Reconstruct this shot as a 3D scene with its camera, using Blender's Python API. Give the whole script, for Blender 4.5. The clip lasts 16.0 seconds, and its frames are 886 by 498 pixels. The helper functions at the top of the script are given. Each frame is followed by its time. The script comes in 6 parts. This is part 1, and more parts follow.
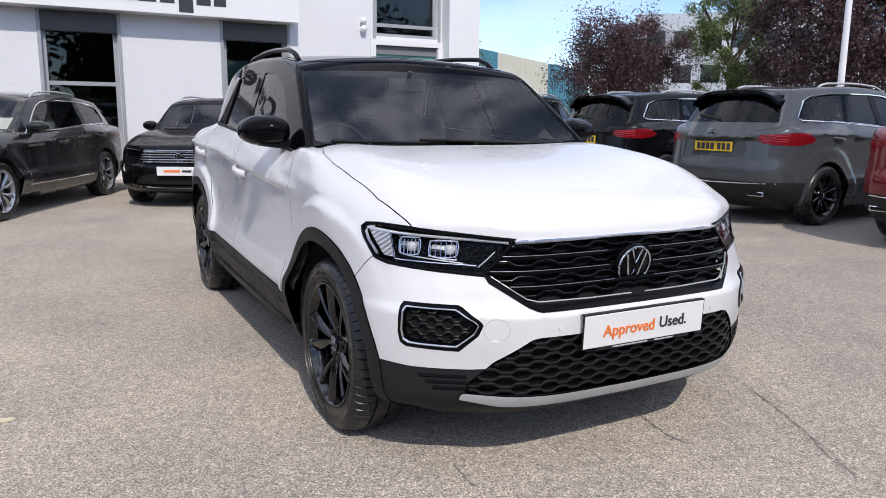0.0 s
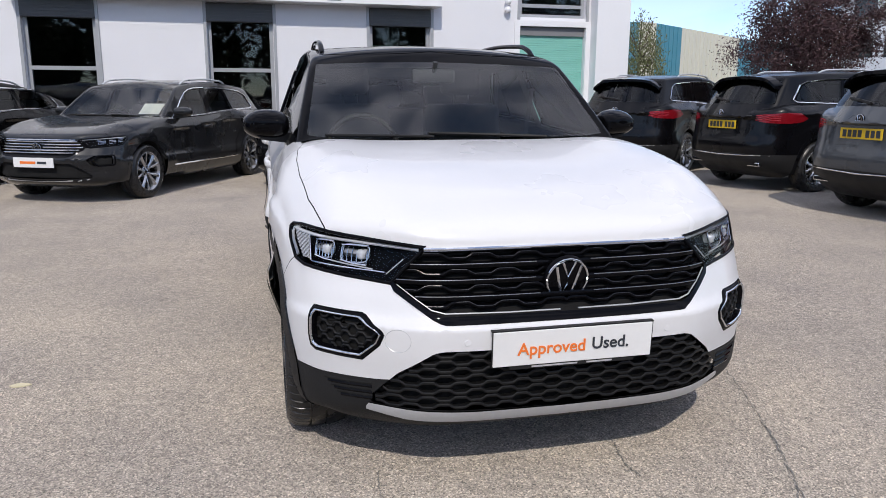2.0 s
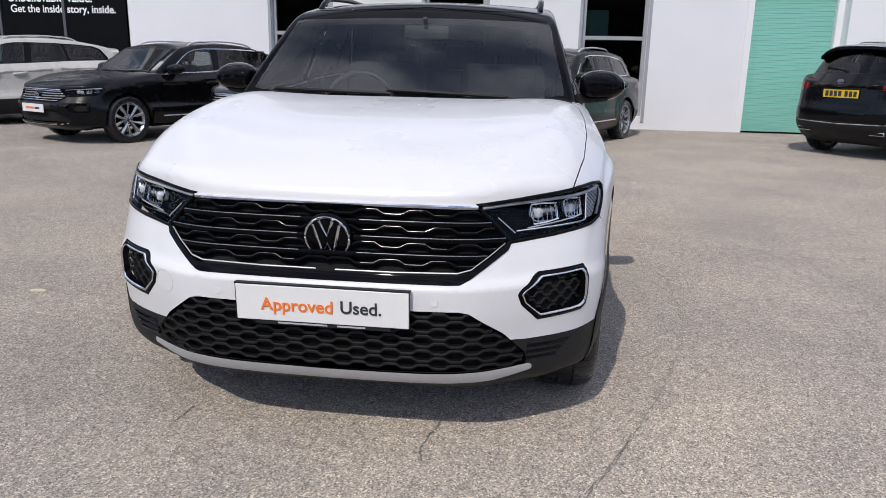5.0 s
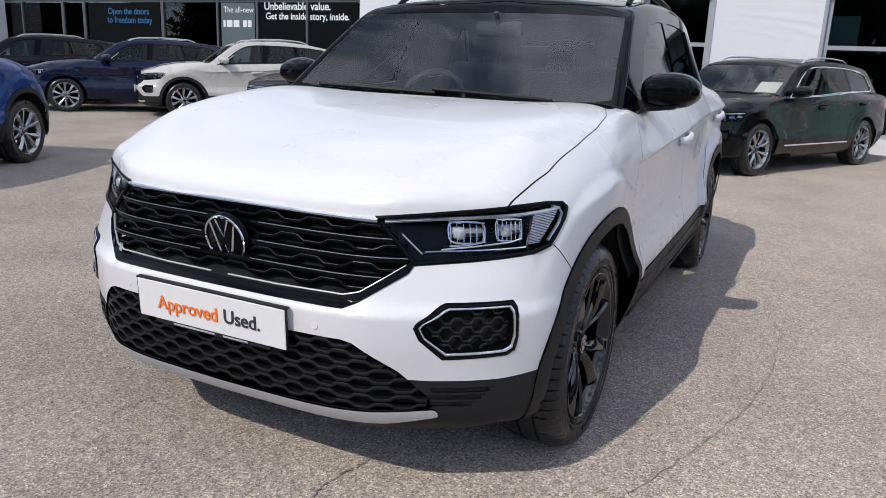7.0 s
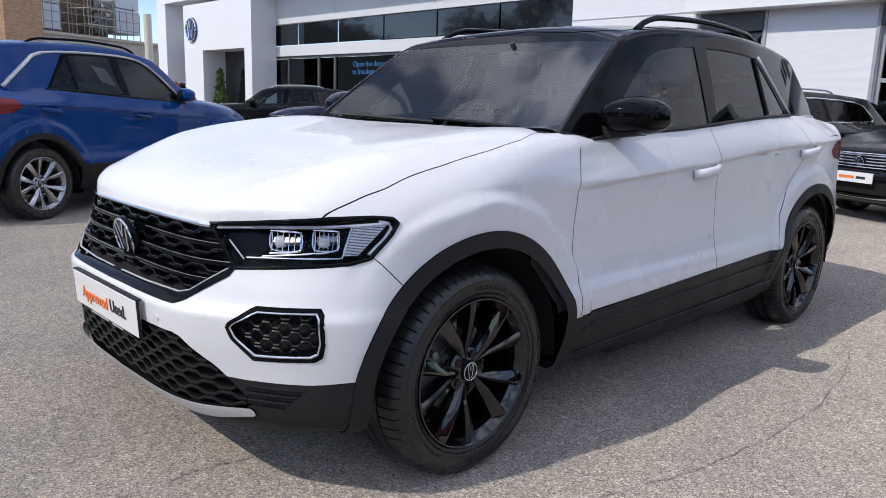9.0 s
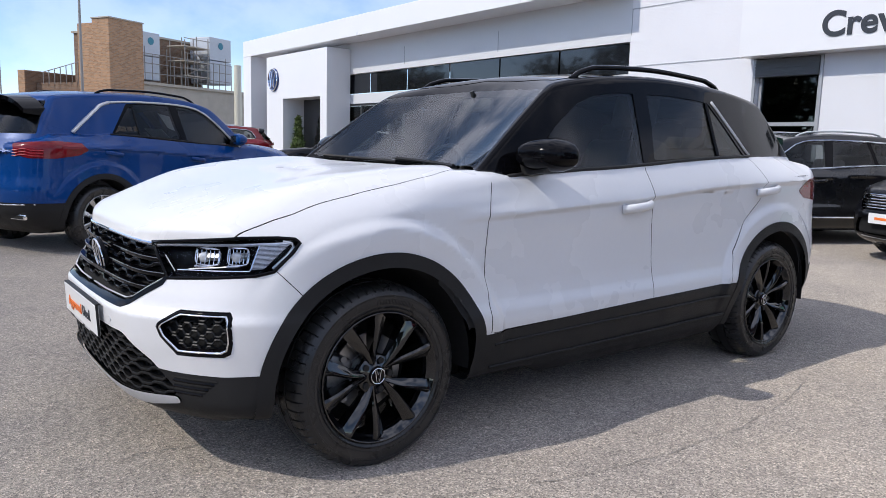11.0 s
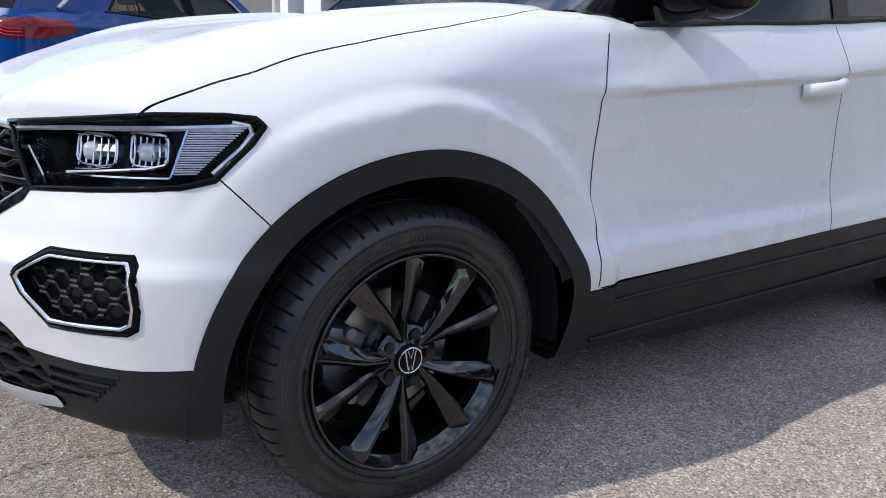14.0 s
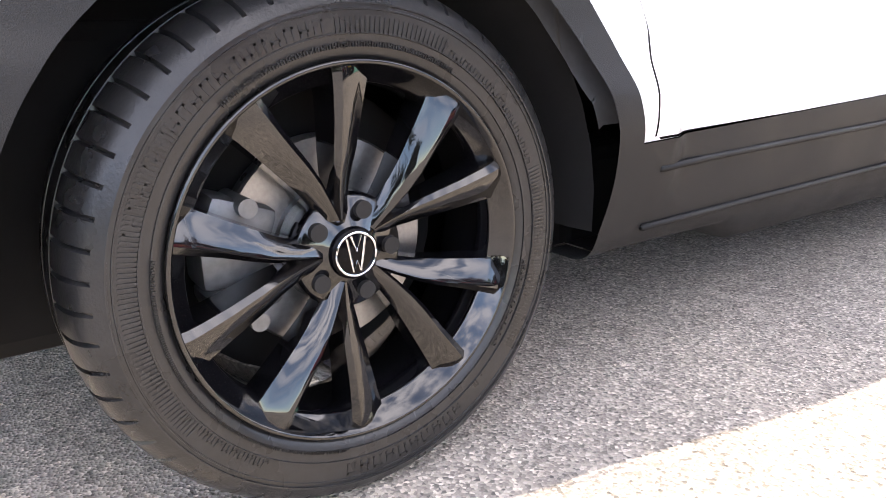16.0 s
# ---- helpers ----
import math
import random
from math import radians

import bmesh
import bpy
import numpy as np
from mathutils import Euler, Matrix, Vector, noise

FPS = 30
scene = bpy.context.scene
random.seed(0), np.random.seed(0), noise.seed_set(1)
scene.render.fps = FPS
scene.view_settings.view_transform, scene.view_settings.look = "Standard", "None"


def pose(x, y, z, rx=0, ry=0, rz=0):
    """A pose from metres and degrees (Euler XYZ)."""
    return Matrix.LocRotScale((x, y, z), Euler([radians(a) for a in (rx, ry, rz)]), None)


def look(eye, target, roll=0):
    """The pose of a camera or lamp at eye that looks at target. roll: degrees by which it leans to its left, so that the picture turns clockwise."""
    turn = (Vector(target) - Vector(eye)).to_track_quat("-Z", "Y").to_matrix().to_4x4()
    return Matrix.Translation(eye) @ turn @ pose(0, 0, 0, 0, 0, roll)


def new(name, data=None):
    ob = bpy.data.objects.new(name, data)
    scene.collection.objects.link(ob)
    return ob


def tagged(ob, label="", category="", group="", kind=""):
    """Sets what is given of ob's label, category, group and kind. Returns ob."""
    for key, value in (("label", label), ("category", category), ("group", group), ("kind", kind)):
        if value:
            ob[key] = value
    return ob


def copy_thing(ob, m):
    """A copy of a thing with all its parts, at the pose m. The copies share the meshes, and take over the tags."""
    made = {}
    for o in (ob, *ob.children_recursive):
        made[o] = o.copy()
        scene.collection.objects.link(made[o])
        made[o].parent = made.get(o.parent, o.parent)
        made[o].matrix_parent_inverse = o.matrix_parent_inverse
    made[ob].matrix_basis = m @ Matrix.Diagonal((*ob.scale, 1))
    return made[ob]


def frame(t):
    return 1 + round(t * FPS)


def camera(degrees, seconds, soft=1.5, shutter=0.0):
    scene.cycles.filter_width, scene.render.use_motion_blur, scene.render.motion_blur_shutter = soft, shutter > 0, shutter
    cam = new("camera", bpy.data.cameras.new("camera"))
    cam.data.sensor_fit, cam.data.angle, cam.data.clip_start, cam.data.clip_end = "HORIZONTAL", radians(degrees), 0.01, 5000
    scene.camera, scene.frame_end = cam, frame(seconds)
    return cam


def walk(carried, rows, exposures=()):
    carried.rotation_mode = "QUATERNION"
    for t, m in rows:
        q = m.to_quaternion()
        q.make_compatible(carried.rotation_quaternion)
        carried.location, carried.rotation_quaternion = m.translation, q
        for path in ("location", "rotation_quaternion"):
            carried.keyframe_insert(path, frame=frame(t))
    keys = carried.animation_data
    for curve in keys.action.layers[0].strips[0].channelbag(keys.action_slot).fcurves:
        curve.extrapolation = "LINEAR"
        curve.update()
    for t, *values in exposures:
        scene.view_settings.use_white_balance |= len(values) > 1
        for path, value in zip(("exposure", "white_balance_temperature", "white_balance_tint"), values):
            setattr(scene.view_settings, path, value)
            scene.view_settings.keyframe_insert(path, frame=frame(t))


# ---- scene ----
cam = camera(62.2, 16.0, 0.85)
PATH = [
    (0, (-1.713, -2.589, 1.185), (-0.796, -0.847, 0.833), 0.6),
    (0.5, (-1.5, -2.727, 1.201), (-0.686, -0.939, 0.83), 0.4),
    (1, (-1.325, -2.768, 1.208), (-0.621, -0.936, 0.821), 0.2),
    (1.5, (-1.105, -2.742, 1.251), (-0.523, -0.87, 0.852), 0.2),
    (2, (-0.905, -2.779, 1.252), (-0.434, -0.878, 0.844), 0.3),
    (2.5, (-0.627, -2.877, 1.244), (-0.267, -0.955, 0.82), 0.8),
    (3, (-0.418, -2.865, 1.22), (-0.162, -0.931, 0.779), 1.2),
    (3.5, (-0.198, -2.81, 1.232), (-0.058, -0.869, 0.77), 1.5),
    (4, (0.048, -2.823, 1.214), (0.074, -0.882, 0.733), 1.6),
    (4.2, (0.163, -2.831, 1.213), (0.14, -0.891, 0.727), 1.6),
    (6.3, (1.193, -2.489, 1.193), (0.542, -0.662, 0.704), 1.6),
    (6.5, (1.258, -2.422, 1.178), (0.548, -0.617, 0.69), 2.0),
    (7, (1.387, -2.202, 1.184), (0.529, -0.462, 0.696), 2.4),
    (7.5, (1.54, -1.972, 1.17), (0.515, -0.323, 0.689), 2.6),
    (8, (1.75, -1.742, 1.173), (0.566, -0.196, 0.714), 2.3),
    (8.5, (2.038, -1.665, 1.16), (0.716, -0.226, 0.734), 2.1),
    (9, (2.31, -1.579, 1.147), (0.901, -0.215, 0.756), 1.7),
    (9.2, (2.414, -1.524, 1.135), (0.98, -0.183, 0.757), 1.8),
    (11.3, (2.967, -1.338, 1.156), (1.385, -0.146, 0.88), 1.7),
    (11.5, (2.967, -1.311, 1.161), (1.377, -0.13, 0.88), 1.8),
    (12, (2.915, -1.261, 1.148), (1.311, -0.104, 0.851), 2.1),
    (12.5, (2.69, -1.178, 1.126), (1.084, -0.036, 0.785), 2.3),
    (13, (2.471, -1.074, 1.107), (0.87, 0.057, 0.712), 2.4),
    (13.5, (2.252, -0.891, 1.061), (0.658, 0.226, 0.6), 2.4),
    (14, (2.031, -0.762, 0.962), (0.441, 0.332, 0.438), 2.2),
    (14.5, (1.803, -0.622, 0.789), (0.19, 0.422, 0.234), 1.0),
    (15, (1.645, -0.498, 0.636), (0.054, 0.561, 0.047), 0.7),
    (15.5, (1.601, -0.43, 0.588), (0.007, 0.634, 0.016), -0.3),
    (16, (1.606, -0.409, 0.595), (0.026, 0.676, 0.024), -1.0),
]
LIGHTING = [(0, 0.1, 6460, 10), (3.0, -0.06, 6460, 10), (7.0, 0.0, 6460, 10), (9.0, 0.12, 6340, 9.5), (13.5, 0.26, 6300, 9.5), (14.5, 0.6, 6120, 10), (15.0, 1.25, 6050, 11), (15.5, 2.05, 6900, 12), (16, 2.3, 7400, 12)]
walk(cam, [(t, look(eye, target, roll)) for t, eye, target, roll in PATH], LIGHTING)

# ---------- light ----------
world = bpy.data.worlds.new("world")
scene.world = world
world.use_nodes = True
wn, wl = world.node_tree.nodes, world.node_tree.links
wbg = wn["Background"]
sky = wn.new("ShaderNodeTexSky")
sky.sky_type = "NISHITA"
sky.sun_disc = False
sky.sun_elevation = radians(43.7)
sky.sun_rotation = radians(193)
sky.air_density, sky.dust_density, sky.ozone_density = 0.68, 0.05, 2.0
# thin broken cloud over the whole sky
wco = wn.new("ShaderNodeTexCoord")
wmap = wn.new("ShaderNodeMapping")
wmap.inputs["Scale"].default_value = (1.0, 1.0, 1.6)
wmap.inputs["Location"].default_value = (0.37, 1.9, 0.80)
wno = wn.new("ShaderNodeTexNoise")
wno.inputs["Scale"].default_value = 4.2
wno.inputs["Detail"].default_value = 7
wno.inputs["Roughness"].default_value = 0.58
wra = wn.new("ShaderNodeValToRGB")
wra.color_ramp.interpolation = "B_SPLINE"
wra.color_ramp.elements[0].position, wra.color_ramp.elements[1].position = 0.42, 0.56
wra.color_ramp.elements[0].color, wra.color_ramp.elements[1].color = (0, 0, 0, 1), (0.84, 0.84, 0.84, 1)
wmx = wn.new("ShaderNodeMixRGB")
wmx.inputs["Color2"].default_value = (7.9, 7.9, 9.0, 1)
wl.new(wco.outputs["Generated"], wmap.inputs["Vector"])
wl.new(wmap.outputs["Vector"], wno.inputs["Vector"])
wl.new(wno.outputs["Fac"], wra.inputs["Fac"])
# the cloud thins out towards the horizon
wse, wfa, wmu = wn.new("ShaderNodeSeparateXYZ"), wn.new("ShaderNodeMapRange"), wn.new("ShaderNodeMath")
wfa.interpolation_type = "SMOOTHSTEP"
wfa.inputs["From Min"].default_value, wfa.inputs["From Max"].default_value = 0.10, 0.60
wfa.inputs["To Min"].default_value, wfa.inputs["To Max"].default_value = 0.25, 1.0
wmu.operation = "MULTIPLY"
wl.new(wco.outputs["Generated"], wse.inputs[0])
wl.new(wse.outputs["Z"], wfa.inputs["Value"])
wl.new(wra.outputs["Color"], wmu.inputs[0])
wl.new(wfa.outputs[0], wmu.inputs[1])
wl.new(wmu.outputs[0], wmx.inputs["Fac"])
wl.new(sky.outputs["Color"], wmx.inputs["Color1"])
wl.new(wmx.outputs["Color"], wbg.inputs["Color"])
wbg.inputs["Strength"].default_value = 0.165
sun = new("sun", bpy.data.lights.new("sun", "SUN"))
sun.data.energy, sun.data.angle, sun.data.color = 2.65, radians(0.55), (1.0, 0.925, 0.825)
sun.matrix_world = look((-2.36, -10.2, 10.0), (0, 0, 0))

# ---------- materials ----------


def principled(name):
    m = bpy.data.materials.new(name)
    m.use_nodes = True
    return m, m.node_tree.nodes, m.node_tree.links, m.node_tree.nodes["Principled BSDF"]


def material(name, colour, rough=0.5, metal=0.0, coat=0.0, vary=0.08, scale=6.0, fine=90.0, bump=0.0, bump_scale=200.0, spec=0.5, dirt=0.0):
    """A surface with colour varied at two scales, a varied gloss and fine relief."""
    m, n, l, b = principled(name)
    co = n.new("ShaderNodeTexCoord")
    big, small = n.new("ShaderNodeTexNoise"), n.new("ShaderNodeTexNoise")
    big.inputs["Scale"].default_value, small.inputs["Scale"].default_value = scale, fine
    big.inputs["Detail"].default_value, small.inputs["Detail"].default_value = 4, 3
    l.new(co.outputs["Object"], big.inputs["Vector"])
    l.new(co.outputs["Object"], small.inputs["Vector"])
    add = n.new("ShaderNodeMath")
    add.operation = "ADD"
    l.new(big.outputs["Fac"], add.inputs[0])
    l.new(small.outputs["Fac"], add.inputs[1])
    ran = n.new("ShaderNodeMapRange")
    ran.inputs["From Min"].default_value, ran.inputs["From Max"].default_value = 0.6, 1.4
    ran.inputs["To Min"].default_value, ran.inputs["To Max"].default_value = 1 - vary, 1 + vary
    l.new(add.outputs[0], ran.inputs["Value"])
    mul = n.new("ShaderNodeMixRGB")
    mul.blend_type = "MULTIPLY"
    mul.inputs["Fac"].default_value = 1
    mul.inputs["Color1"].default_value = (*colour, 1)
    l.new(ran.outputs[0], mul.inputs["Color2"])
    l.new(mul.outputs[0], b.inputs["Base Color"])
    rr = n.new("ShaderNodeMapRange")
    rr.inputs["From Min"].default_value, rr.inputs["From Max"].default_value = 0.3, 0.7
    rr.inputs["To Min"].default_value, rr.inputs["To Max"].default_value = max(rough - 0.04, 0.0) if rough < 0.15 else rough - 0.08, rough + (0.01 if rough < 0.15 else 0.08)
    l.new(big.outputs["Fac"], rr.inputs["Value"])
    l.new(rr.outputs[0], b.inputs["Roughness"])
    b.inputs["Metallic"].default_value = metal
    b.inputs["Specular IOR Level"].default_value = spec
    b.inputs["Coat Weight"].default_value = coat
    b.inputs["Coat Roughness"].default_value = 0.03
    if bump:
        bn, bu = n.new("ShaderNodeTexNoise"), n.new("ShaderNodeBump")
        bn.inputs["Scale"].default_value = bump_scale
        bu.inputs["Strength"].default_value, bu.inputs["Distance"].default_value = bump, 0.002
        l.new(co.outputs["Object"], bn.inputs["Vector"])
        l.new(bn.outputs["Fac"], bu.inputs["Height"])
        l.new(bu.outputs[0], b.inputs["Normal"])
    return m


def glass(name, tint, gloss=0.0, ior=1.55):
    m = bpy.data.materials.new(name)
    m.use_nodes = True
    n, l = m.node_tree.nodes, m.node_tree.links
    n.remove(n["Principled BSDF"])
    tr, gl, fr, mx = n.new("ShaderNodeBsdfTransparent"), n.new("ShaderNodeBsdfGlossy"), n.new("ShaderNodeFresnel"), n.new("ShaderNodeMixShader")
    tr.inputs["Color"].default_value = (*tint, 1)
    gl.inputs["Roughness"].default_value = gloss
    fr.inputs["IOR"].default_value = ior
    l.new(fr.outputs[0], mx.inputs["Fac"])
    l.new(tr.outputs[0], mx.inputs[1])
    l.new(gl.outputs[0], mx.inputs[2])
    l.new(mx.outputs[0], n["Material Output"].inputs["Surface"])
    return m


def flake_paint(name, colour, metal=0.08, coat=0.9):
    return material(name, colour, 0.3, metal, coat, 0.05, 3.0, 700.0, spec=0.12)


M = {
    "white": material("white_paint", (0.74, 0.74, 0.755), 0.30, 0.0, 0.4, 0.012, 2.0, 60.0),
    "black_gloss": material("black_gloss", (0.003, 0.003, 0.004), 0.05, 0.0, 0.0, 0.1, 4.0, spec=0.12),
    "black_plastic": material("black_plastic", (0.019, 0.019, 0.020), 0.5, 0.0, 0.0, 0.12, 8.0, 400.0, 0.25, 700.0, 0.22),
    "mesh_black": material("mesh_black", (0.009, 0.009, 0.0095), 0.42, 0.0, 0.0, 0.1, 8.0, spec=0.3),
    # near-black that paints shade into gaps, recesses, wells and the underside
    "shade_black": material("shut_line_shadow", (0.004, 0.004, 0.0045), 0.9, 0, 0, 0.1),
    "rubber": material("rubber", (0.020, 0.020, 0.021), 0.30, 0.0, 0.0, 0.25, 14.0, 120.0, 0.2, 260.0, 0.5),
    "wheel_black": material("wheel_black", (0.004, 0.004, 0.005), 0.06, 0.0, 0.0, 0.1, 4.0, spec=0.9),
    "chrome": material("chrome", (0.82, 0.83, 0.85), 0.08, 1.0, 0, 0.03),
    "silver": material("silver_trim", (0.58, 0.59, 0.61), 0.35, 0.35, 0, 0.06),
    "steel": material("brake_steel", (0.36, 0.36, 0.37), 0.34, 0.95, 0, 0.18, 25.0, 160.0),
    "cast": material("cast_metal", (0.20, 0.205, 0.215), 0.5, 0.7, 0, 0.25, 18.0),
    "alloy": material("alloy", (0.50, 0.51, 0.53), 0.25, 0.9, 0, 0.06),
    "lamp_black": material("lamp_inner", (0.0025, 0.0025, 0.003), 0.12, 0, 0.0, 0.2, spec=0.06),
    "lens": material("lamp_lens", (0.84, 0.86, 0.90), 0.14, 0.35, 0.4, 0.15, 60.0),
    "red_bar": material("red_light_bar", (0.30, 0.010, 0.020), 0.2),
    "red_lens": material("red_lens", (0.17, 0.005, 0.010), 0.14, 0.0, 0.3, 0.2, 20.0, spec=0.3),
    "yellow": material("yellow_plate", (0.75, 0.50, 0.02), 0.4, 0, 0.3, 0.04),
    "plate_white": material("plate_white", (0.80, 0.80, 0.80), 0.35, 0, 0.3, 0.02),
    "ink": material("dark_ink", (0.03, 0.035, 0.045), 0.45),
    "orange": material("orange_ink", (0.86, 0.20, 0.035), 0.45, 0, 0, 0.03),
    "interior": material("cabin_trim", (0.045, 0.046, 0.049), 0.7, 0, 0, 0.2, 12.0),
    "seat": material("seat_cloth", (0.11, 0.112, 0.12), 0.85, 0, 0, 0.25, 20.0, 300.0),
    "headlining": material("headlining", (0.45, 0.44, 0.43), 0.9),
    "paper": material("paper", (0.82, 0.83, 0.80), 0.7, 0, 0, 0.05),
    "glass": glass("clear_glass", (0.86, 0.90, 0.89), 0.0, 1.9),
    "slat_silver": material("slat_silver", (0.36, 0.36, 0.37), 0.25, 0.9, 0, 0.05),
    "dark_chrome": material("dark_chrome", (0.12, 0.12, 0.125), 0.22, 1.0, 0, 0.05),
    "side_glass": glass("side_glass", (0.62, 0.67, 0.66), 0.0, 1.52),
    "glass_dark": glass("tinted_glass", (0.36, 0.38, 0.38), 0.0, 1.5),
    "lamp_glass": glass("lamp_cover", (0.94, 0.95, 0.97), 0.0, 1.22),
}

# ---------- mesh helpers ----------


def curve(xs, ys):
    """A smooth curve through the knots that does not overshoot."""
    xs, ys = np.array(xs, float), np.array(ys, float)
    h = np.diff(xs)
    s = np.diff(ys) / h
    d = np.zeros(len(xs))
    for i in range(1, len(xs) - 1):
        if s[i - 1] * s[i] > 0:
            w1, w2 = 2 * h[i] + h[i - 1], h[i] + 2 * h[i - 1]
            d[i] = (w1 + w2) / (w1 / s[i - 1] + w2 / s[i])
    d[0], d[-1] = s[0], s[-1]

    def f(v):
        v = np.asarray(v, float)
        k = np.clip(np.searchsorted(xs, v) - 1, 0, len(h) - 1)
        t = (v - xs[k]) / h[k]
        u = np.clip(t, 0, 1)
        y = (2 * u**3 - 3 * u**2 + 1) * ys[k] + (u**3 - 2 * u**2 + u) * h[k] * d[k] + (-2 * u**3 + 3 * u**2) * ys[k + 1] + (u**3 - u**2) * h[k] * d[k + 1]
        return y + np.where(t < 0, t * h[0] * d[0], 0) + np.where(t > 1, (t - 1) * h[-1] * d[-1], 0)

    return f


def smax(a, b, k):
    h = np.maximum(k - np.abs(a - b), 0) / k
    return np.maximum(a, b) + h * h * k / 4


def sdf(poly, u, v):
    """Signed distance to a polygon, negative inside."""
    P = np.array(poly, float)
    d = np.full(np.shape(u), 1e9)
    inside = np.zeros(np.shape(u), bool)
    for (ax, ay), (bx, by) in zip(P, np.roll(P, -1, 0)):
        ex, ey = bx - ax, by - ay
        t = np.clip(((u - ax) * ex + (v - ay) * ey) / (ex * ex + ey * ey), 0, 1)
        d = np.minimum(d, (u - ax - t * ex) ** 2 + (v - ay - t * ey) ** 2)
        if abs(ey) > 1e-12:
            inside ^= ((ay > v) != (by > v)) & (u < ex * (v - ay) / ey + ax)
    return np.where(inside, -1, 1) * np.sqrt(d)


def surface_net(f, lo, hi, h):
    """A mesh of the surface f = 0 inside the box, drawn onto it by Newton's steps."""
    ax = [np.arange(a, b + h, h) for a, b in zip(lo, hi)]
    g = f(ax[0][:, None, None], ax[1][None, :, None], ax[2][None, None, :])
    s = g < 0
    n = tuple(len(a) - 1 for a in ax)
    cs = np.zeros(n, int)
    corners = [(i, j, k) for i in (0, 1) for j in (0, 1) for k in (0, 1)]
    for i, j, k in corners:
        cs += s[i : i + n[0], j : j + n[1], k : k + n[2]]
    I, J, K = np.nonzero((cs > 0) & (cs < 8))
    idx = -np.ones(n, int)
    idx[I, J, K] = np.arange(len(I))
    val = {c: g[I + c[0], J + c[1], K + c[2]] for c in corners}
    acc, cnt = np.zeros((len(I), 3)), np.zeros(len(I))
    for a in corners:
        for d in range(3):
            if a[d] == 0:
                b = tuple(a[m] + (m == d) for m in range(3))
                va, vb = val[a], val[b]
                m = (va < 0) != (vb < 0)
                t = va[m] / (va[m] - vb[m])
                p = np.tile(np.array(a, float), (m.sum(), 1))
                p[:, d] += t
                acc[m] += p
                cnt[m] += 1
    V = (acc / cnt[:, None] + np.stack([I, J, K], 1)) * h + np.array([a[0] for a in ax])
    F = []
    for d in range(3):
        e, o = (d + 1) % 3, (d + 2) % 3
        sl0, sl1 = [slice(None)] * 3, [slice(None)] * 3
        sl0[d], sl1[d] = slice(0, -1), slice(1, None)
        a, b = s[tuple(sl0)], s[tuple(sl1)]
        C = np.stack(np.nonzero(a != b), 1)
        ok = (C[:, e] > 0) & (C[:, o] > 0) & (C[:, e] < n[e]) & (C[:, o] < n[o])
        C = C[ok]
        flip = a[tuple(C.T)]
        q = []
        for de, do in ((1, 1), (0, 1), (0, 0), (1, 0)):
            c = C.copy()
            c[:, e] -= de
            c[:, o] -= do
            q.append(idx[tuple(c.T)])
        q = np.stack(q, 1)
        q[~flip] = q[~flip][:, ::-1]
        F += [q[:, [0, 1, 2]], q[:, [0, 2, 3]]]
    F = np.concatenate(F)
    for _ in range(3):
        v, gr = f(*V.T), gradient(f, V)
        V -= np.clip(v / np.maximum((gr**2).sum(1), 1e-6), -h, h)[:, None] * gr
    return V, F


def gradient(f, V, e=0.002):
    out = np.zeros_like(V)
    for d in range(3):
        o = np.zeros(3)
        o[d] = e
        out[:, d] = (f(*(V + o).T) - f(*(V - o).T)) / (2 * e)
    return out


def split(V, F, g):
    """Cuts the triangles along g = 0. Returns all points, the faces inside (g < 0) and those outside."""
    if len(F) == 0:
        return V, F, F
    gv = g(V)
    s = gv < 0
    c = s[F].sum(1)
    fin, fout, mix = F[c == 3], F[c == 0], F[(c == 1) | (c == 2)]
    if len(mix) == 0:
        return V, fin, fout
    sm = s[mix]
    lone_in = sm.sum(1) == 1
    lone = np.where(lone_in, sm.argmax(1), (~sm).argmax(1))
    r = np.arange(len(mix))
    a, b, d = mix[r, lone], mix[r, (lone + 1) % 3], mix[r, (lone + 2) % 3]
    E = np.sort(np.concatenate([np.stack([a, b], 1), np.stack([a, d], 1)]), 1)
    U, inv = np.unique(E, axis=0, return_inverse=True)
    inv = inv.reshape(-1)
    g0, g1 = gv[U[:, 0]], gv[U[:, 1]]
    t = np.clip(g0 / (g0 - g1), 0.002, 0.998)[:, None]
    nv = V[U[:, 0]] * (1 - t) + V[U[:, 1]] * t
    p, q = len(V) + inv[: len(mix)], len(V) + inv[len(mix) :]
    V = np.concatenate([V, nv])
    T1 = np.stack([a, p, q], 1)
    T2 = np.concatenate([np.stack([p, b, d], 1), np.stack([p, d, q], 1)])
    li2 = np.concatenate([lone_in, lone_in])
    fin = np.concatenate([fin, T1[lone_in], T2[~li2]])
    fout = np.concatenate([fout, T1[~lone_in], T2[li2]])
    return V, fin, fout


def put(name, ob_parent, mesh, label=""):
    o = new(name, mesh)
    if ob_parent is not None:
        o.parent = ob_parent
    return tagged(o, label)


def mesh_of(name, V, F, mat, smooth=True, normals=None):
    """A mesh from arrays, with only the points that its faces use."""
    F = np.asarray(F)
    used, inv = np.unique(F.reshape(-1), return_inverse=True)
    me = bpy.data.meshes.new(name)
    me.from_pydata(np.asarray(V)[used].tolist(), [], inv.reshape(F.shape).tolist())
    me.materials.append(mat)
    if smooth:
        me.shade_smooth()
        if normals is not None:
            me.normals_split_custom_set_from_vertices(np.asarray(normals)[used].tolist())
    return me


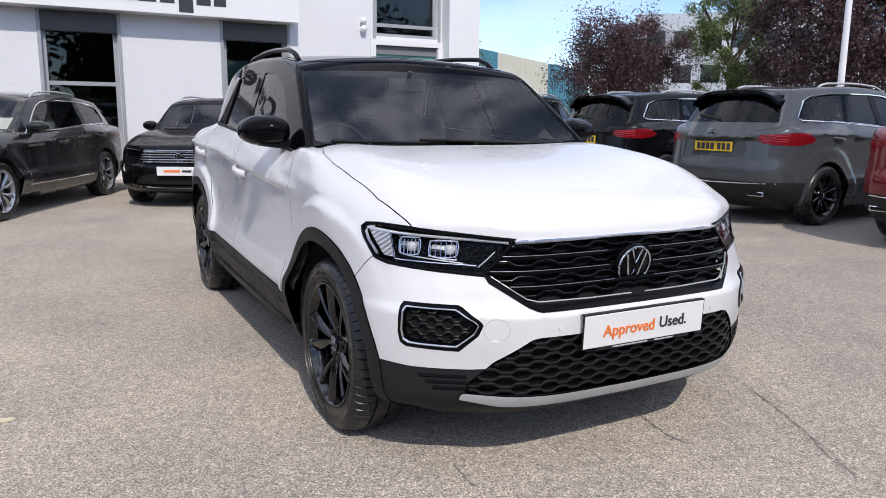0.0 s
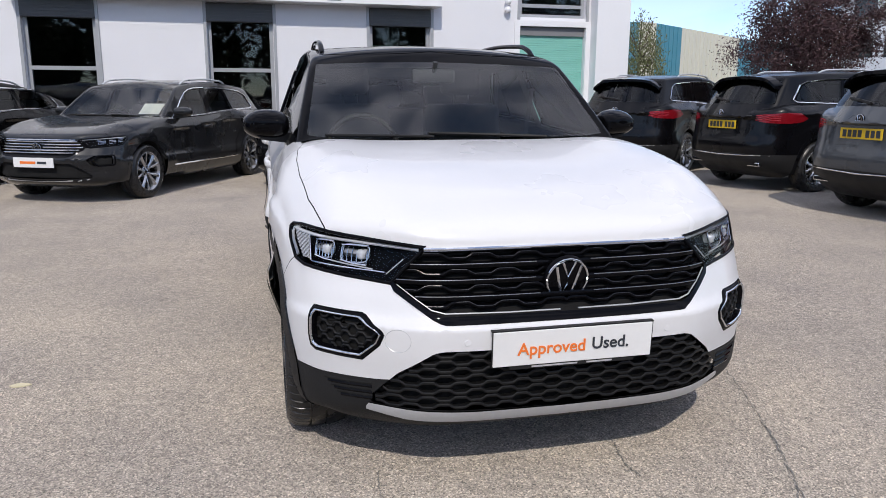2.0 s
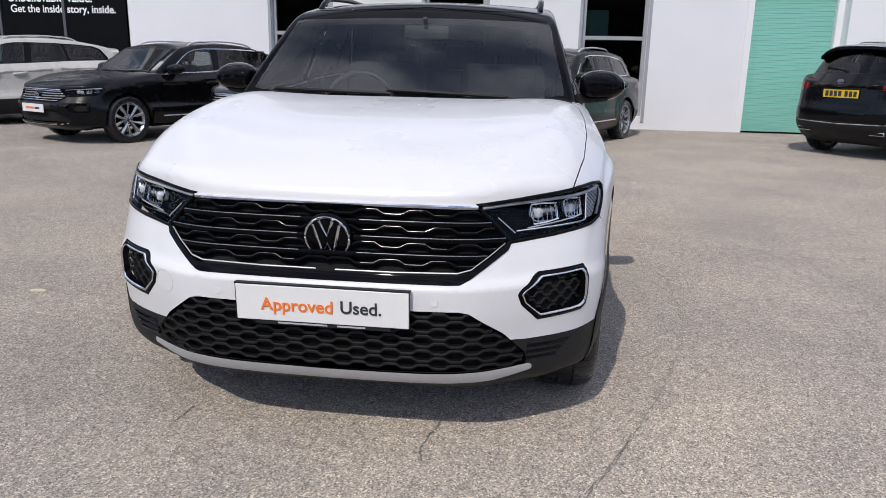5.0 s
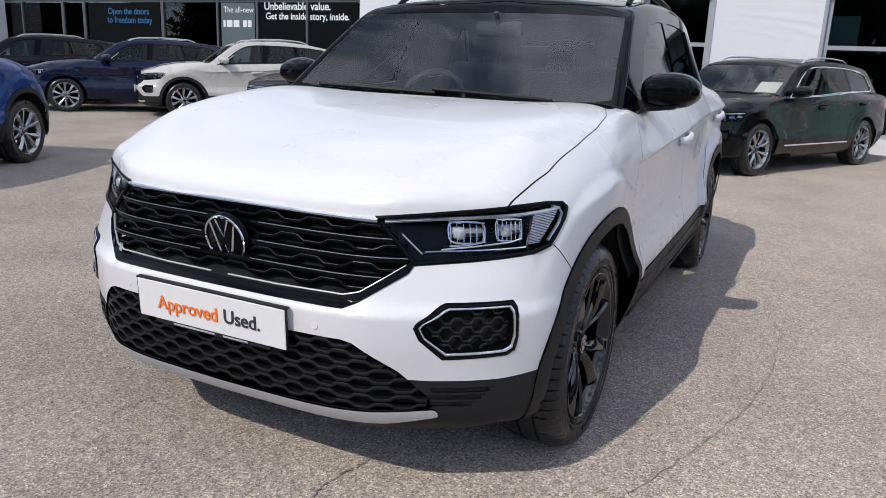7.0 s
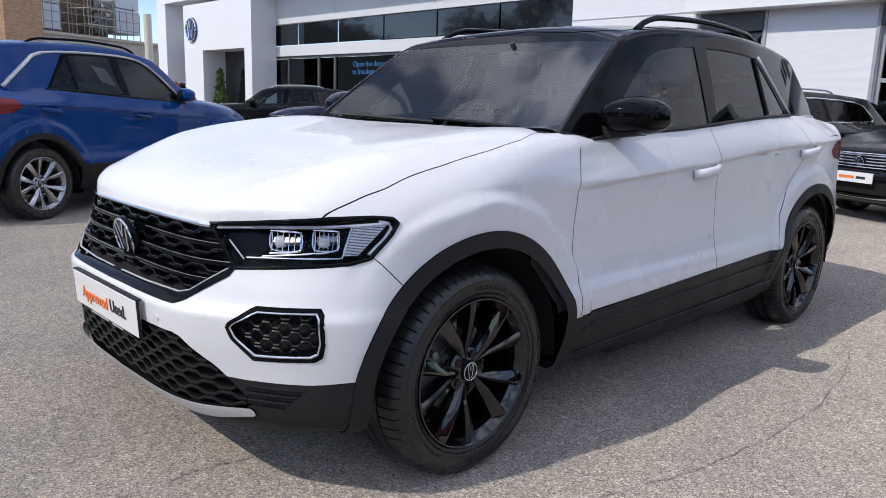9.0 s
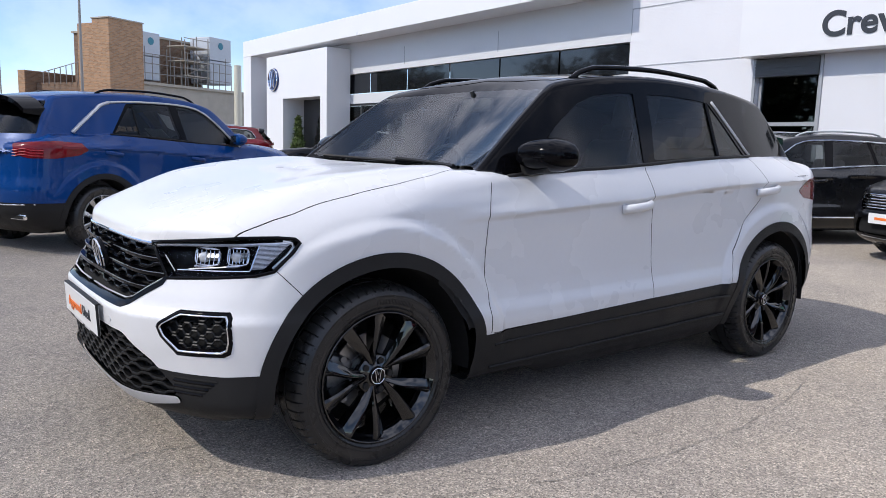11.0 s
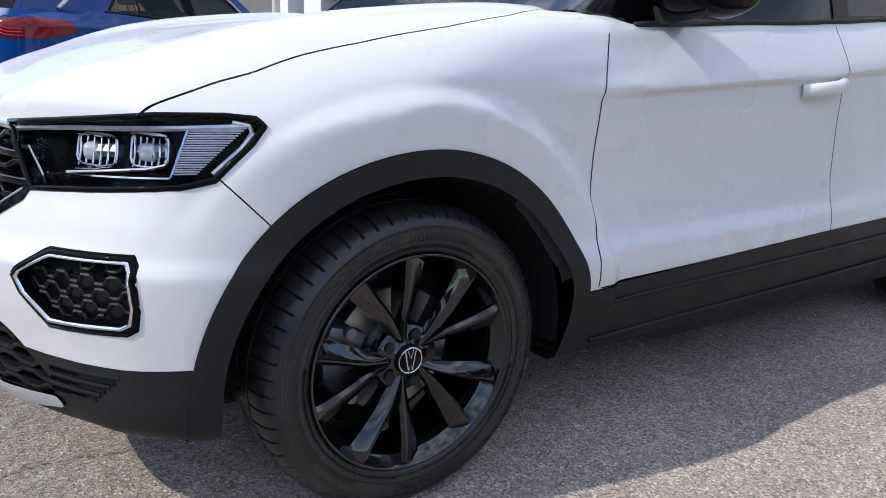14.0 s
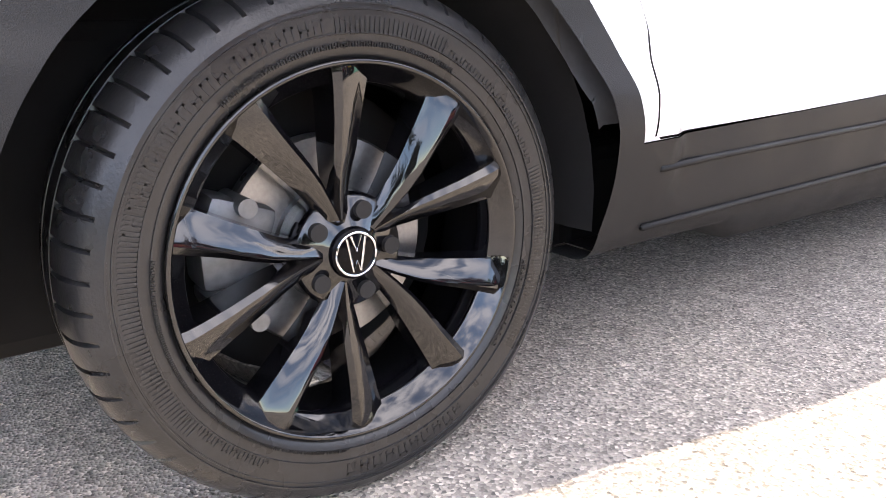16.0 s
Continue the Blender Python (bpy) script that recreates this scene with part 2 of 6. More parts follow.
def bm_mesh(name, bm, mat, smooth=False, angle=None):
    me = bpy.data.meshes.new(name)
    bmesh.ops.recalc_face_normals(bm, faces=bm.faces)
    bm.to_mesh(me)
    bm.free()
    me.materials.append(mat)
    if smooth:
        me.shade_smooth()
        if angle:
            me.set_sharp_from_angle(angle=radians(angle))
    return me


def part(name, bm, mat, parent, label="", smooth=False, angle=None):
    return put(name, parent, bm_mesh(name, bm, M[mat] if isinstance(mat, str) else mat, smooth, angle), label)


def box(bm, x0, x1, y0, y1, z0, z1, bevel=0.0, seg=2, m=None):
    r = bmesh.ops.create_cube(bm, size=1)
    vs = r["verts"]
    bmesh.ops.scale(bm, vec=(x1 - x0, y1 - y0, z1 - z0), verts=vs)
    bmesh.ops.translate(bm, vec=((x0 + x1) / 2, (y0 + y1) / 2, (z0 + z1) / 2), verts=vs)
    if bevel:
        es = list({e for v in vs for e in v.link_edges})
        vs = list({v for f in bmesh.ops.bevel(bm, geom=es, offset=bevel, segments=seg, affect="EDGES", profile=0.5)["faces"] for v in f.verts} | {v for v in vs if v.is_valid})
    if m is not None:
        bmesh.ops.transform(bm, matrix=m, verts=vs)
    return vs


def cyl(bm, p, q, r0, r1=None, seg=16, cap=True):
    p, q = Vector(p), Vector(q)
    d = q - p
    m = Matrix.Translation((p + q) / 2) @ d.to_track_quat("Z", "Y").to_matrix().to_4x4()
    return bmesh.ops.create_cone(bm, cap_ends=cap, segments=seg, radius1=r0, radius2=r0 if r1 is None else r1, depth=d.length, matrix=m)["verts"]


def tube(bm, pts, r, seg=6, close=False, flat=1.0):
    """A tube along points; flat squeezes it in z."""
    pts = [Vector(p) for p in pts]
    n = len(pts)
    rings = []
    for i, p in enumerate(pts):
        a = pts[i - 1] if (i > 0 or close) else p
        b = pts[(i + 1) % n] if (i < n - 1 or close) else p
        d = (b - a).normalized()
        u = d.cross(Vector((0, 0, 1)))
        u = u.normalized() if u.length > 1e-4 else Vector((1, 0, 0))
        w = u.cross(d)
        rings.append([bm.verts.new(p + (u * math.cos(t) + w * math.sin(t) * flat) * r) for t in [2 * math.pi * k / seg for k in range(seg)]])
    for i in range(n if close else n - 1):
        a, b = rings[i], rings[(i + 1) % n]
        for k in range(seg):
            bm.faces.new((a[k], a[(k + 1) % seg], b[(k + 1) % seg], b[k]))
    if not close:
        bm.faces.new(rings[0][::-1])
        bm.faces.new(rings[-1])


def lathe(profile, seg, axis_x=True, wobble=None):
    """Points and quads of a profile (radius, along) turned about the x axis. wobble(i, j) changes a radius."""
    n = len(profile)
    V, F = [], []
    for i in range(seg):
        t = 2 * math.pi * i / seg
        for j, (r, a) in enumerate(profile):
            rr = r + (wobble(i, j) if wobble else 0)
            V.append((a, rr * math.cos(t), rr * math.sin(t)))
    for i in range(seg):
        for j in range(n - 1):
            a, b = i * n + j, ((i + 1) % seg) * n + j
            F.append((a, b, b + 1, a + 1))
    return V, F


def extrude_poly(bm, pts, y0, y1, plane="xz"):
    """A prism from an outline; plane names the axes of the outline."""
    def at(u, v, w):
        return {"xz": (u, w, v), "yz": (w, u, v), "xy": (u, v, w)}[plane]
    a = [bm.verts.new(at(u, v, y0)) for u, v in pts]
    b = [bm.verts.new(at(u, v, y1)) for u, v in pts]
    bm.faces.new(a)
    bm.faces.new(b[::-1])
    for i in range(len(pts)):
        j = (i + 1) % len(pts)
        bm.faces.new((a[i], a[j], b[j], b[i]))


def text_part(name, words, size, mat, parent, m, label="", depth=0.002, shear=0.0, bold=0.0):
    c = bpy.data.curves.new(name, "FONT")
    c.body, c.size, c.extrude, c.shear, c.offset = words, size, depth, shear, bold
    c.align_x, c.align_y = "CENTER", "CENTER"
    o = bpy.data.objects.new(name, c)
    scene.collection.objects.link(o)
    bpy.context.view_layer.update()
    me = bpy.data.meshes.new_from_object(o.evaluated_get(bpy.context.evaluated_depsgraph_get()))
    bpy.data.objects.remove(o)
    me.name = name
    me.materials.clear()
    me.materials.append(M[mat] if isinstance(mat, str) else mat)
    o = put(name, parent, me, label)
    if name == "poster_lettering":
        tagged(o, "", "", "", "stuff")
    o.matrix_local = m
    return o

# ---------- cars ----------
# All bodies are one family of shapes, given for a compact crossover with its front axle at y = 0, nose to -y,
# and stretched in length, width and height for the others.
HALF = curve([-0.70, -0.42, -0.30, 0.0, 0.46, 1.0, 1.5, 2.1, 2.59, 3.0, 3.4], [0.82, 0.848, 0.864, 0.893, 0.874, 0.876, 0.878, 0.872, 0.886, 0.860, 0.80])
CREASE = curve([-0.5, 0.0, 0.476, 1.35, 2.1, 2.6, 3.3], [0.84, 0.86, 0.886, 0.935, 0.985, 1.0, 1.0])
INSET = curve([0.10, 0.20, 0.26, 0.32, 0.42, 0.46, 0.50, 0.56, 0.62, 0.75, 0.86, 0.94, 1.0, 1.10, 1.2], [0.18, 0.09, 0.045, 0.025, 0.005, 0.0, 0.004, 0.023, 0.033, 0.038, 0.034, 0.037, 0.054, 0.095, 0.16])
HOOD = curve([-0.72, -0.69, -0.66, -0.60, -0.5, -0.35, -0.2, 0.0, 0.3, 0.45, 0.62, 0.8, 1.36, 1.98, 2.4, 2.9, 3.3], [0.79, 0.83, 0.855, 0.888, 0.926, 0.966, 0.996, 1.024, 1.051, 1.056, 1.058, 1.060, 1.085, 1.115, 1.132, 1.128, 1.03])
CROWN = curve([-0.7, -0.5, -0.35, -0.2, 0.0, 0.26, 0.5, 1.0], [0.01, 0.030, 0.014, 0.004, 0.0, 0.0, 0.0, 0.0])
RIDGE = curve([-0.7, -0.5, -0.3, 0.0, 0.3, 0.5, 1.0, 3.4], [0.0, 0.004, 0.012, 0.017, 0.018, 0.010, 0.0, 0.0])
EDGE = curve([-0.7, -0.58, -0.46, -0.35, -0.2, 0.0, 0.3, 0.5, 1.0, 3.4], [0.10, 0.20, 0.24, 0.185, 0.125, 0.092, 0.055, 0.03, 0.0, 0.0])
NOSE = curve([0.16, 0.20, 0.24, 0.27, 0.31, 0.40, 0.50, 0.57, 0.60, 0.65, 0.70, 0.76, 0.80, 0.84, 0.87, 0.90, 1.0], [-0.52, -0.62, -0.70, -0.735, -0.755, -0.765, -0.782, -0.786, -0.760, -0.738, -0.716, -0.696, -0.684, -0.680, -0.664, -0.61, -0.4])
SWEEP = curve([0.0, 0.2, 0.35, 0.44, 0.53, 0.60, 0.68, 0.76, 0.80, 0.83, 0.86, 0.95], [0.0, 0.003, 0.012, 0.030, 0.072, 0.115, 0.165, 0.235, 0.29, 0.35, 0.46, 0.9])
TAIL = curve([0.16, 0.20, 0.30, 0.45, 0.60, 0.75, 0.90, 1.0, 1.1, 1.2], [3.0, 3.10, 3.25, 3.36, 3.38, 3.355, 3.34, 3.33, 3.28, 3.2])
TAIL_SWEEP = curve([0.0, 0.4, 0.6, 0.7, 0.78, 0.83, 0.87, 0.95], [0.0, 0.02, 0.07, 0.13, 0.22, 0.33, 0.5, 0.9])
ROOF = curve([0.9, 1.15, 1.4, 1.8, 2.2, 2.6, 3.0, 3.3], [1.44, 1.492, 1.522, 1.538, 1.526, 1.488, 1.425, 1.37])
TUMBLE = curve([0.3, 0.5, 0.8, 1.1, 1.5, 2.0, 2.43, 2.88, 3.13, 3.4], [0.08, 0.05, 0.025, 0.010, 0.0, 0.0, 0.03, 0.098, 0.16, 0.25])
SCREEN = curve([0.9, 1.03, 1.24, 1.443, 1.6], [0.53, 0.656, 0.872, 1.109, 1.31])
BELT = curve([0.2, 0.44, 0.509, 0.64, 1.36, 1.975, 2.27, 2.88, 3.10, 3.4], [1.16, 1.045, 1.016, 1.030, 1.072, 1.112, 1.124, 1.136, 1.13, 1.10])


class Shape:
    """A body's field: where = (nose, wheelbase, tail) in metres, wide = half width factor, tall = (belt, roof)."""

    def __init__(self, where=(-0.80, 2.59, 3.38), wide=1.0, tall=(1.075, 1.53), radius=0.336, arch=0.40, upright=0.0, fastback=0.0, flare=0.25, rake=0.88):
        self.where, self.wide, self.tall, self.radius, self.arch, self.upright, self.fastback, self.flare, self.rake = where, wide, tall, radius, arch, upright, fastback, flare, rake
        self.tables = {}
        self.ky = ([where[0], 0, where[1], where[2]], [-0.80, 0, 2.59, 3.38])
        self.kz = ([0, 0.30, tall[0], tall[1], tall[1] + 0.5], [0, 0.30, 1.075, 1.53, 2.03])

    def local(self, x, y, z):
        y2 = np.interp(y, *self.ky) + np.minimum(np.asarray(y) - self.where[0], 0) + np.maximum(np.asarray(y) - self.where[2], 0)
        return np.abs(x) / self.wide, y2, np.interp(z, *self.kz) + np.minimum(z, 0)

    def back(self, x, y, z):
        """From the family's measures to this body's."""
        return x * self.wide, float(np.interp(y, self.ky[1], self.ky[0])), float(np.interp(z, self.kz[1], self.kz[0]))

    def lower(self, X, Y, Z):
        q = Z - (CREASE(Y) - 0.90) * np.clip((Z - 0.5) / 0.4, 0, 1)
        rf, rr = np.hypot(Y, Z - 0.33), np.hypot(Y - 2.59, Z - 0.33)
        tf, tr = np.clip((0.572 - rf) / 0.045, 0, 1), np.clip((0.56 - rr) / 0.05, 0, 1)
        flare = 0.024 * self.flare * (tf * tf * (3 - 2 * tf) + tr * tr * (3 - 2 * tr)) * np.clip((Z - 0.3) / 0.2, 0, 1)
        rise = np.where(q < 0.900, np.clip((q - 0.872) / 0.028, 0, 1), np.clip((0.952 - q) / 0.052, 0, 1))
        flare = flare + 0.017 * rise * rise * (3 - 2 * rise) * np.clip((Y - 0.30) / 0.35, 0, 1) * np.clip((3.0 - Y) / 0.4, 0, 1)
        # between the shoulder crease and the belt the doors rise in one clean plane to the glass
        door = np.clip((Y - 0.50) / 0.24, 0, 1) * np.clip((3.25 - Y) / 0.30, 0, 1)
        zc, zb = CREASE(Y), BELT(Y)
        t = (Z - zc) / np.maximum(zb - zc, 0.05)
        foot = HALF(Y) - 0.0186
        waist = 0.802 - 0.385 * (zb - 1.06) - TUMBLE(Y) + 0.004
        plane = foot + (waist - foot) * np.clip(t, 0, 1) ** 1.25 - np.maximum(Z - zb, 0) * 2.5
        old = HALF(Y) - INSET(q) + flare
        side = X - np.where(Z > zc, old + (plane - old) * door * door * (3 - 2 * door), old)
        top = Z - (HOOD(Y) + 0.12 * np.clip((Y - 0.74) / 0.15, 0, 1) * np.clip((2.62 - Y) / 0.3, 0, 1) * np.clip((X - 0.66) / 0.06, 0, 1) - CROWN(Y) * (X / 0.75) ** 2 + RIDGE(Y) * np.exp(-(((X - 0.62) / 0.20) ** 2)) - EDGE(Y) * np.clip((X - 0.62) / 0.22, 0, 1.2) ** 2)
        front = (NOSE(Z) + SWEEP(X) - Y) * 0.85
        rear = (Y - TAIL(Z) + TAIL_SWEEP(X)) * 0.85
        f = smax(side, top, 0.04)
        f = smax(f, front, 0.03)
        f = smax(f, rear, 0.04)
        return smax(f, 0.19 + 0.055 * np.clip((X - 0.60) / 0.12, 0, 1) * np.clip((0.85 - np.abs(Y)) / 0.1, 0, 1) - Z, 0.03)

    def cabin(self, X, Y, Z):
        side = X - (0.802 - 0.385 * (Z - 1.06) - TUMBLE(Y))
        screen = (SCREEN(Z) - (0.13 - 0.08 * (Z - 1.05)) * (X / 0.6) ** 2 - Y) * 0.72
        roof = Z - (ROOF(Y) - self.fastback * np.clip(Y - 1.8, 0, 2) ** 2 + self.upright * np.clip(Y - 2.2, 0, 2) - 0.028 * (X / 0.6) ** 2)
        rear = (Y - (3.32 - (Z - 1.08) * (self.rake - self.upright * 3) - 0.16 * (X / 0.6) ** 2)) * 0.8
        f = smax(side, roof, 0.03)
        f = smax(f, screen, 0.03)
        f = smax(f, rear, 0.04)
        return np.maximum(f, 0.95 - Z)

    def field(self, x, y, z):
        X, Y, Z = self.local(x, y, z)
        return np.minimum(self.lower(X, Y, Z), self.cabin(X, Y, Z))

    def table(self, name, us, vs, lo, hi, at, outside_low):
        """Distances to the surface along one way over a grid of rays, by halving; read between the knots."""
        if name not in self.tables:
            U, W = np.meshgrid(us, vs, indexing="ij")
            a, b = np.full(U.shape, lo), np.full(U.shape, hi)
            for _ in range(19):
                m = (a + b) / 2
                out = (self.field(*at(U, W, m)) > 0) == outside_low
                a, b = np.where(out, m, a), np.where(out, b, m)
            self.tables[name] = (us, vs, (a + b) / 2)
        return self.tables[name]

    def read(self, tab, u, v):
        us, vs, T = tab
        fu, fv = (u - us[0]) / (us[1] - us[0]), (v - vs[0]) / (vs[1] - vs[0])
        i, j = int(min(max(fu, 0), len(us) - 2)), int(min(max(fv, 0), len(vs) - 2))
        fu, fv = min(max(fu - i, 0), 1), min(max(fv - j, 0), 1)
        return float((T[i, j] * (1 - fu) + T[i + 1, j] * fu) * (1 - fv) + (T[i, j + 1] * (1 - fu) + T[i + 1, j + 1] * fu) * fv)

    def nose_y(self, x, z):
        """The bumper's surface seen from ahead."""
        return self.read(self.table("nose", np.arange(0, 0.95, 0.012), np.arange(0.2, 1.2, 0.010), -1.4, 0.7, lambda u, v, m: (u, m, v), True), abs(x), z)

    def tail_y(self, x, z):
        return self.read(self.table("tail", np.arange(0, 0.95, 0.03), np.arange(0.2, 1.5, 0.02), 2.0, 5.0, lambda u, v, m: (u, m, v), False), abs(x), z)

    def side_x(self, y, z):
        return self.read(self.table("side", np.arange(-0.3, 3.3, 0.03), np.arange(0.3, 1.2, 0.02), 0.2, 1.3, lambda u, v, m: (m, u, v), False), y, z)

    def glass_x(self, y, z):
        return self.read(self.table("pane", np.arange(0.3, 3.6, 0.03), np.arange(0.8, 1.6, 0.02), 0.2, 1.3, lambda u, v, m: (m, u, v), False), y, z)

    def corner(self, u, z):
        """The surface point with x + y = u at height z, on the left front corner."""
        lo = self.read(self.table("corner", np.arange(-0.35, 0.62, 0.012), np.arange(0.25, 0.95, 0.010), 0.1, 1.3, lambda p, v, m: (m, p - m, v), False), u, z)
        return lo, u - lo

    def top_z(self, x, y):
        return self.read(self.table("top", np.arange(0, 0.95, 0.02), np.arange(0.6, 4.2, 0.03), 0.6, 2.2, lambda u, v, m: (u, v, m), False), abs(x), y)


HEADLIGHT = [(-0.221, 0.803), (0.02, 0.820), (0.267, 0.838), (0.42, 0.840), (0.49, 0.836), (0.512, 0.824), (0.49, 0.795), (0.416, 0.735), (0.34, 0.722), (0.1, 0.706), (-0.100, 0.694), (-0.15, 0.74)]
GRILLE = [(-0.441, 0.796), (-0.46, 0.78), (-0.532, 0.702), (-0.52, 0.684), (-0.43, 0.618), (-0.40, 0.606), (0.40, 0.606), (0.43, 0.618), (0.52, 0.684), (0.532, 0.702), (0.46, 0.78), (0.441, 0.796)]
GRILLE_RIM = [(-0.45, 0.800), (-0.545, 0.706), (-0.532, 0.672), (-0.43, 0.598), (-0.40, 0.584), (0.40, 0.584), (0.43, 0.598), (0.532, 0.672), (0.545, 0.706), (0.45, 0.800)]
FOG = [(-0.116, 0.547), (-0.095, 0.515), (-0.012, 0.464), (0.22, 0.471), (0.248, 0.482), (0.258, 0.515), (0.252, 0.590), (0.240, 0.604), (0.0, 0.600), (-0.02, 0.594), (-0.10, 0.560)]
INTAKE = [(-0.40, 0.505), (-0.43, 0.498), (-0.53, 0.425), (-0.61, 0.335), (-0.60, 0.315), (-0.3, 0.305), (0, 0.300), (0.3, 0.305), (0.60, 0.315), (0.61, 0.335), (0.53, 0.425), (0.43, 0.498), (0.40, 0.505)]
FRONT_GLASS = [(0.70, 1.050), (0.82, 1.145), (0.96, 1.255), (1.10, 1.345), (1.22, 1.388), (1.36, 1.408), (1.505, 1.416), (1.485, 1.25), (1.462, 1.090), (1.1, 1.072)]
REAR_GLASS = [(1.545, 1.105), (1.585, 1.25), (1.61, 1.418), (1.80, 1.422), (2.00, 1.414), (2.12, 1.404), (2.24, 1.28), (2.365, 1.142), (2.34, 1.134), (1.9, 1.122)]
FRONT_DOOR = [(0.470, 0.435), (0.462, 0.55), (0.468, 0.75), (0.476, 0.886), (0.492, 0.96), (0.509, 1.012), (0.53, 1.20), (1.30, 1.60), (1.53, 1.60), (1.49, 1.20), (1.452, 1.06), (1.470, 0.95), (1.487, 0.75), (1.492, 0.55), (1.484, 0.458)]
REAR_DOOR = [(1.484, 0.460), (1.492, 0.55), (1.487, 0.75), (1.470, 0.95), (1.452, 1.06), (1.49, 1.20), (1.53, 1.60), (2.10, 1.60), (2.33, 1.20), (2.42, 1.10), (2.44, 1.0), (2.40, 0.90), (2.28, 0.80), (2.16, 0.64), (2.115, 0.478)]
HOOD_EDGE = [(0.44, -0.75), (0.66, -0.62), (0.706, -0.53), (0.726, -0.459), (0.757, -0.30), (0.772, -0.10), (0.772, 0.10), (0.758, 0.26), (0.735, 0.34), (0.715, 0.40), (0.60, 0.62)]
TAILLIGHT_HIGH = [(2.42, 0.985), (2.50, 1.045), (2.75, 1.062), (3.05, 1.05), (3.26, 1.035), (3.22, 0.935), (3.05, 0.905), (2.75, 0.905), (2.52, 0.935)]
DLO_SHORT = [(0.64, 1.036), (0.82, 1.160), (0.96, 1.271), (1.10, 1.361), (1.22, 1.404), (1.36, 1.424), (1.6, 1.432), (2.0, 1.428), (2.16, 1.414), (2.40, 1.134), (2.3, 1.122), (1.36, 1.066)]
TAILLIGHT = [(2.50, 0.945), (2.60, 1.01), (2.75, 1.02), (3.05, 1.0), (3.24, 0.988), (3.20, 0.905), (3.05, 0.890), (2.75, 0.885), (2.58, 0.905)]


def build_shell(S, h):
    return surface_net(S.field, (-1.02 * S.wide, S.where[0] - 0.12, 0.12), (1.02 * S.wide, S.where[2] + 0.14, S.tall[1] + 0.14), h)


DLO = [(0.64, 1.036), (0.82, 1.160), (0.96, 1.271), (1.10, 1.361), (1.22, 1.404), (1.36, 1.424), (1.6, 1.432), (2.0, 1.430), (2.4, 1.414), (2.66, 1.392), (2.78, 1.345), (2.90, 1.17), (2.86, 1.142), (2.3, 1.124), (1.36, 1.066)]
DLO_REAR = [(1.565, 1.10), (1.60, 1.25), (1.625, 1.418), (1.80, 1.422), (2.00, 1.418), (2.10, 1.412), (2.14, 1.28), (2.17, 1.138), (1.9, 1.122)]
DLO_THIRD = [(2.155, 1.408), (2.4, 1.402), (2.64, 1.380), (2.75, 1.335), (2.86, 1.175), (2.83, 1.155), (2.225, 1.140), (2.195, 1.28)]


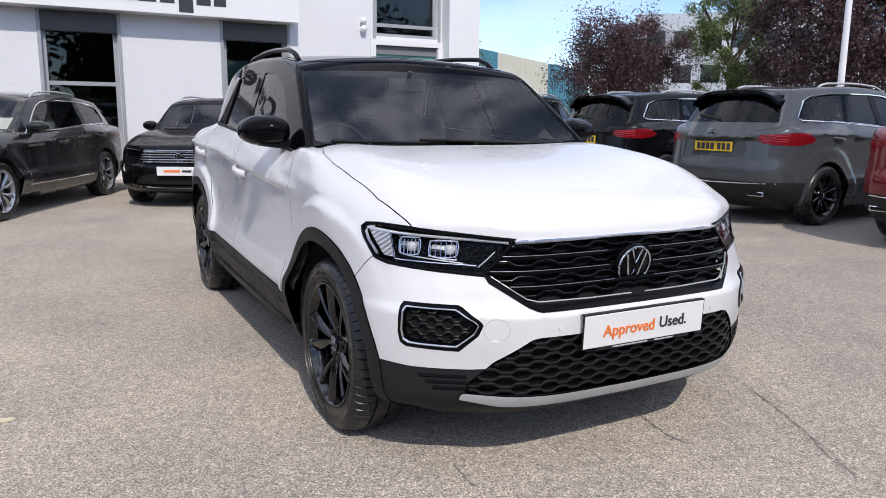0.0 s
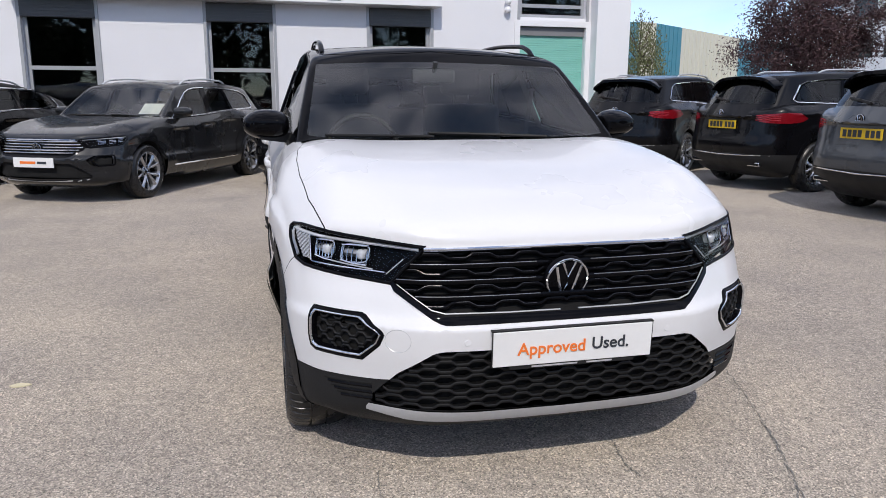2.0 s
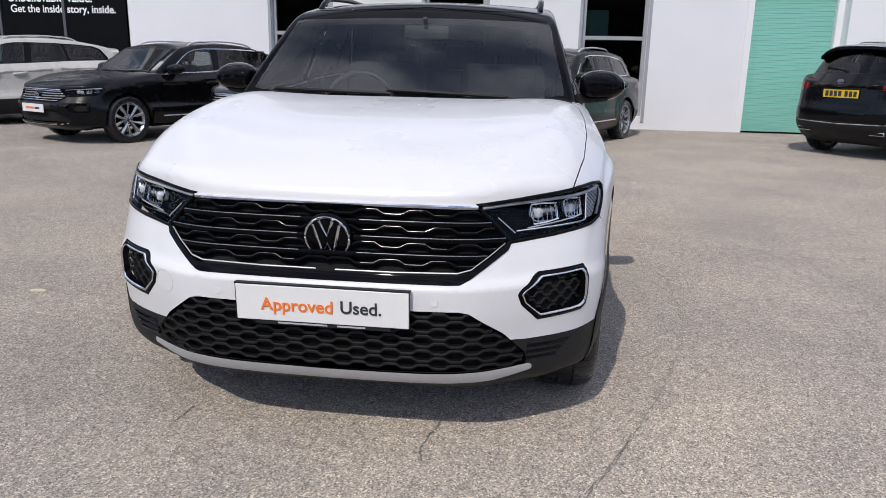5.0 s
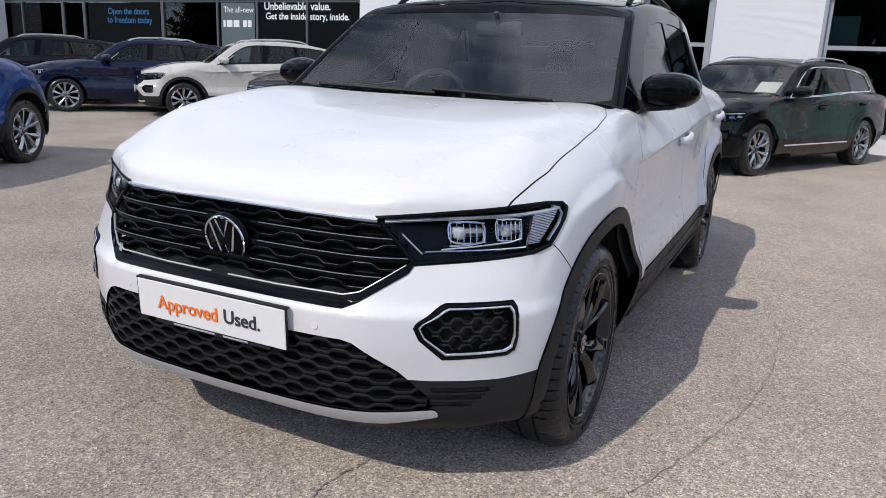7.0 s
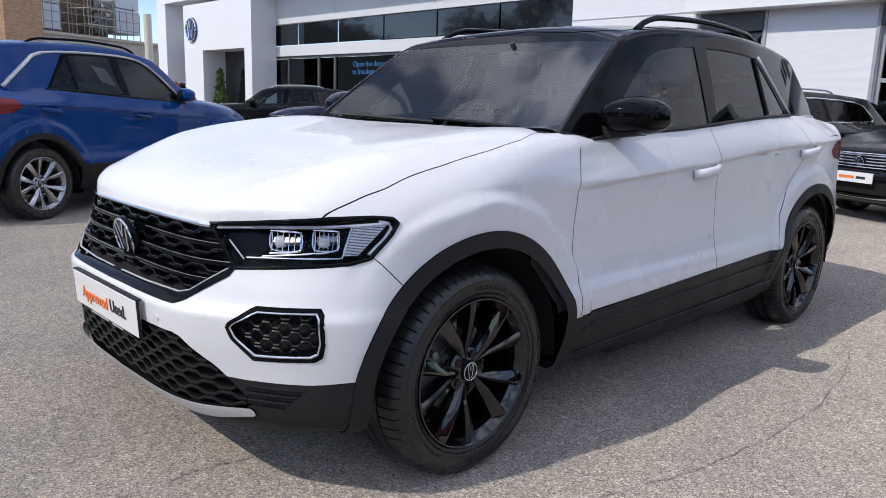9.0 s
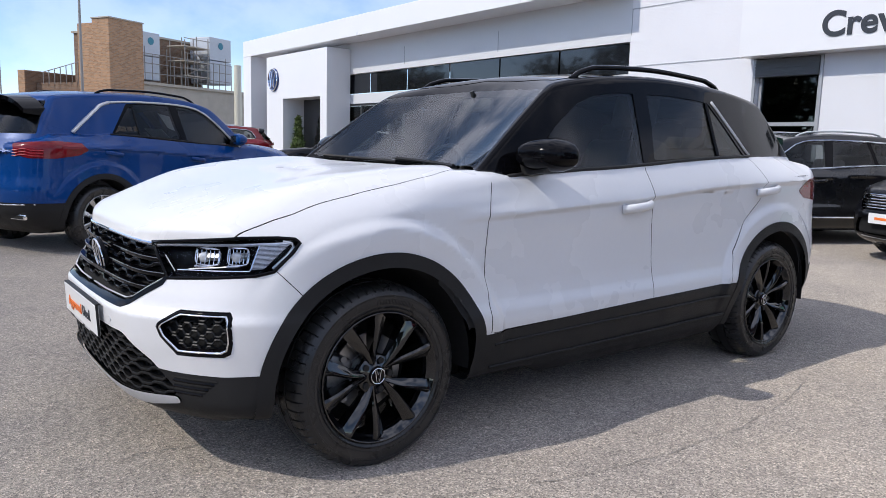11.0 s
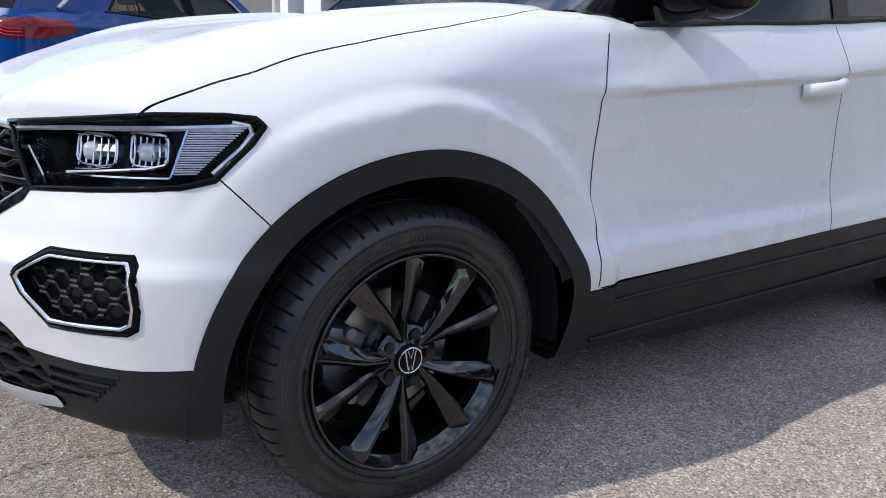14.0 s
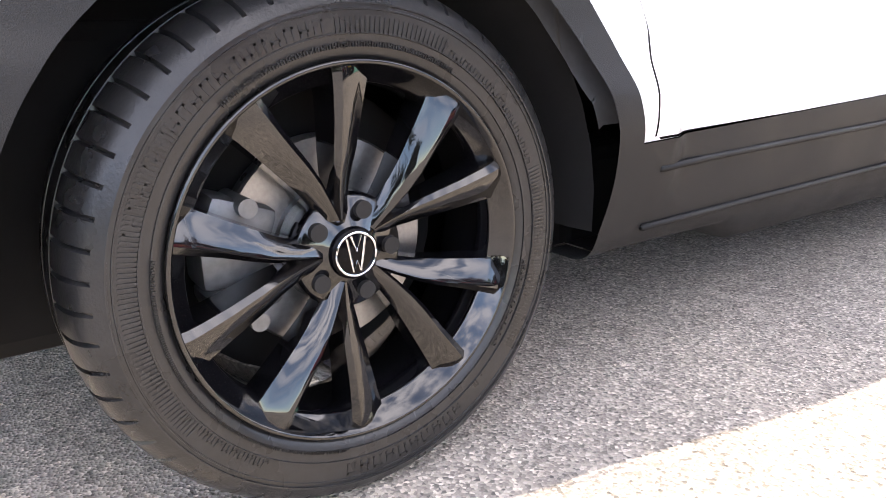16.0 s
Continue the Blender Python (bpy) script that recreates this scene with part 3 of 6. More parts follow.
def car_regions(S, detail, clad=True, dlo=False):
    """Rules that cut a body into its parts, in order: name, material, rule, push along the normal."""
    L = S.local
    wb, hub, a = S.where[1], S.radius - 0.008, S.arch
    rf = lambda V: np.hypot(V[:, 1], np.maximum(V[:, 2] - hub, 0))
    rr = lambda V: np.hypot(V[:, 1] - wb, np.maximum(V[:, 2] - hub, 0))
    arch = lambda V: np.minimum(rf(V), rr(V))
    flat = lambda V: np.where(np.abs(V[:, 0]) > 0.45, -1.0, 1.0)

    def front(poly, oblique=False):
        def g(V):
            X, Y, Z = L(*V.T)
            u = X + Y if oblique else X * np.sign(V[:, 0] + 1e-9)
            return np.maximum(sdf(poly, u, Z), Y - 0.1)
        return g

    def side(poly):
        def g(V):
            X, Y, Z = L(*V.T)
            return np.maximum(sdf(poly, Y, Z), 0.45 - X)
        return g

    def sill(V):
        X, Y, Z = L(*V.T)
        return np.maximum(np.maximum(Z - np.interp(Y, [0.3, 0.47, 1.45, 2.11, 2.3], [0.428, 0.432, 0.466, 0.479, 0.482]), 0.35 - Y), Y - 2.3)

    def front_low(V):
        X, Y, Z = L(*V.T)
        return np.maximum(Z - np.interp(X, [0.0, 0.5, 0.53, 0.60, 0.75, 0.83], [0.30, 0.405, 0.402, 0.396, 0.398, 0.405]), Y + 0.2)

    def lip(V):
        X, Y, Z = L(*V.T)
        return np.maximum(np.maximum(np.abs(Z - np.interp(X, [0, 0.3, 0.5, 0.62], [0.281, 0.283, 0.290, 0.306])) - np.interp(X, [0, 0.5, 0.63], [0.019, 0.019, 0.010]) * (1.0 if clad else 0.45), X - 0.615), Y + 0.2)

    def rear_low(V):
        X, Y, Z = L(*V.T)
        return np.maximum(Z - 0.50, 2.8 - Y)

    def on_cabin(V):
        X, Y, Z = L(*V.T)
        return S.cabin(X, Y, Z) - S.lower(X, Y, Z)

    def cowl(V):
        X, Y, Z = L(*V.T)
        return np.maximum(np.maximum(0.50 - 0.22 * X * X - Y, X - 0.735), np.maximum(0.96 - Z, Y - 0.95))

    def windscreen(V):
        X, Y, Z = L(*V.T)
        return np.maximum(on_cabin(V), np.maximum(np.maximum(X - (0.712 - 0.25 * (Z - 1.05)), Z - (1.424 - 0.022 * (X / 0.6) ** 2)), np.maximum(1.020 + 0.06 * (X / 0.7) ** 2 - Z, Y - 1.25)))

    def rear_screen(V):
        X, Y, Z = L(*V.T)
        return np.maximum(np.maximum(X - (0.61 - 0.3 * (Z - 1.12)), Z - 1.40), np.maximum(1.12 - Z, 2.75 - Y))

    def upper(V):
        X, Y, Z = L(*V.T)
        return np.maximum(BELT(Y) - Z, on_cabin(V) - 0.004)

    def roof_top(V):
        X, Y, Z = L(*V.T)
        return np.maximum(np.maximum(X - (0.585 - TUMBLE(Y) * 0.6), np.interp(X, [0, 0.6], [1.165, 1.06]) - Y), np.maximum(1.36 - Z, Y - 3.08))

    def bonnet(V):
        X, Y, Z = L(*V.T)
        d = sdf([(0, -0.95), (0.44, -0.95)] + HOOD_EDGE[1:] + [(0.3, 0.75), (0, 0.78), (-0.2, 0.78), (-0.2, -0.95)], X, Y)
        return np.maximum(d, 0.792 - Z)

    def bonnet_edge(V):
        X, Y, Z = L(*V.T)
        return sdf([(0, -0.95), (0.44, -0.95)] + HOOD_EDGE[1:] + [(0.3, 0.75), (0, 0.78), (-0.2, 0.78), (-0.2, -0.95)], X, Y)

    def bumper_line(V):
        X, Y, Z = L(*V.T)
        return (Z - 0.730) * 0.68 + (Y + 0.378) * 0.73

    def bumper(V):
        X, Y, Z = L(*V.T)
        return np.maximum(bumper_line(V), Y)

    def bumper_gap(V):
        X, Y, Z = L(*V.T)
        return np.maximum(np.maximum(np.abs(bumper_line(V)) - 0.0014, 0.66 - X), np.abs(Y + 0.35) - 0.06)

    def tail(V):
        X, Y, Z = L(*V.T)
        return np.maximum(sdf(TAILLIGHT if dlo or detail else TAILLIGHT_HIGH, 2.95 - (X - 0.72) + (Y - 3.18) * 0.9, Z), 2.5 - Y)

    def door_gap(poly):
        def g(V):
            X, Y, Z = L(*V.T)
            return np.maximum(np.abs(sdf(poly, Y, Z)) - 0.0019, np.maximum(0.45 - X, Z - BELT(Y) + 0.004))
        return g

    def hood_gap(V):
        X, Y, Z = L(*V.T)
        return np.maximum(np.maximum(np.abs(bonnet_edge(V)) - 0.0014, -0.520 - Y), np.maximum(0.80 - Z, Y - 0.40))

    def along_crease(d):
        def g(V):
            X, Y, Z = L(*V.T)
            return np.maximum(np.maximum(Z - CREASE(Y) - d, 0.62 - X), 0.32 - Y)
        return g

    pl = "black_plastic" if clad else "paint"
    rules = [("score", None, along_crease(d), 0) for d in (-0.028, -0.012, -0.003, 0.002, 0.012)] if detail else []
    rules += [
        (None, None, lambda V: np.maximum(arch(V) - a, flat(V)), 0),
        (None, None, lambda V: np.maximum(np.maximum(arch(V) - (a + 0.062), flat(V)), V[:, 2] - 0.245), 0),
        ("wheel_arch_trim", pl, lambda V: np.maximum(np.maximum(arch(V) - (a + 0.052), flat(V)), V[:, 2] - 1.0), 0.006 if clad else 0.003),
        ("windscreen", "glass", windscreen, 0),
        ("side_window", "side_glass", side(FRONT_GLASS), -0.004),
        ("rear_side_window", "glass_dark", side(REAR_GLASS), -0.004),
        ("rear_window", "glass_dark", rear_screen, 0),
        ("roof", "roof", roof_top, 0.002),
        ("cabin_frame", "roof", upper, 0),
        ("cowl", "black_plastic", cowl, -0.012),
        ("headlight_housing", "lamp_black", front(HEADLIGHT, True), -0.035),
        # grille, lamp recess and intake backings have their shade painted in as near-black
        ("grille_backing", "shade_black", front(GRILLE), -0.035),
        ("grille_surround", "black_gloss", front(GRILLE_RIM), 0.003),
        ("lamp_recess", "shade_black", front(FOG, True), -0.03),
        ("intake_backing", "shade_black", front(INTAKE), -0.03),
        ("lower_lip", "silver", lip, 0.008),
        ("front_skirt", pl, front_low, 0.002),
        ("sill_trim", pl, sill, 0.004),
        ("rear_skirt", "black_plastic", rear_low, 0.003),
        ("tail_light", "red_lens", tail, 0.003),
    ]
    if dlo:
        skip = {"rear_side_window"}
        rules = [r for r in rules if r[0] not in skip]
        k = [r[0] for r in rules].index("side_window")
        rules[k + 1:k + 1] = [("rear_side_window", "glass_dark", side(DLO_REAR), -0.004), ("quarter_window", "glass_dark", side(DLO_THIRD), -0.004), ("window_frame", "black_gloss", side(DLO), 0.0)]
    elif not detail:
        k = [r[0] for r in rules].index("rear_side_window")
        rules[k + 1:k + 1] = [("window_frame", "black_gloss", side(DLO_SHORT), 0.0)]
    if detail:
        rules += [
            ("score", None, side(FRONT_DOOR), 0),
            ("shut_line", "shade_black", door_gap(FRONT_DOOR), -0.004),
            ("front_door", "paint", side(FRONT_DOOR), 0),
            ("score", None, side(REAR_DOOR), 0),
            ("shut_line", "shade_black", door_gap(REAR_DOOR), -0.004),
            ("rear_door", "paint", side(REAR_DOOR), 0),
            ("score", None, bonnet_edge, 0),
            ("shut_line", "shade_black", hood_gap, -0.004),
            ("bonnet", "paint", bonnet, 0),
            ("score", None, bumper_line, 0),
            ("shut_line", "shade_black", bumper_gap, -0.004),
            ("front_bumper", "paint", bumper, 0),
        ]
    return rules


PAIRED = {"quarter_window", "window_frame", "shut_line", "wheel_arch_trim", "side_window", "rear_side_window", "pillar_strip", "headlight_housing", "lamp_recess", "sill_trim", "tail_light", "front_door", "rear_door"}


def runs(F):
    """The unbroken runs of a set of faces; crumbs are left out."""
    if len(F) == 0:
        return []
    ids, G = np.unique(F, return_inverse=True)
    G = G.reshape(F.shape)
    tag = np.arange(len(ids))
    while True:
        low = tag[G].min(1)
        nxt = tag.copy()
        np.minimum.at(nxt, G.ravel(), np.repeat(low, 3))
        nxt = nxt[nxt]
        if (nxt == tag).all():
            break
        tag = nxt
    lab = tag[G[:, 0]]
    return [F[lab == v] for v, c in zip(*np.unique(lab, return_counts=True)) if c > 24]


def car_body(S, root, paint, roof, h, detail, names, clad=True, dlo=False):
    V, F = build_shell(S, h)
    pieces = []
    for name, mat, rule, push in car_regions(S, detail, clad, dlo):
        V, fin, F = split(V, F, rule)
        if name == "score":
            F = np.concatenate([fin, F])
        elif name:
            pieces.append((name, mat, fin, push))
    back = V[F].mean(1)[:, 1] > S.where[1] * 0.5
    pieces += [("rear_body", "paint", F[back], 0), ("front_body", "paint", F[~back], 0)]
    if detail:
        for _ in range(2):
            v, gr = S.field(*V.T), gradient(S.field, V)
            V = V - np.clip(v / np.maximum((gr**2).sum(1), 0.2), -0.004, 0.004)[:, None] * gr
    N = gradient(S.field, V)
    N /= np.maximum(np.linalg.norm(N, axis=1), 1e-6)[:, None]
    made = {}
    solid = [f for n, m, f, p in pieces if m not in ("glass", "side_glass", "glass_dark") and len(f)]
    for name, mat, f, push in pieces:
        if len(f) == 0:
            continue
        mm = paint if mat == "paint" else roof if mat == "roof" else M[mat]
        lots = [f]
        if name in PAIRED:
            cx = V[f].mean(1)
            lots = [f[cx[:, 0] > 0], f[cx[:, 0] <= 0]]
            if name == "wheel_arch_trim":
                lots = [g[V[g].mean(1)[:, 1] > S.where[1] / 2] for g in lots] + [g[V[g].mean(1)[:, 1] <= S.where[1] / 2] for g in lots]
        if name == "shut_line":
            lots = [r for g in lots for r in runs(g)]
        if name == "headlight_housing":
            for g in lots:
                made.setdefault("lamp_cover", []).append(put("lamp_cover", root, mesh_of("lamp_cover", V + N * 0.001, g, M["lamp_glass"], True, N)))
        for g in lots:
            if len(g):
                made.setdefault(name, []).append(put(name, root, mesh_of(name, V + N * push, g, mm, True, N), names.get(name, "")))
    # an inner skin, so that nothing of the outer panels is seen from within
    lin = np.concatenate(solid)
    cz = V[lin].mean(1)
    keep = (cz[:, 1] > 0.25) & (cz[:, 2] > 0.45)
    put("cabin_lining", root, mesh_of("cabin_lining", V - N * 0.035, lin[keep][:, ::-1], M["interior"]))
    return made


def wheel(root, x, y, S, style, side, detail):
    """A wheel with its outer face towards side (+1 or -1)."""
    R, w = S.radius, 0.215
    hub = new("wheel")
    hub.parent = root
    hub.matrix_local = pose(x, y, R - 0.008) @ (Matrix.Identity(4) if side > 0 else pose(0, 0, 0, 0, 0, 180))
    seg = 660 if detail else 60
    o = 0.045
    prof = [(0.222, -0.17), (0.238, -0.172), (0.30, -0.178), (0.322, -0.165), (0.332, -0.14), (0.336, -0.11), (0.336, -0.095), (0.327, -0.094), (0.327, -0.088), (0.336, -0.087), (0.336, -0.04), (0.327, -0.039), (0.327, -0.033),
            (0.336, -0.032), (0.3345, -0.012), (0.331, 0.006), (0.3255, 0.020), (0.318, 0.031), (0.309, 0.0395), (0.299, 0.0450), (0.2965, 0.0470), (0.2945, 0.0470), (0.2940, 0.0448), (0.2905, 0.0450), (0.2900, 0.0462), (0.2885, 0.0462), (0.2880, 0.0448), (0.2700, 0.0442), (0.2640, 0.0434), (0.2635, 0.0446), (0.2615, 0.0446), (0.2610, 0.0422), (0.2500, 0.0404), (0.2495, 0.0418), (0.2470, 0.0416), (0.2465, 0.0392), (0.238, 0.0360), (0.2325, 0.031), (0.228, 0.022)]
    grow = lambda r: float(np.interp(r, [0, 0.2335, 0.336], [0, 0.239, 0.336]))
    prof = [(grow(r) * R / 0.336, a) for r, a in prof]

    def blocks(i, j):
        return -0.006 if (detail and i % 11 == 0 and 13 <= j <= 17) else 0.0

    V, F = lathe(prof, seg, wobble=blocks)
    tm = mesh_of("tyre", V, F, M["rubber"])
    tm.set_sharp_from_angle(angle=radians(38))
    ty = put("tyre", hub, tm, "black low-profile road tyre")
    if detail:
        # raised unreadable markings on the side wall
        bm = bmesh.new()
        for a0, a1, r, hgt, step in ((20, 62, 0.270, 0.011, 2.6), (100, 168, 0.277, 0.015, 3.6), (200, 238, 0.272, 0.011, 2.4), (262, 300, 0.279, 0.016, 4.0), (320, 350, 0.256, 0.006, 1.9), (60, 130, 0.254, 0.006, 1.6), (170, 260, 0.252, 0.004, 1.2)):
            t, i = a0, 0
            while t < a1:
                # a letter-like mark: two uprights and a bar, some of them left out
                for q0, q1, h0, h1 in ((-0.36, -0.20, -0.5, 0.5), (0.16, 0.32, -0.5, 0.5 - 0.4 * (i % 3 == 0)), (-0.36, 0.32, 0.32 - 0.5 * (i % 2), 0.5 - 0.5 * (i % 2))):
                    vs = []
                    for x_ in (0.0425, 0.0452):
                        for qq, hh in ((q0, h0), (q1, h0), (q1, h1), (q0, h1)):
                            an, rr_ = radians(t + qq * step), r + hh * hgt
                            vs.append(bm.verts.new((x_, math.cos(an) * rr_, math.sin(an) * rr_)))
                    bm.faces.new(vs[4:])
                    for q in range(4):
                        bm.faces.new((vs[q], vs[(q + 1) % 4], vs[4 + (q + 1) % 4], vs[4 + q]))
                t, i = t + step, i + 1
        for a0, a1, r0, r1, step in ((140, 214, 0.268, 0.287, 1.1), (322, 378, 0.266, 0.287, 1.1), (64, 96, 0.266, 0.284, 1.3)):
            t = a0
            while t < a1:
                # fine radial ribs
                u0, u1 = radians(t), radians(t + step * 0.45)
                vs = [bm.verts.new((x_, math.cos(an) * rr_, math.sin(an) * rr_)) for x_, dz in ((0.0400, 0), (0.0456, 0)) for an, rr_ in ((u0, r0), (u1, r0), (u1, r1), (u0, r1))]
                bm.faces.new(vs[4:])
                for q in range(4):
                    bm.faces.new((vs[q], vs[(q + 1) % 4], vs[4 + (q + 1) % 4], vs[4 + q]))
                t += step
        tagged(part("side_wall_marking", bm, "rubber", ty), "raised unreadable marks on the tyre wall", "", "", "stuff")
    metal = M["wheel_black"] if style == "black" else M["alloy"]
    rim = [(0.2325, 0.0335), (0.2335, 0.0375), (0.2300, 0.0405), (0.2265, 0.0385), (0.2250, 0.027), (0.2080, 0.016), (0.2055, 0.010), (0.2050, -0.02), (0.2050, -0.14), (0.224, -0.16)]
    rim = [(grow(r), a) for r, a in rim]
    V, F = lathe(rim, 96 if detail else 48)
    put("rim", hub, mesh_of("rim", V, F, metal))
    if detail:
        V, F = lathe([(0.02, -0.055), (0.075, -0.055), (0.078, -0.062), (0.140, -0.062), (0.143, -0.066), (0.143, -0.084), (0.07, -0.084)], 64)
        put("brake_disc", hub, mesh_of("brake_disc", V, F, M["steel"], False), "worn grey steel brake disc")
        bm = bmesh.new()
        for t0 in (160, 180, 200):
            t = radians(t0)
            box(bm, -0.105, -0.035, -0.045, 0.045, -0.030, 0.030, 0.012, 2, pose(0, 0.135 * math.cos(t), 0.135 * math.sin(t), t0))
        for t0 in (150, 212):
            t = radians(t0)
            cyl(bm, (-0.10, 0.14 * math.cos(t), 0.14 * math.sin(t)), (-0.02, 0.14 * math.cos(t), 0.14 * math.sin(t)), 0.012)
        part("brake_caliper", bm, "cast", hub, "grey cast metal brake caliper", True, 40)
        # backing disc in the near-black shade colour
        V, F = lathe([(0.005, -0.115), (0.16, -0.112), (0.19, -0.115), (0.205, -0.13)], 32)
        put("brake_shield", hub, mesh_of("brake_shield", V, F, M["shade_black"], True))
    # five pairs of spokes
    for k in range(5):
        for sgn in (-1, 1):
            bm = bmesh.new()
            sec = []
            # radius, angle from the pair's middle, width towards the partner, width away from it, height of the ridge
            for r, off, wi, wo, up in ((0.040, 9.0, 0.010, 0.011, 0.002), (0.072, 10.4, 0.0115, 0.0125, 0.010), (0.105, 12.2, 0.014, 0.0160, 0.020), (0.132, 14.2, 0.0165, 0.0185, 0.0265), (0.172, 16.2, 0.019, 0.0215, 0.0310), (0.206, 17.2, 0.0225, 0.0250, 0.0345), (0.222, 17.6, 0.0245, 0.0275, 0.0350), (0.237, 17.8, 0.027, 0.031, 0.0330)):
                t = radians(36 + 72 * k + sgn * off)
                c, u = Vector((0, math.cos(t) * r, math.sin(t) * r)), Vector((0, -math.sin(t), math.cos(t))) * sgn
                flat_z, low_z = up - 0.0035 - 0.010 * min(1.0, r / 0.2), up - 0.017
                ring = [(-wi, -0.03), (-wi, up - 0.007), (-wi * 0.62, up), (-wi * 0.30, up - 0.001), (wo * 0.55, flat_z), (wo, low_z), (wo, -0.03)]
                ring = [bm.verts.new(c + u * q + Vector((z, 0, 0))) for q, z in ring]
                sec.append(ring if sgn > 0 else ring[::-1])
            for p, q in zip(sec[:-1], sec[1:]):
                for i in range(7):
                    bm.faces.new((p[i], p[(i + 1) % 7], q[(i + 1) % 7], q[i]))
            bm.faces.new(sec[0])
            bm.faces.new(sec[-1][::-1])
            part("spoke", bm, metal, hub, "", True, 24)
    V, F = lathe([(0.0, 0.004), (0.036, 0.004), (0.040, 0.0), (0.070, -0.001), (0.076, -0.008), (0.078, -0.05), (0.0, -0.06)], 40)
    put("hub", hub, mesh_of("hub", V, F, metal, True))
    V, F = lathe([(0.0, 0.0135), (0.029, 0.0130), (0.0325, 0.011), (0.034, 0.004)], 40)
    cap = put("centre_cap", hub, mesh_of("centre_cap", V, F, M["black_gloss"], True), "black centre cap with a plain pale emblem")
    bm = bmesh.new()
    tube(bm, [(0.0140, 0.028 * math.cos(t), 0.028 * math.sin(t)) for t in [2 * math.pi * i / 40 for i in range(40)]], 0.0016, 6, True)
    for pts in (((-0.013, 0.022), (-0.005, -0.022), (0.0, -0.008), (0.005, -0.022), (0.013, 0.022)), ((-0.007, 0.024), (0.0, 0.004), (0.007, 0.024))):
        tube(bm, [(0.0142, u, v) for u, v in pts], 0.0017, 6)
    part("emblem", bm, "chrome", cap)
    for k in range(5):
        t = radians(90 - 18 + 72 * k)
        bm = bmesh.new()
        c = (math.cos(t) * 0.056, math.sin(t) * 0.056)
        cyl(bm, (-0.02, *c), (0.0075, *c), 0.0125, 0.0115, 20)
        part("wheel_bolt", bm, "black_plastic", hub, "", True, 40)
    return hub


def ribbon(bm, pts, up, t, depth):
    """A bar along points: height up in z, t proud, depth into the body (+y)."""
    rows = []
    for x, y, z in pts:
        rows.append([bm.verts.new(p) for p in ((x, y + depth, z - up / 2), (x, y - t * 0.6, z - up / 2), (x, y - t, z - up * 0.15), (x, y - t, z + up * 0.15), (x, y - t * 0.6, z + up / 2), (x, y + depth, z + up / 2))])
    for a, b in zip(rows[:-1], rows[1:]):
        for i in range(6):
            bm.faces.new((a[i], a[(i + 1) % 6], b[(i + 1) % 6], b[i]))
    bm.faces.new(rows[0])
    bm.faces.new(rows[-1][::-1])


def wave(x, period, amp, phase=0.0):
    """The flat-topped wave of a honeycomb bar."""
    t = (x / period + phase) % 1.0
    k = 4 * abs(t - 0.5) - 1
    return amp * max(-1.0, min(1.0, 3.2 * k))


def half_width(poly, z, x0=0.0):
    xs = []
    for (ax, az), (bx, bz) in zip(poly, poly[1:] + poly[:1]):
        if (az > z) != (bz > z):
            xs.append(ax + (bx - ax) * (z - az) / (bz - az))
    return max(xs) if xs else 0.0


def emblem(parent, m, r, depth=0.012):
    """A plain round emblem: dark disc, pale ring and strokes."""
    bm = bmesh.new()
    V, F = lathe([(0.0, depth), (r * 0.86, depth * 0.9), (r * 0.97, depth * 0.55), (r, 0.0)], 48)
    disc = put("emblem", parent, mesh_of("emblem", V, F, M["black_gloss"]), "round dark emblem with a pale ring")
    disc.matrix_local = m
    bm.free()
    bm = bmesh.new()
    tube(bm, [(depth * 0.95, r * 0.9 * math.cos(t), r * 0.9 * math.sin(t)) for t in [2 * math.pi * i / 48 for i in range(48)]], r * 0.055, 8, True)
    for pts in (((-0.55, 0.62), (-0.22, -0.68), (0.0, -0.2), (0.22, -0.68), (0.55, 0.62)), ((-0.28, 0.78), (0.0, 0.12), (0.28, 0.78))):
        tube(bm, [(depth, u * r, v * r) for u, v in pts], r * 0.065, 6)
    part("emblem_ring", bm, "chrome", disc)
    return disc


def seat(root, x, y, z, lean=14, wide=0.50):
    bm = bmesh.new()
    box(bm, -wide / 2, wide / 2, -0.28, 0.24, -0.08, 0.10, 0.05, 3)
    box(bm, -wide / 2, wide / 2, -0.07, 0.07, 0.05, 0.66, 0.055, 3, pose(0, 0.22, 0, -lean))
    box(bm, -0.13, 0.13, -0.05, 0.05, 0.72, 0.92, 0.04, 3, pose(0, 0.22, 0, -lean))
    for s in (-1, 1):
        cyl(bm, (s * 0.05, 0.36, 0.62), (s * 0.05, 0.41, 0.76), 0.007, None, 8)
    o = part("seat", bm, "seat", root, "dark cloth seat with a headrest", True, 40)
    o.matrix_local = pose(x, y, z, 0, 0, 180) @ pose(0, 0, 0, 0, 0, 180)
    return o


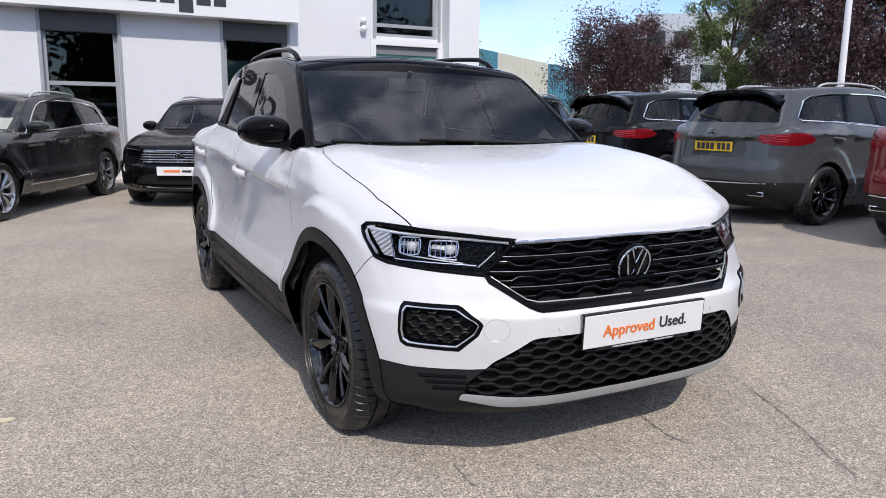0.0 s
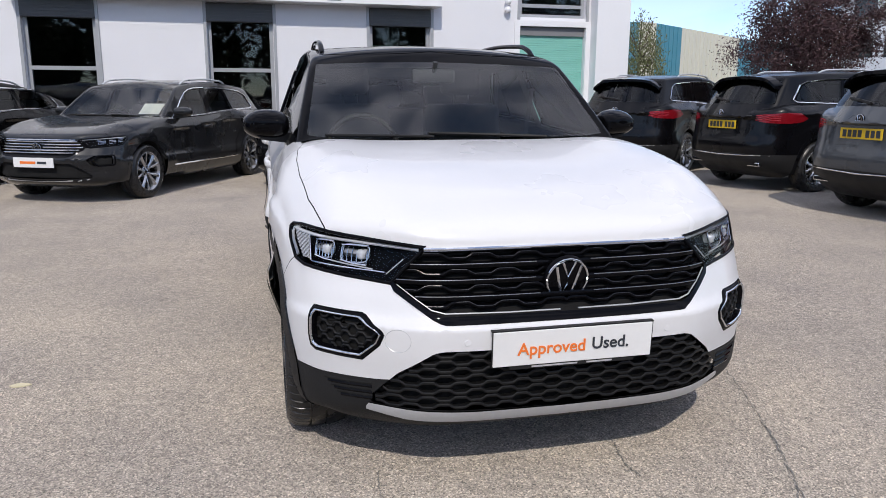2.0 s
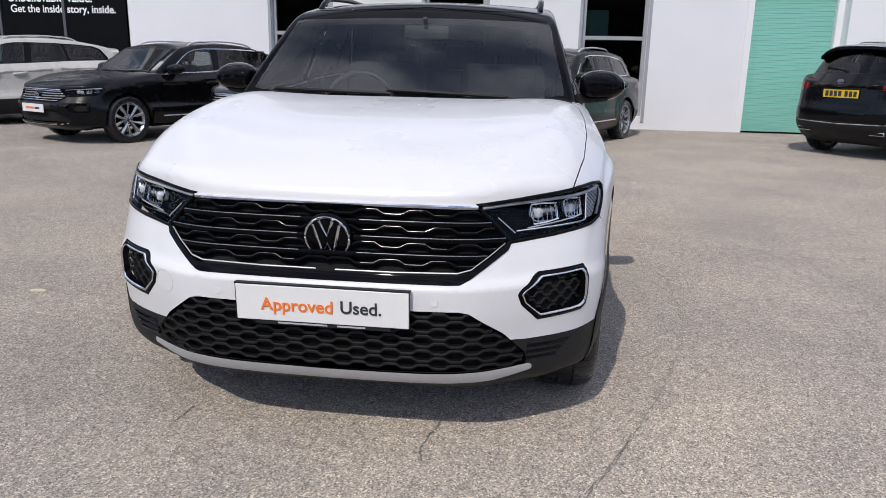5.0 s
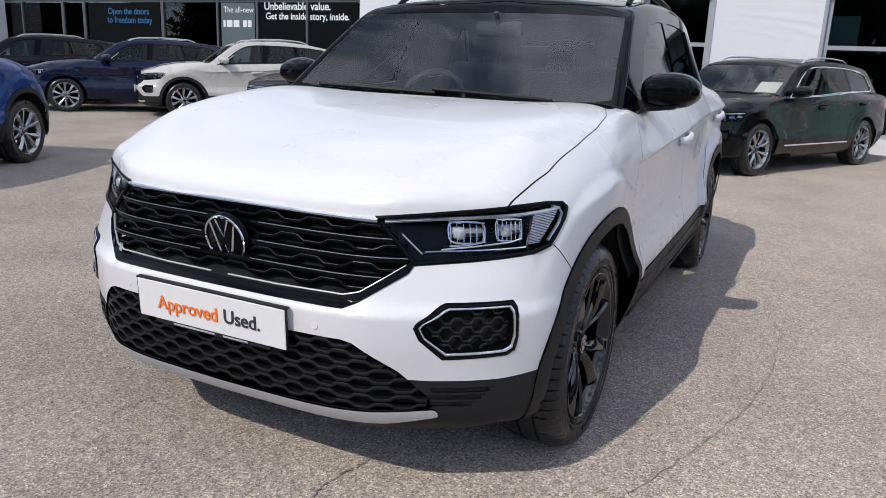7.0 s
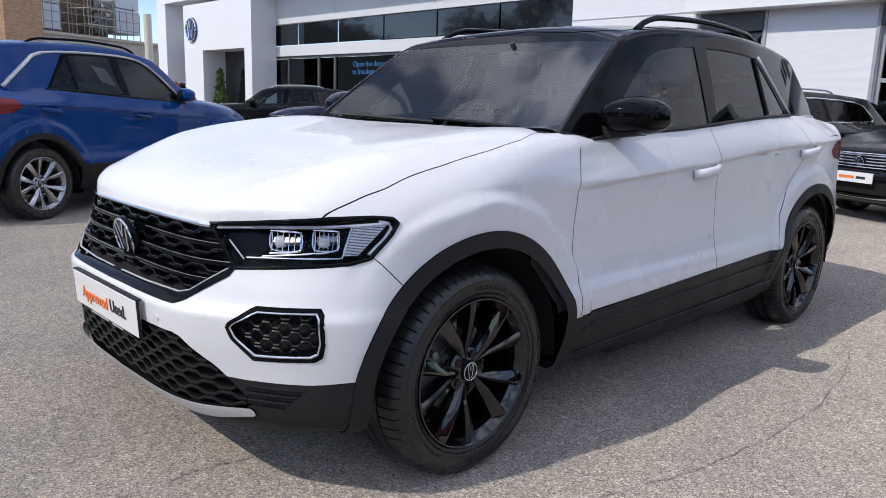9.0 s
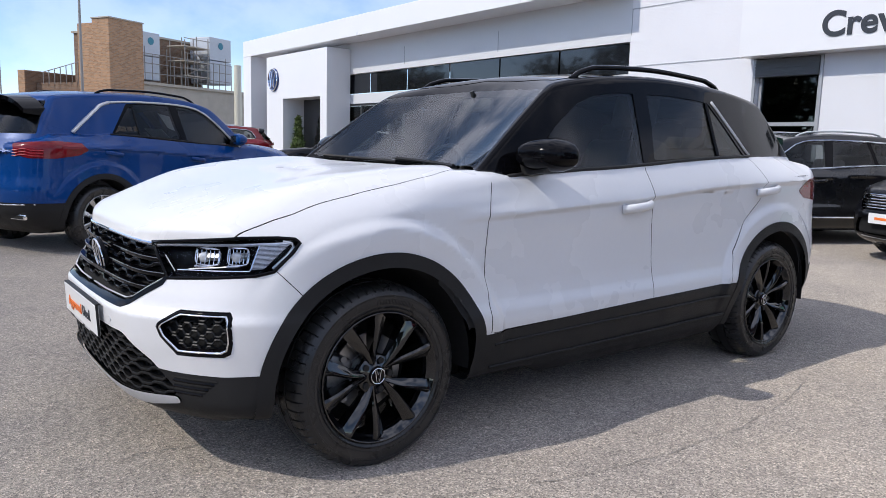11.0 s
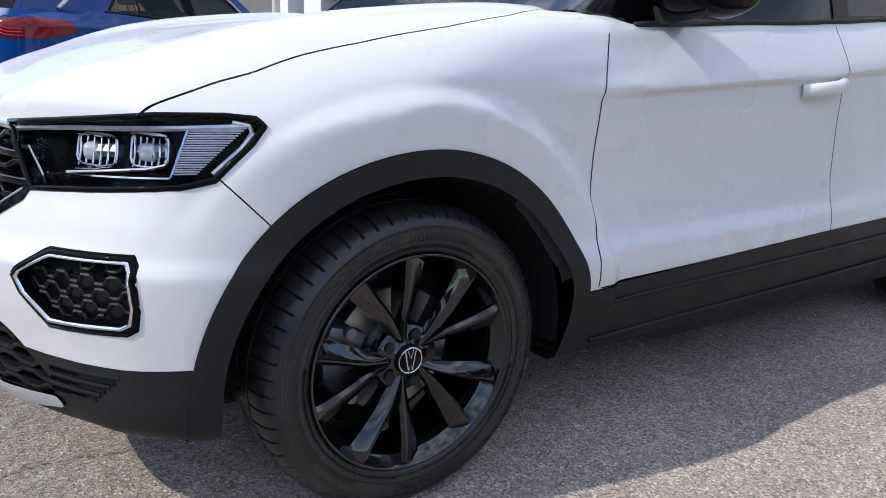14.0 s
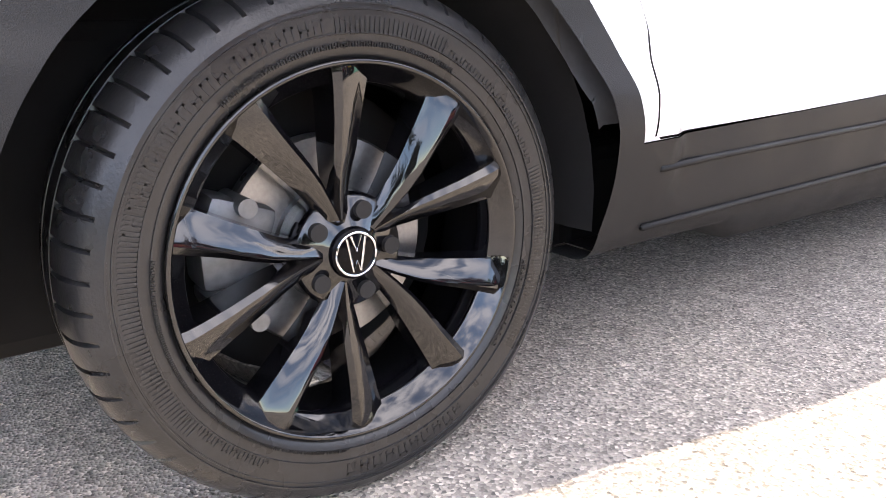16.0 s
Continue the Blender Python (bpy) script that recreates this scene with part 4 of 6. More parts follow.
def cabin_fit(S, root, full):
    k = lambda x, y, z: S.back(x, y, z)
    bm = bmesh.new()
    w = 0.68 * S.wide
    x, y0, z0 = k(0, 0.62, 1.02)
    y1 = k(0, 1.10, 0)[1]
    ztop = z0 - 0.02
    extrude_poly(bm, [(y0 - 0.05, ztop - 0.30), (y0 + 0.02, ztop - 0.03), (y0 + 0.12, ztop - 0.01), (y1 - 0.15, ztop + 0.005), (y1 - 0.05, ztop - 0.05), (y1 - 0.04, ztop - 0.35)], -w, w, "yz")
    part("dashboard", bm, "interior", root, "dark plastic dashboard")
    seats = [(-0.36, 1.50, 0.66), (0.36, 1.50, 0.66)]
    for a, b, c in seats:
        seat(root, a * S.wide, k(0, b, 0)[1], c - 0.10 - 1.25 * max(0.0, 1.53 - S.tall[1]))
    bm = bmesh.new()
    yb = k(0, 2.35, 0)[1]
    box(bm, -0.62, 0.62, yb - 0.30, yb + 0.15, 0.58, 0.74, 0.05, 3)
    box(bm, -0.62, 0.62, -0.07, 0.07, 0.0, 0.52, 0.05, 3, pose(0, yb + 0.16, 0.66, -18))
    for xx in (-0.42, 0, 0.42):
        box(bm, xx - 0.12, xx + 0.12, -0.04, 0.04, 0.54, 0.70, 0.035, 3, pose(0, yb + 0.16, 0.66, -18))
    part("rear_seat", bm, "seat", root, "dark cloth rear bench with headrests", True, 40)
    # right-hand drive
    bm = bmesh.new()
    yy, zz = y1 + 0.05, ztop - 0.02
    tilt = pose(-0.37 * S.wide, yy, zz, 65)
    ring = [tilt @ Vector((0.183 * math.cos(t), 0.183 * math.sin(t), 0)) for t in [2 * math.pi * i / 40 for i in range(40)]]
    tube(bm, ring, 0.016, 8, True)
    for t in (0, 180, 270):
        tube(bm, [tilt @ Vector((0.04 * math.cos(radians(t)), 0.04 * math.sin(radians(t)), 0)), tilt @ Vector((0.18 * math.cos(radians(t)), 0.18 * math.sin(radians(t)), 0))], 0.014, 6)
    box(bm, -0.06, 0.06, -0.05, 0.05, -0.02, 0.015, 0.012, 2, tilt)
    part("steering_wheel", bm, "black_plastic", root, "black steering wheel", True, 40)
    if full:
        bm = bmesh.new()
        xx, ym, zm = k(0, 1.05, 1.355)
        box(bm, -0.115, 0.115, ym + 0.04, ym + 0.07, zm - 0.035, zm + 0.035, 0.014, 2)
        cyl(bm, (0, ym + 0.04, zm + 0.02), (0, ym + 0.01, zm + 0.07), 0.012, None, 8)
        part("cabin_mirror", bm, "interior", root, "", True, 40)
        for s in (-1, 1):
            bm = bmesh.new()
            tube(bm, [(s * 0.70, k(0, 1.50, 0)[1], 1.30), (s * 0.66, k(0, 1.48, 0)[1], 1.0), (s * 0.62, k(0, 1.47, 0)[1], 0.75)], 0.020, 6, False, 0.15)
            part("seat_belt", bm, "seat", root)
        bm = bmesh.new()
        box(bm, -0.10, 0.10, y1 - 0.10, y1 - 0.07, ztop - 0.14, ztop - 0.015, 0.01, 2)
        part("console_screen", bm, "black_gloss", root)


def door_mirror(S, root, s, mat, full):
    c = Vector(S.back(0.876, 0.755, 1.122))
    bm = bmesh.new()
    r = bmesh.ops.create_uvsphere(bm, u_segments=32, v_segments=20, radius=1)
    for v in r["verts"]:
        x, y, z = v.co
        p = lambda a, e: math.copysign(abs(a) ** e, a)
        x, y, z = p(x, 0.50), p(y, 0.62), p(z, 0.55)
        if y > 0:
            y *= 0.55
        z *= (1 - 0.40 * max(x, 0) ** 2) * (1 - 0.34 * max(-y, 0) ** 1.6) * (1 - 0.22 * max(-x, 0) ** 2)
        z = z * 0.98 - 0.05 if z < 0 else z * 1.04 - 0.05
        v.co = (x * 0.104, y * 0.098 + x * 0.030, z * 0.068)
    for f in bm.faces:
        f.smooth = True
    holder = part("door_mirror", bm, mat, root, "gloss black door mirror" if full else "", True)
    holder.matrix_local = Matrix.Translation((c.x * s, c.y, c.z)) @ Matrix.Diagonal((s, 1, 1, 1))
    bm = bmesh.new()
    extrude_poly(bm, [(-0.12, -0.088), (0.02, -0.070), (0.045, -0.048), (-0.02, -0.035), (-0.12, -0.040)], -0.055, 0.03, "xz")
    part("mirror_arm", bm, "black_plastic", holder, "", False)
    bm = bmesh.new()
    V = [(0.082, 0.042), (-0.07, 0.036), (-0.078, -0.036), (0.076, -0.042)]
    extrude_poly(bm, V, 0.050, 0.056, "xz")
    g = part("mirror_glass", bm, "chrome", holder)
    bm = bmesh.new()
    tube(bm, [(-0.04, -0.104, -0.012), (0.04, -0.088, -0.012), (0.086, -0.040, -0.010), (0.098, 0.0, -0.008)], 0.0035, 6)
    part("indicator", bm, "lamp_black", holder)


def number_plate(parent, m, back, w=0.52, h=0.111, bars=True):
    bm = bmesh.new()
    box(bm, -w / 2, w / 2, -0.006, 0.006, -h / 2, h / 2, 0.002, 1)
    p = part("number_plate", bm, back, parent, "yellow number plate with dark bars" if back == "yellow" else "white number plate panel")
    p.matrix_local = m
    if bars:
        x = -w * 0.43
        for i in range(7):
            bm = bmesh.new()
            box(bm, x, x + 0.046, -0.0085, -0.005, -0.037, 0.037)
            part("plate_bar", bm, "ink", p)
            x += 0.064 + (0.03 if i == 3 else 0)
    return p


def make_car(name, S, paint, roof, label, group="", wheels="black", h=0.03, detail=False, front_plate="panel", rails="black_gloss", track=0.805, clad=True, chrome=False, hockey=False):
    root = tagged(new(name), label, "car", group)
    dlo = not detail and not hockey
    made = car_body(S, root, paint, roof, h, detail, {"roof": "gloss black roof" if roof is M["black_gloss"] and paint is not roof else "", "wheel_arch_trim": "matt black plastic arch trim", "sill_trim": "matt black plastic sill"} if clad else {}, clad, dlo)
    for s in (-1, 1):
        for y in (0, S.where[1]):
            wheel(root, s * track * S.wide, y, S, wheels, s, detail)
    # dark floor, wells and engine bay floor, shade painted in as near-black
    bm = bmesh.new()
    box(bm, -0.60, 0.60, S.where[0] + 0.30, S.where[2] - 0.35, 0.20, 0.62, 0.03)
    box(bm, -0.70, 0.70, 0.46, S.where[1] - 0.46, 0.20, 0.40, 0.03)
    part("underbody", bm, "shade_black", root)
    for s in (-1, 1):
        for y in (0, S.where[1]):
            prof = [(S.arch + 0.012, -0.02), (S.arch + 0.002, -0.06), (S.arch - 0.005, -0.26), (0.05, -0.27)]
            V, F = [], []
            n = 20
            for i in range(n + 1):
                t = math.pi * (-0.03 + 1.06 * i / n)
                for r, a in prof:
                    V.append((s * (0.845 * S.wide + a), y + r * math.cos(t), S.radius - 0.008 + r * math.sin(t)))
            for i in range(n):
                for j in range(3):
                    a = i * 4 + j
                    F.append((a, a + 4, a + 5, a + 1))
            put("wheel_well", root, mesh_of("wheel_well", V, F, M["shade_black"]))
    cabin_fit(S, root, detail)
    for s in (-1, 1):
        door_mirror(S, root, s, M["black_gloss"] if detail else paint, detail)
        # roof rail
        bm = bmesh.new()
        y0, y1 = S.back(0, 1.17, 0)[1], S.back(0, 2.42, 0)[1]
        pts = []
        for i in range(25):
            t = i / 24
            y = y0 + (y1 - y0) * t
            x = (0.575 - 0.045 * t**2) * S.wide
            lift = min(1.0, math.sin(math.pi * t) * 2.6) ** 0.5 if 0 < t < 1 else 0
            pts.append((s * x, y, S.top_z(x, y) - 0.005 + 0.042 * lift))
        tube(bm, pts, 0.015, 8, False, 0.85)
        part("roof_rail", bm, "black_gloss" if hockey else rails, root, "", True, 60)
        if hockey:
            bm = bmesh.new()
            loop = []
            for a0, b0 in ((0.64, 1.035), (0.70, 1.075), (0.82, 1.168), (0.96, 1.278), (1.10, 1.366), (1.22, 1.410), (1.36, 1.430), (1.5, 1.438), (1.65, 1.441), (1.8, 1.441), (2.0, 1.438), (2.2, 1.430), (2.36, 1.415), (2.46, 1.385), (2.58, 1.30), (2.70, 1.215), (2.80, 1.14)):
                _, y, z = S.back(0, a0, b0)
                loop.append((s * (S.glass_x(y, z) + 0.001), y, z))
            tube(bm, loop[:13], 0.020, 6, False, 0.6)
            tube(bm, loop[12:], 0.034, 6, False, 0.5)
            part("pillar_strip", bm, "silver", root, "silver strip along roof edge and pillar", True)
        if chrome:
            for poly in (DLO,):
                bm = bmesh.new()
                loop = []
                for (a0, b0), (a1, b1) in zip(poly, poly[1:] + poly[:1]):
                    for t in (0, 0.5):
                        _, y, z = S.back(0, a0 + (a1 - a0) * t, b0 + (b1 - b0) * t)
                        loop.append((s * (S.glass_x(y, z) + 0.002), y, z))
                tube(bm, loop, 0.010, 5, True)
                part("window_trim", bm, "chrome", root)
            bm = bmesh.new()
            loop = []
            for i in range(13):
                _, y, z = S.back(0, 0.5 + 1.6 * i / 12, 0.37)
                loop.append((s * (S.side_x(y, z) + 0.002), y, z))
            tube(bm, loop, 0.010, 5)
            part("sill_strip", bm, "chrome", root)
        if not dlo:
            bm = bmesh.new()
            loop = []
            for i in range(7):
                _, y, z = S.back(0, 2.10 - 0.015 * i / 6, 1.404 - 0.27 * i / 6)
                loop.append((s * (S.glass_x(y, z) + 0.001), y, z))
            tube(bm, loop, 0.008, 6)
            part("window_bar", bm, "black_gloss", root)
        if detail:
            bm = bmesh.new()
            loop = []
            for i in range(11):
                y, z = 2.155 + 0.268 * i / 10, 1.412 - 0.274 * i / 10
                loop.append((s * (S.glass_x(y, z) + 0.001), y, z))
            tube(bm, loop, 0.0085, 8)
            part("pillar_strip", bm, "silver", root, "satin silver strip along the rear pillar", True)
            for zz_ in (0.385, 0.285):
                bm = bmesh.new()
                tube(bm, [(s * (S.side_x(0.5 + 1.6 * i / 12, zz_ + 0.006 * i) + 0.003), 0.5 + 1.6 * i / 12, zz_ + 0.0025 * i) for i in range(13)], 0.006, 6)
                part("sill_ridge", bm, "black_plastic", root, "", True)
        bm = bmesh.new()
        seal = []
        for i in range(29):
            yl = 0.62 + 1.80 * i / 28
            _, y, z = S.back(0, yl, float(BELT(yl)) + 0.006)
            seal.append((s * (S.glass_x(y, z) + 0.002), y, z))
        tube(bm, seal, 0.0085, 6)
        part("belt_seal", bm, "black_plastic" if not chrome else "chrome", root, "", True)
        # door handles
        for yh, zh in ((1.355, 0.893), (2.455, 0.950)):
            _, y, z = S.back(0, yh, zh)
            x = S.side_x(y, z)
            bm = bmesh.new()
            hp = [(s * (x + o), y + d, z + e) for d, o, e in ((-0.095, 0.002, -0.006), (-0.075, 0.022, -0.004), (-0.03, 0.030, 0.0), (0.04, 0.031, 0.006), (0.080, 0.024, 0.012), (0.098, 0.004, 0.014))]
            tube(bm, hp, 0.0150, 10, False, 1.35)
            part("door_handle", bm, paint, root, "", True, 60)
            if detail:
                bm = bmesh.new()
                bmesh.ops.create_uvsphere(bm, u_segments=20, v_segments=10, radius=1, matrix=Matrix.Translation((s * (x - 0.0105), y - 0.015, z - 0.012)) @ Matrix.Diagonal((0.013, 0.075, 0.026, 1)))
                part("handle_recess", bm, paint, root, "", True)
        # headlight: bezel, top strip, ribbed modules, hatched end, lower lines
        lamp = made["headlight_housing"][0 if s > 0 else 1]

        def on(u, z, inset):
            zz = S.back(0, 0, z)[2]
            bx, by = S.corner(u, zz)
            return (s * (bx - inset * 0.7), by + inset * 0.7, zz)

        def strip(name, pts, r, mat, inset, flat=1.0, parent=lamp):
            q = bmesh.new()
            tube(q, [on(u, z, inset) for u, z in pts], r, 6, False, flat)
            part(name, q, mat, parent, "", True, 50)

        bm = bmesh.new()
        edge = []
        for (a0, b0), (a1, b1) in zip(HEADLIGHT, HEADLIGHT[1:] + HEADLIGHT[:1]):
            edge += [on(a0 + (a1 - a0) * t, b0 + (b1 - b0) * t, 0.002) for t in (0, 0.25, 0.5, 0.75)]
        tube(bm, edge, 0.0065, 6, True)
        part("lamp_bezel", bm, "black_gloss", lamp, "", True)
        strip("light_strip", [(-0.19 + 0.66 * i / 16, 0.793 + 0.030 * (i / 16) ** 0.8) for i in range(17)], 0.0062, "lens", 0.010, 0.8)
        if detail:
            for u0, u1, z0, z1 in ((0.035, 0.150, 0.742, 0.792), (0.205, 0.290, 0.748, 0.800)):
                n = 6
                for i in range(n):
                    u = u0 + (u1 - u0) * i / (n - 1)
                    strip("lens_rib", [(u, z0 + 0.008 * i / n), (u + 0.002, (z0 + z1) / 2), (u, z1 - 0.002 * i / n)], 0.0018, "chrome", 0.016, 1.0)
                strip("lens_frame", [(u0 - 0.006, z0 - 0.004), ((u0 + u1) / 2, z0 - 0.001), (u1 + 0.006, z0 + 0.008)], 0.0028, "chrome", 0.012)
                strip("lens_frame", [(u0 - 0.006, z1 + 0.004), ((u0 + u1) / 2, z1 + 0.004), (u1 + 0.006, z1 + 0.003)], 0.0024, "chrome", 0.012)
                strip("reflector", [(u0 + (u1 - u0) * (0.1 + 0.9 * i / 6), (z0 + z1) / 2 + 0.004 * i / 6) for i in range(7)], 0.014, "steel", 0.030, 0.9)
                bm = bmesh.new()
                c = on(u0 + 0.032, (z0 + z1) / 2, 0.030)
                box(bm, -0.021, 0.021, -0.016, 0.016, -0.016, 0.016, 0.011, 3, Matrix.Translation(c) @ pose(0, 0, 0, 0, 0, -s * 28))
                part("projector_lens", bm, "lens", lamp, "", True)
                um, zm_, du, dz = (u0 + u1) / 2, (z0 + z1) / 2 + 0.004, (u1 - u0) / 2 + 0.008, (z1 - z0) / 2 + 0.002
                bm = bmesh.new()
                tube(bm, [on(um + du * math.copysign(abs(math.cos(t)) ** 0.5, math.cos(t)), zm_ + dz * math.copysign(abs(math.sin(t)) ** 0.5, math.sin(t)), 0.015) for t in [2 * math.pi * i / 28 for i in range(28)]], 0.0026, 6, True)
                part("lens_rim", bm, "chrome", lamp, "", True)
            for i in range(19):
                z = 0.742 + 0.0040 * i
                strip("hatch_bar", [(0.318 + (z - 0.742) * 0.42, z), (0.372 + (z - 0.742) * 1.30, z + 0.002)], 0.0014, "lens", 0.010)
            strip("light_strip", [(0.44, 0.829), (0.476, 0.824), (0.486, 0.812), (0.465, 0.786), (0.408, 0.745)], 0.0050, "lens", 0.007, 0.9)
            strip("hatch_edge", [(0.312, 0.736), (0.345, 0.818)], 0.0028, "chrome", 0.008)
            strip("lower_line", [(-0.06 + 0.37 * i / 8, 0.722 + 0.012 * i / 8) for i in range(9)], 0.0030, "chrome", 0.010)
            strip("lower_line", [(0.0 + 0.2 * i / 8, 0.728 + 0.016 * i / 8) for i in range(9)], 0.0022, "silver", 0.012)
            strip("inner_line", [(-0.135, 0.765), (-0.07, 0.718)], 0.0018, "silver", 0.006)
        else:
            for u0, u1, z0, z1 in ((0.03, 0.15, 0.740, 0.790), (0.20, 0.30, 0.748, 0.800), (0.34, 0.42, 0.765, 0.82)):
                for i in range(4):
                    z = z0 + (z1 - z0) * i / 3
                    strip("lens_rib", [(u0, z), (u1, z + 0.003)], 0.0042, "chrome", 0.016)
        # fog surround
        poly = FOG
        n = len(poly)
        cu, cv = sum(p[0] for p in poly) / n, sum(p[1] for p in poly) / n
        for band, mat_, lb, steps in (("fog_frame", "black_gloss", "gloss black frame of a lamp recess", ((1.02, 0.000), (1.01, 0.004), (0.975, 0.005), (0.955, 0.003))), ("fog_surround", "chrome" if detail else "black_gloss", "chrome surround of a black mesh recess", ((0.955, 0.003), (0.945, 0.006), (0.920, 0.005), (0.905, 0.000))), ("fog_funnel", "black_gloss", "", ((0.905, 0.000), (0.87, -0.020)))):
            bm = bmesh.new()
            rings = []
            for f, o in steps:
                ring = []
                for i in range(n):
                    (a, b), (a2, b2) = poly[i], poly[(i + 1) % n]
                    for t in (0, 0.25, 0.5, 0.75):
                        u, v = a + (a2 - a) * t, b + (b2 - b) * t
                        u, v = cu + (u - cu) * f, cv + (v - cv) * (f - (1 - f) * 0.9)
                        zz = S.back(0, 0, v)[2]
                        bx, by = S.corner(u, zz)
                        ring.append(bm.verts.new((s * (bx + o * 0.7), by - o * 0.7, zz)))
                rings.append(ring)
            m = len(rings[0])
            for a, b in zip(rings[:-1], rings[1:]):
                for i in range(m):
                    bm.faces.new((a[i], a[(i + 1) % m], b[(i + 1) % m], b[i]))
            part(band, bm, mat_, root, lb, True)
        bm = bmesh.new()
        outer = []
        for i in range(n):
            (a, b), (a2, b2) = poly[i], poly[(i + 1) % n]
            for t in (0, 0.25, 0.5, 0.75):
                outer.append(on(cu + (a + (a2 - a) * t - cu) * 1.025, cv + (b + (b2 - b) * t - cv) * 1.05, 0.001))
        tube(bm, outer, 0.0028, 6, True)
        part("fog_edge", bm, "black_gloss", root)
        if detail:
            for r_ in range(5):
                bm = bmesh.new()
                zc = 0.487 + 0.024 * r_
                pts = []
                for i in range(41):
                    u = -0.07 + 0.295 * i / 40
                    if sdf(FOG, np.array([u]), np.array([zc]))[0] > -0.018:
                        continue
                    zz = zc + wave(u, 0.075, 0.007, 0.5 * (r_ % 2))
                    bx, by = S.corner(u, zz)
                    pts.append((s * (bx - 0.013), by + 0.013, zz))
                if len(pts) > 2:
                    tube(bm, pts, 0.0042, 6)
                    part("mesh_bar", bm, "mesh_black", root)
    # grille: chrome line on top, waved slats
    bm = bmesh.new()
    pts = [(x, S.nose_y(x, z), z) for x, z in [(0.44 * t * S.wide, S.back(0, 0, 0.7985 - 0.0015 * t * t)[2]) for t in np.linspace(-1, 1, 41)]]
    ribbon(bm, pts, 0.012, 0.007, 0.01)
    part("grille_trim", bm, "chrome", root, "thin chrome line along the grille")
    if detail:
        bars = [(z, 0.015, 0.0, 0.25, "black_gloss", 0.005) for z in (0.748, 0.702, 0.656)] + [(z, 0.0115, 0.0062, 0.25 + 0.5 * (i % 2), "black_gloss", 0.014) for i, z in enumerate((0.773, 0.726, 0.680, 0.634))]
    elif chrome:
        bars = [(z, 0.012, 0.0, 0.0, "chrome", 0.006) for z in (0.775, 0.74, 0.705, 0.67, 0.635)]
    else:
        bars = [(z, 0.014, 0.0, 0.0, "black_plastic", 0.006) for z in (0.755, 0.70, 0.65)]
    for zc, up, amp, ph, mat, back in bars:
        hw = half_width(GRILLE, zc) - 0.008
        n = 141 if amp else 33
        bm = bmesh.new()
        pts = []
        for i in range(n):
            x = -hw + 2 * hw * i / (n - 1)
            zz = S.back(0, 0, zc + wave(abs(x), 0.150, amp, ph) * (1 if amp else 0))[2]
            pts.append((x * S.wide, S.nose_y(x * S.wide, zz) + back, zz))
        ribbon(bm, pts, up, 0.004, 0.022)
        part("grille_slat", bm, mat, root)
        if detail:
            for s in (-1, 1):
                spans = ((0.08, 0.6),) if not amp else ((0.10, 0.36), (0.39, 0.55))
                for s0, s1 in spans:
                    q = [(x, y - 0.0042, z + up * 0.36) for x, y, z in pts if s0 < s * x < s1]
                    if len(q) > 2:
                        bm = bmesh.new()
                        ribbon(bm, q, 0.0018 if amp else 0.0024, 0.0008, 0.002)
                        part("slat_trim", bm, "dark_chrome" if amp else "slat_silver", root)
    if detail:
        for s in (-1, 1):
            bm = bmesh.new()
            q = [(s * x, S.nose_y(x, z) - 0.001, z) for x, z in [(0.03, 0.612), (0.2, 0.612), (0.39, 0.614), (0.43, 0.624), (0.48, 0.660), (0.522, 0.692)]]
            ribbon(bm, q, 0.0035, 0.002, 0.004)
            part("slat_trim", bm, "silver", root)
    if detail:
        for r_ in range(8):
            zc = 0.318 + 0.0245 * r_
            hw = half_width(INTAKE, zc) - 0.012
            bm = bmesh.new()
            pts = []
            for i in range(161):
                x = -hw + 2 * hw * i / 160
                zz = zc + wave(x, 0.098, 0.0058, 0.5 * (r_ % 2))
                pts.append((x, S.nose_y(x, zz) + 0.006, zz))
            ribbon(bm, pts, 0.0095, 0.003, 0.018)
            part("intake_bar", bm, "mesh_black", root)
        for s in (-1, 1):
            # every second rib is near-black, painting in the shade of a vent slot
            for zc, r_, mat_ in ((0.330, 0.0052, "black_gloss"), (0.340, 0.0050, "shade_black"), (0.350, 0.0052, "black_gloss"), (0.360, 0.0050, "shade_black"), (0.370, 0.0052, "black_gloss"), (0.380, 0.0046, "shade_black")):
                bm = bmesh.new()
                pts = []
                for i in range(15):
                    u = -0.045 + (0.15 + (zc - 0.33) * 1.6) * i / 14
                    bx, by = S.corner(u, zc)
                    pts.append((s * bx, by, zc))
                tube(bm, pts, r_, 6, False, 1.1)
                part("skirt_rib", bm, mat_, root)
            if s < 0:
                bm = bmesh.new()
                ring = [(-0.53 + 0.036 * math.cos(t), 0.532 + 0.036 * math.sin(t)) for t in [2 * math.pi * i / 36 for i in range(36)]]
                tube(bm, [(x, S.nose_y(x, z) + 0.0004, z) for x, z in ring], 0.0012, 5, True)
                part("tow_cover_edge", bm, "silver", root)
            for x, z in ((0.33, 0.532),):
                bm = bmesh.new()
                cyl(bm, (s * x, S.nose_y(x, z) + 0.006, z), (s * x, S.nose_y(x, z) - 0.002, z), 0.0105, 0.010, 24)
                part("parking_sensor", bm, paint, root, "", True, 40)
    zb = S.back(0, 0, 0.700)[2]
    emblem(root, pose(0, S.nose_y(0, zb) + 0.004, zb + 0.002, 0, 0, -90) @ pose(0, 0, 0, 0, 12, 0), 0.074 if detail else 0.06, 0.018)
    zp = S.back(0, 0, 0.512)[2]
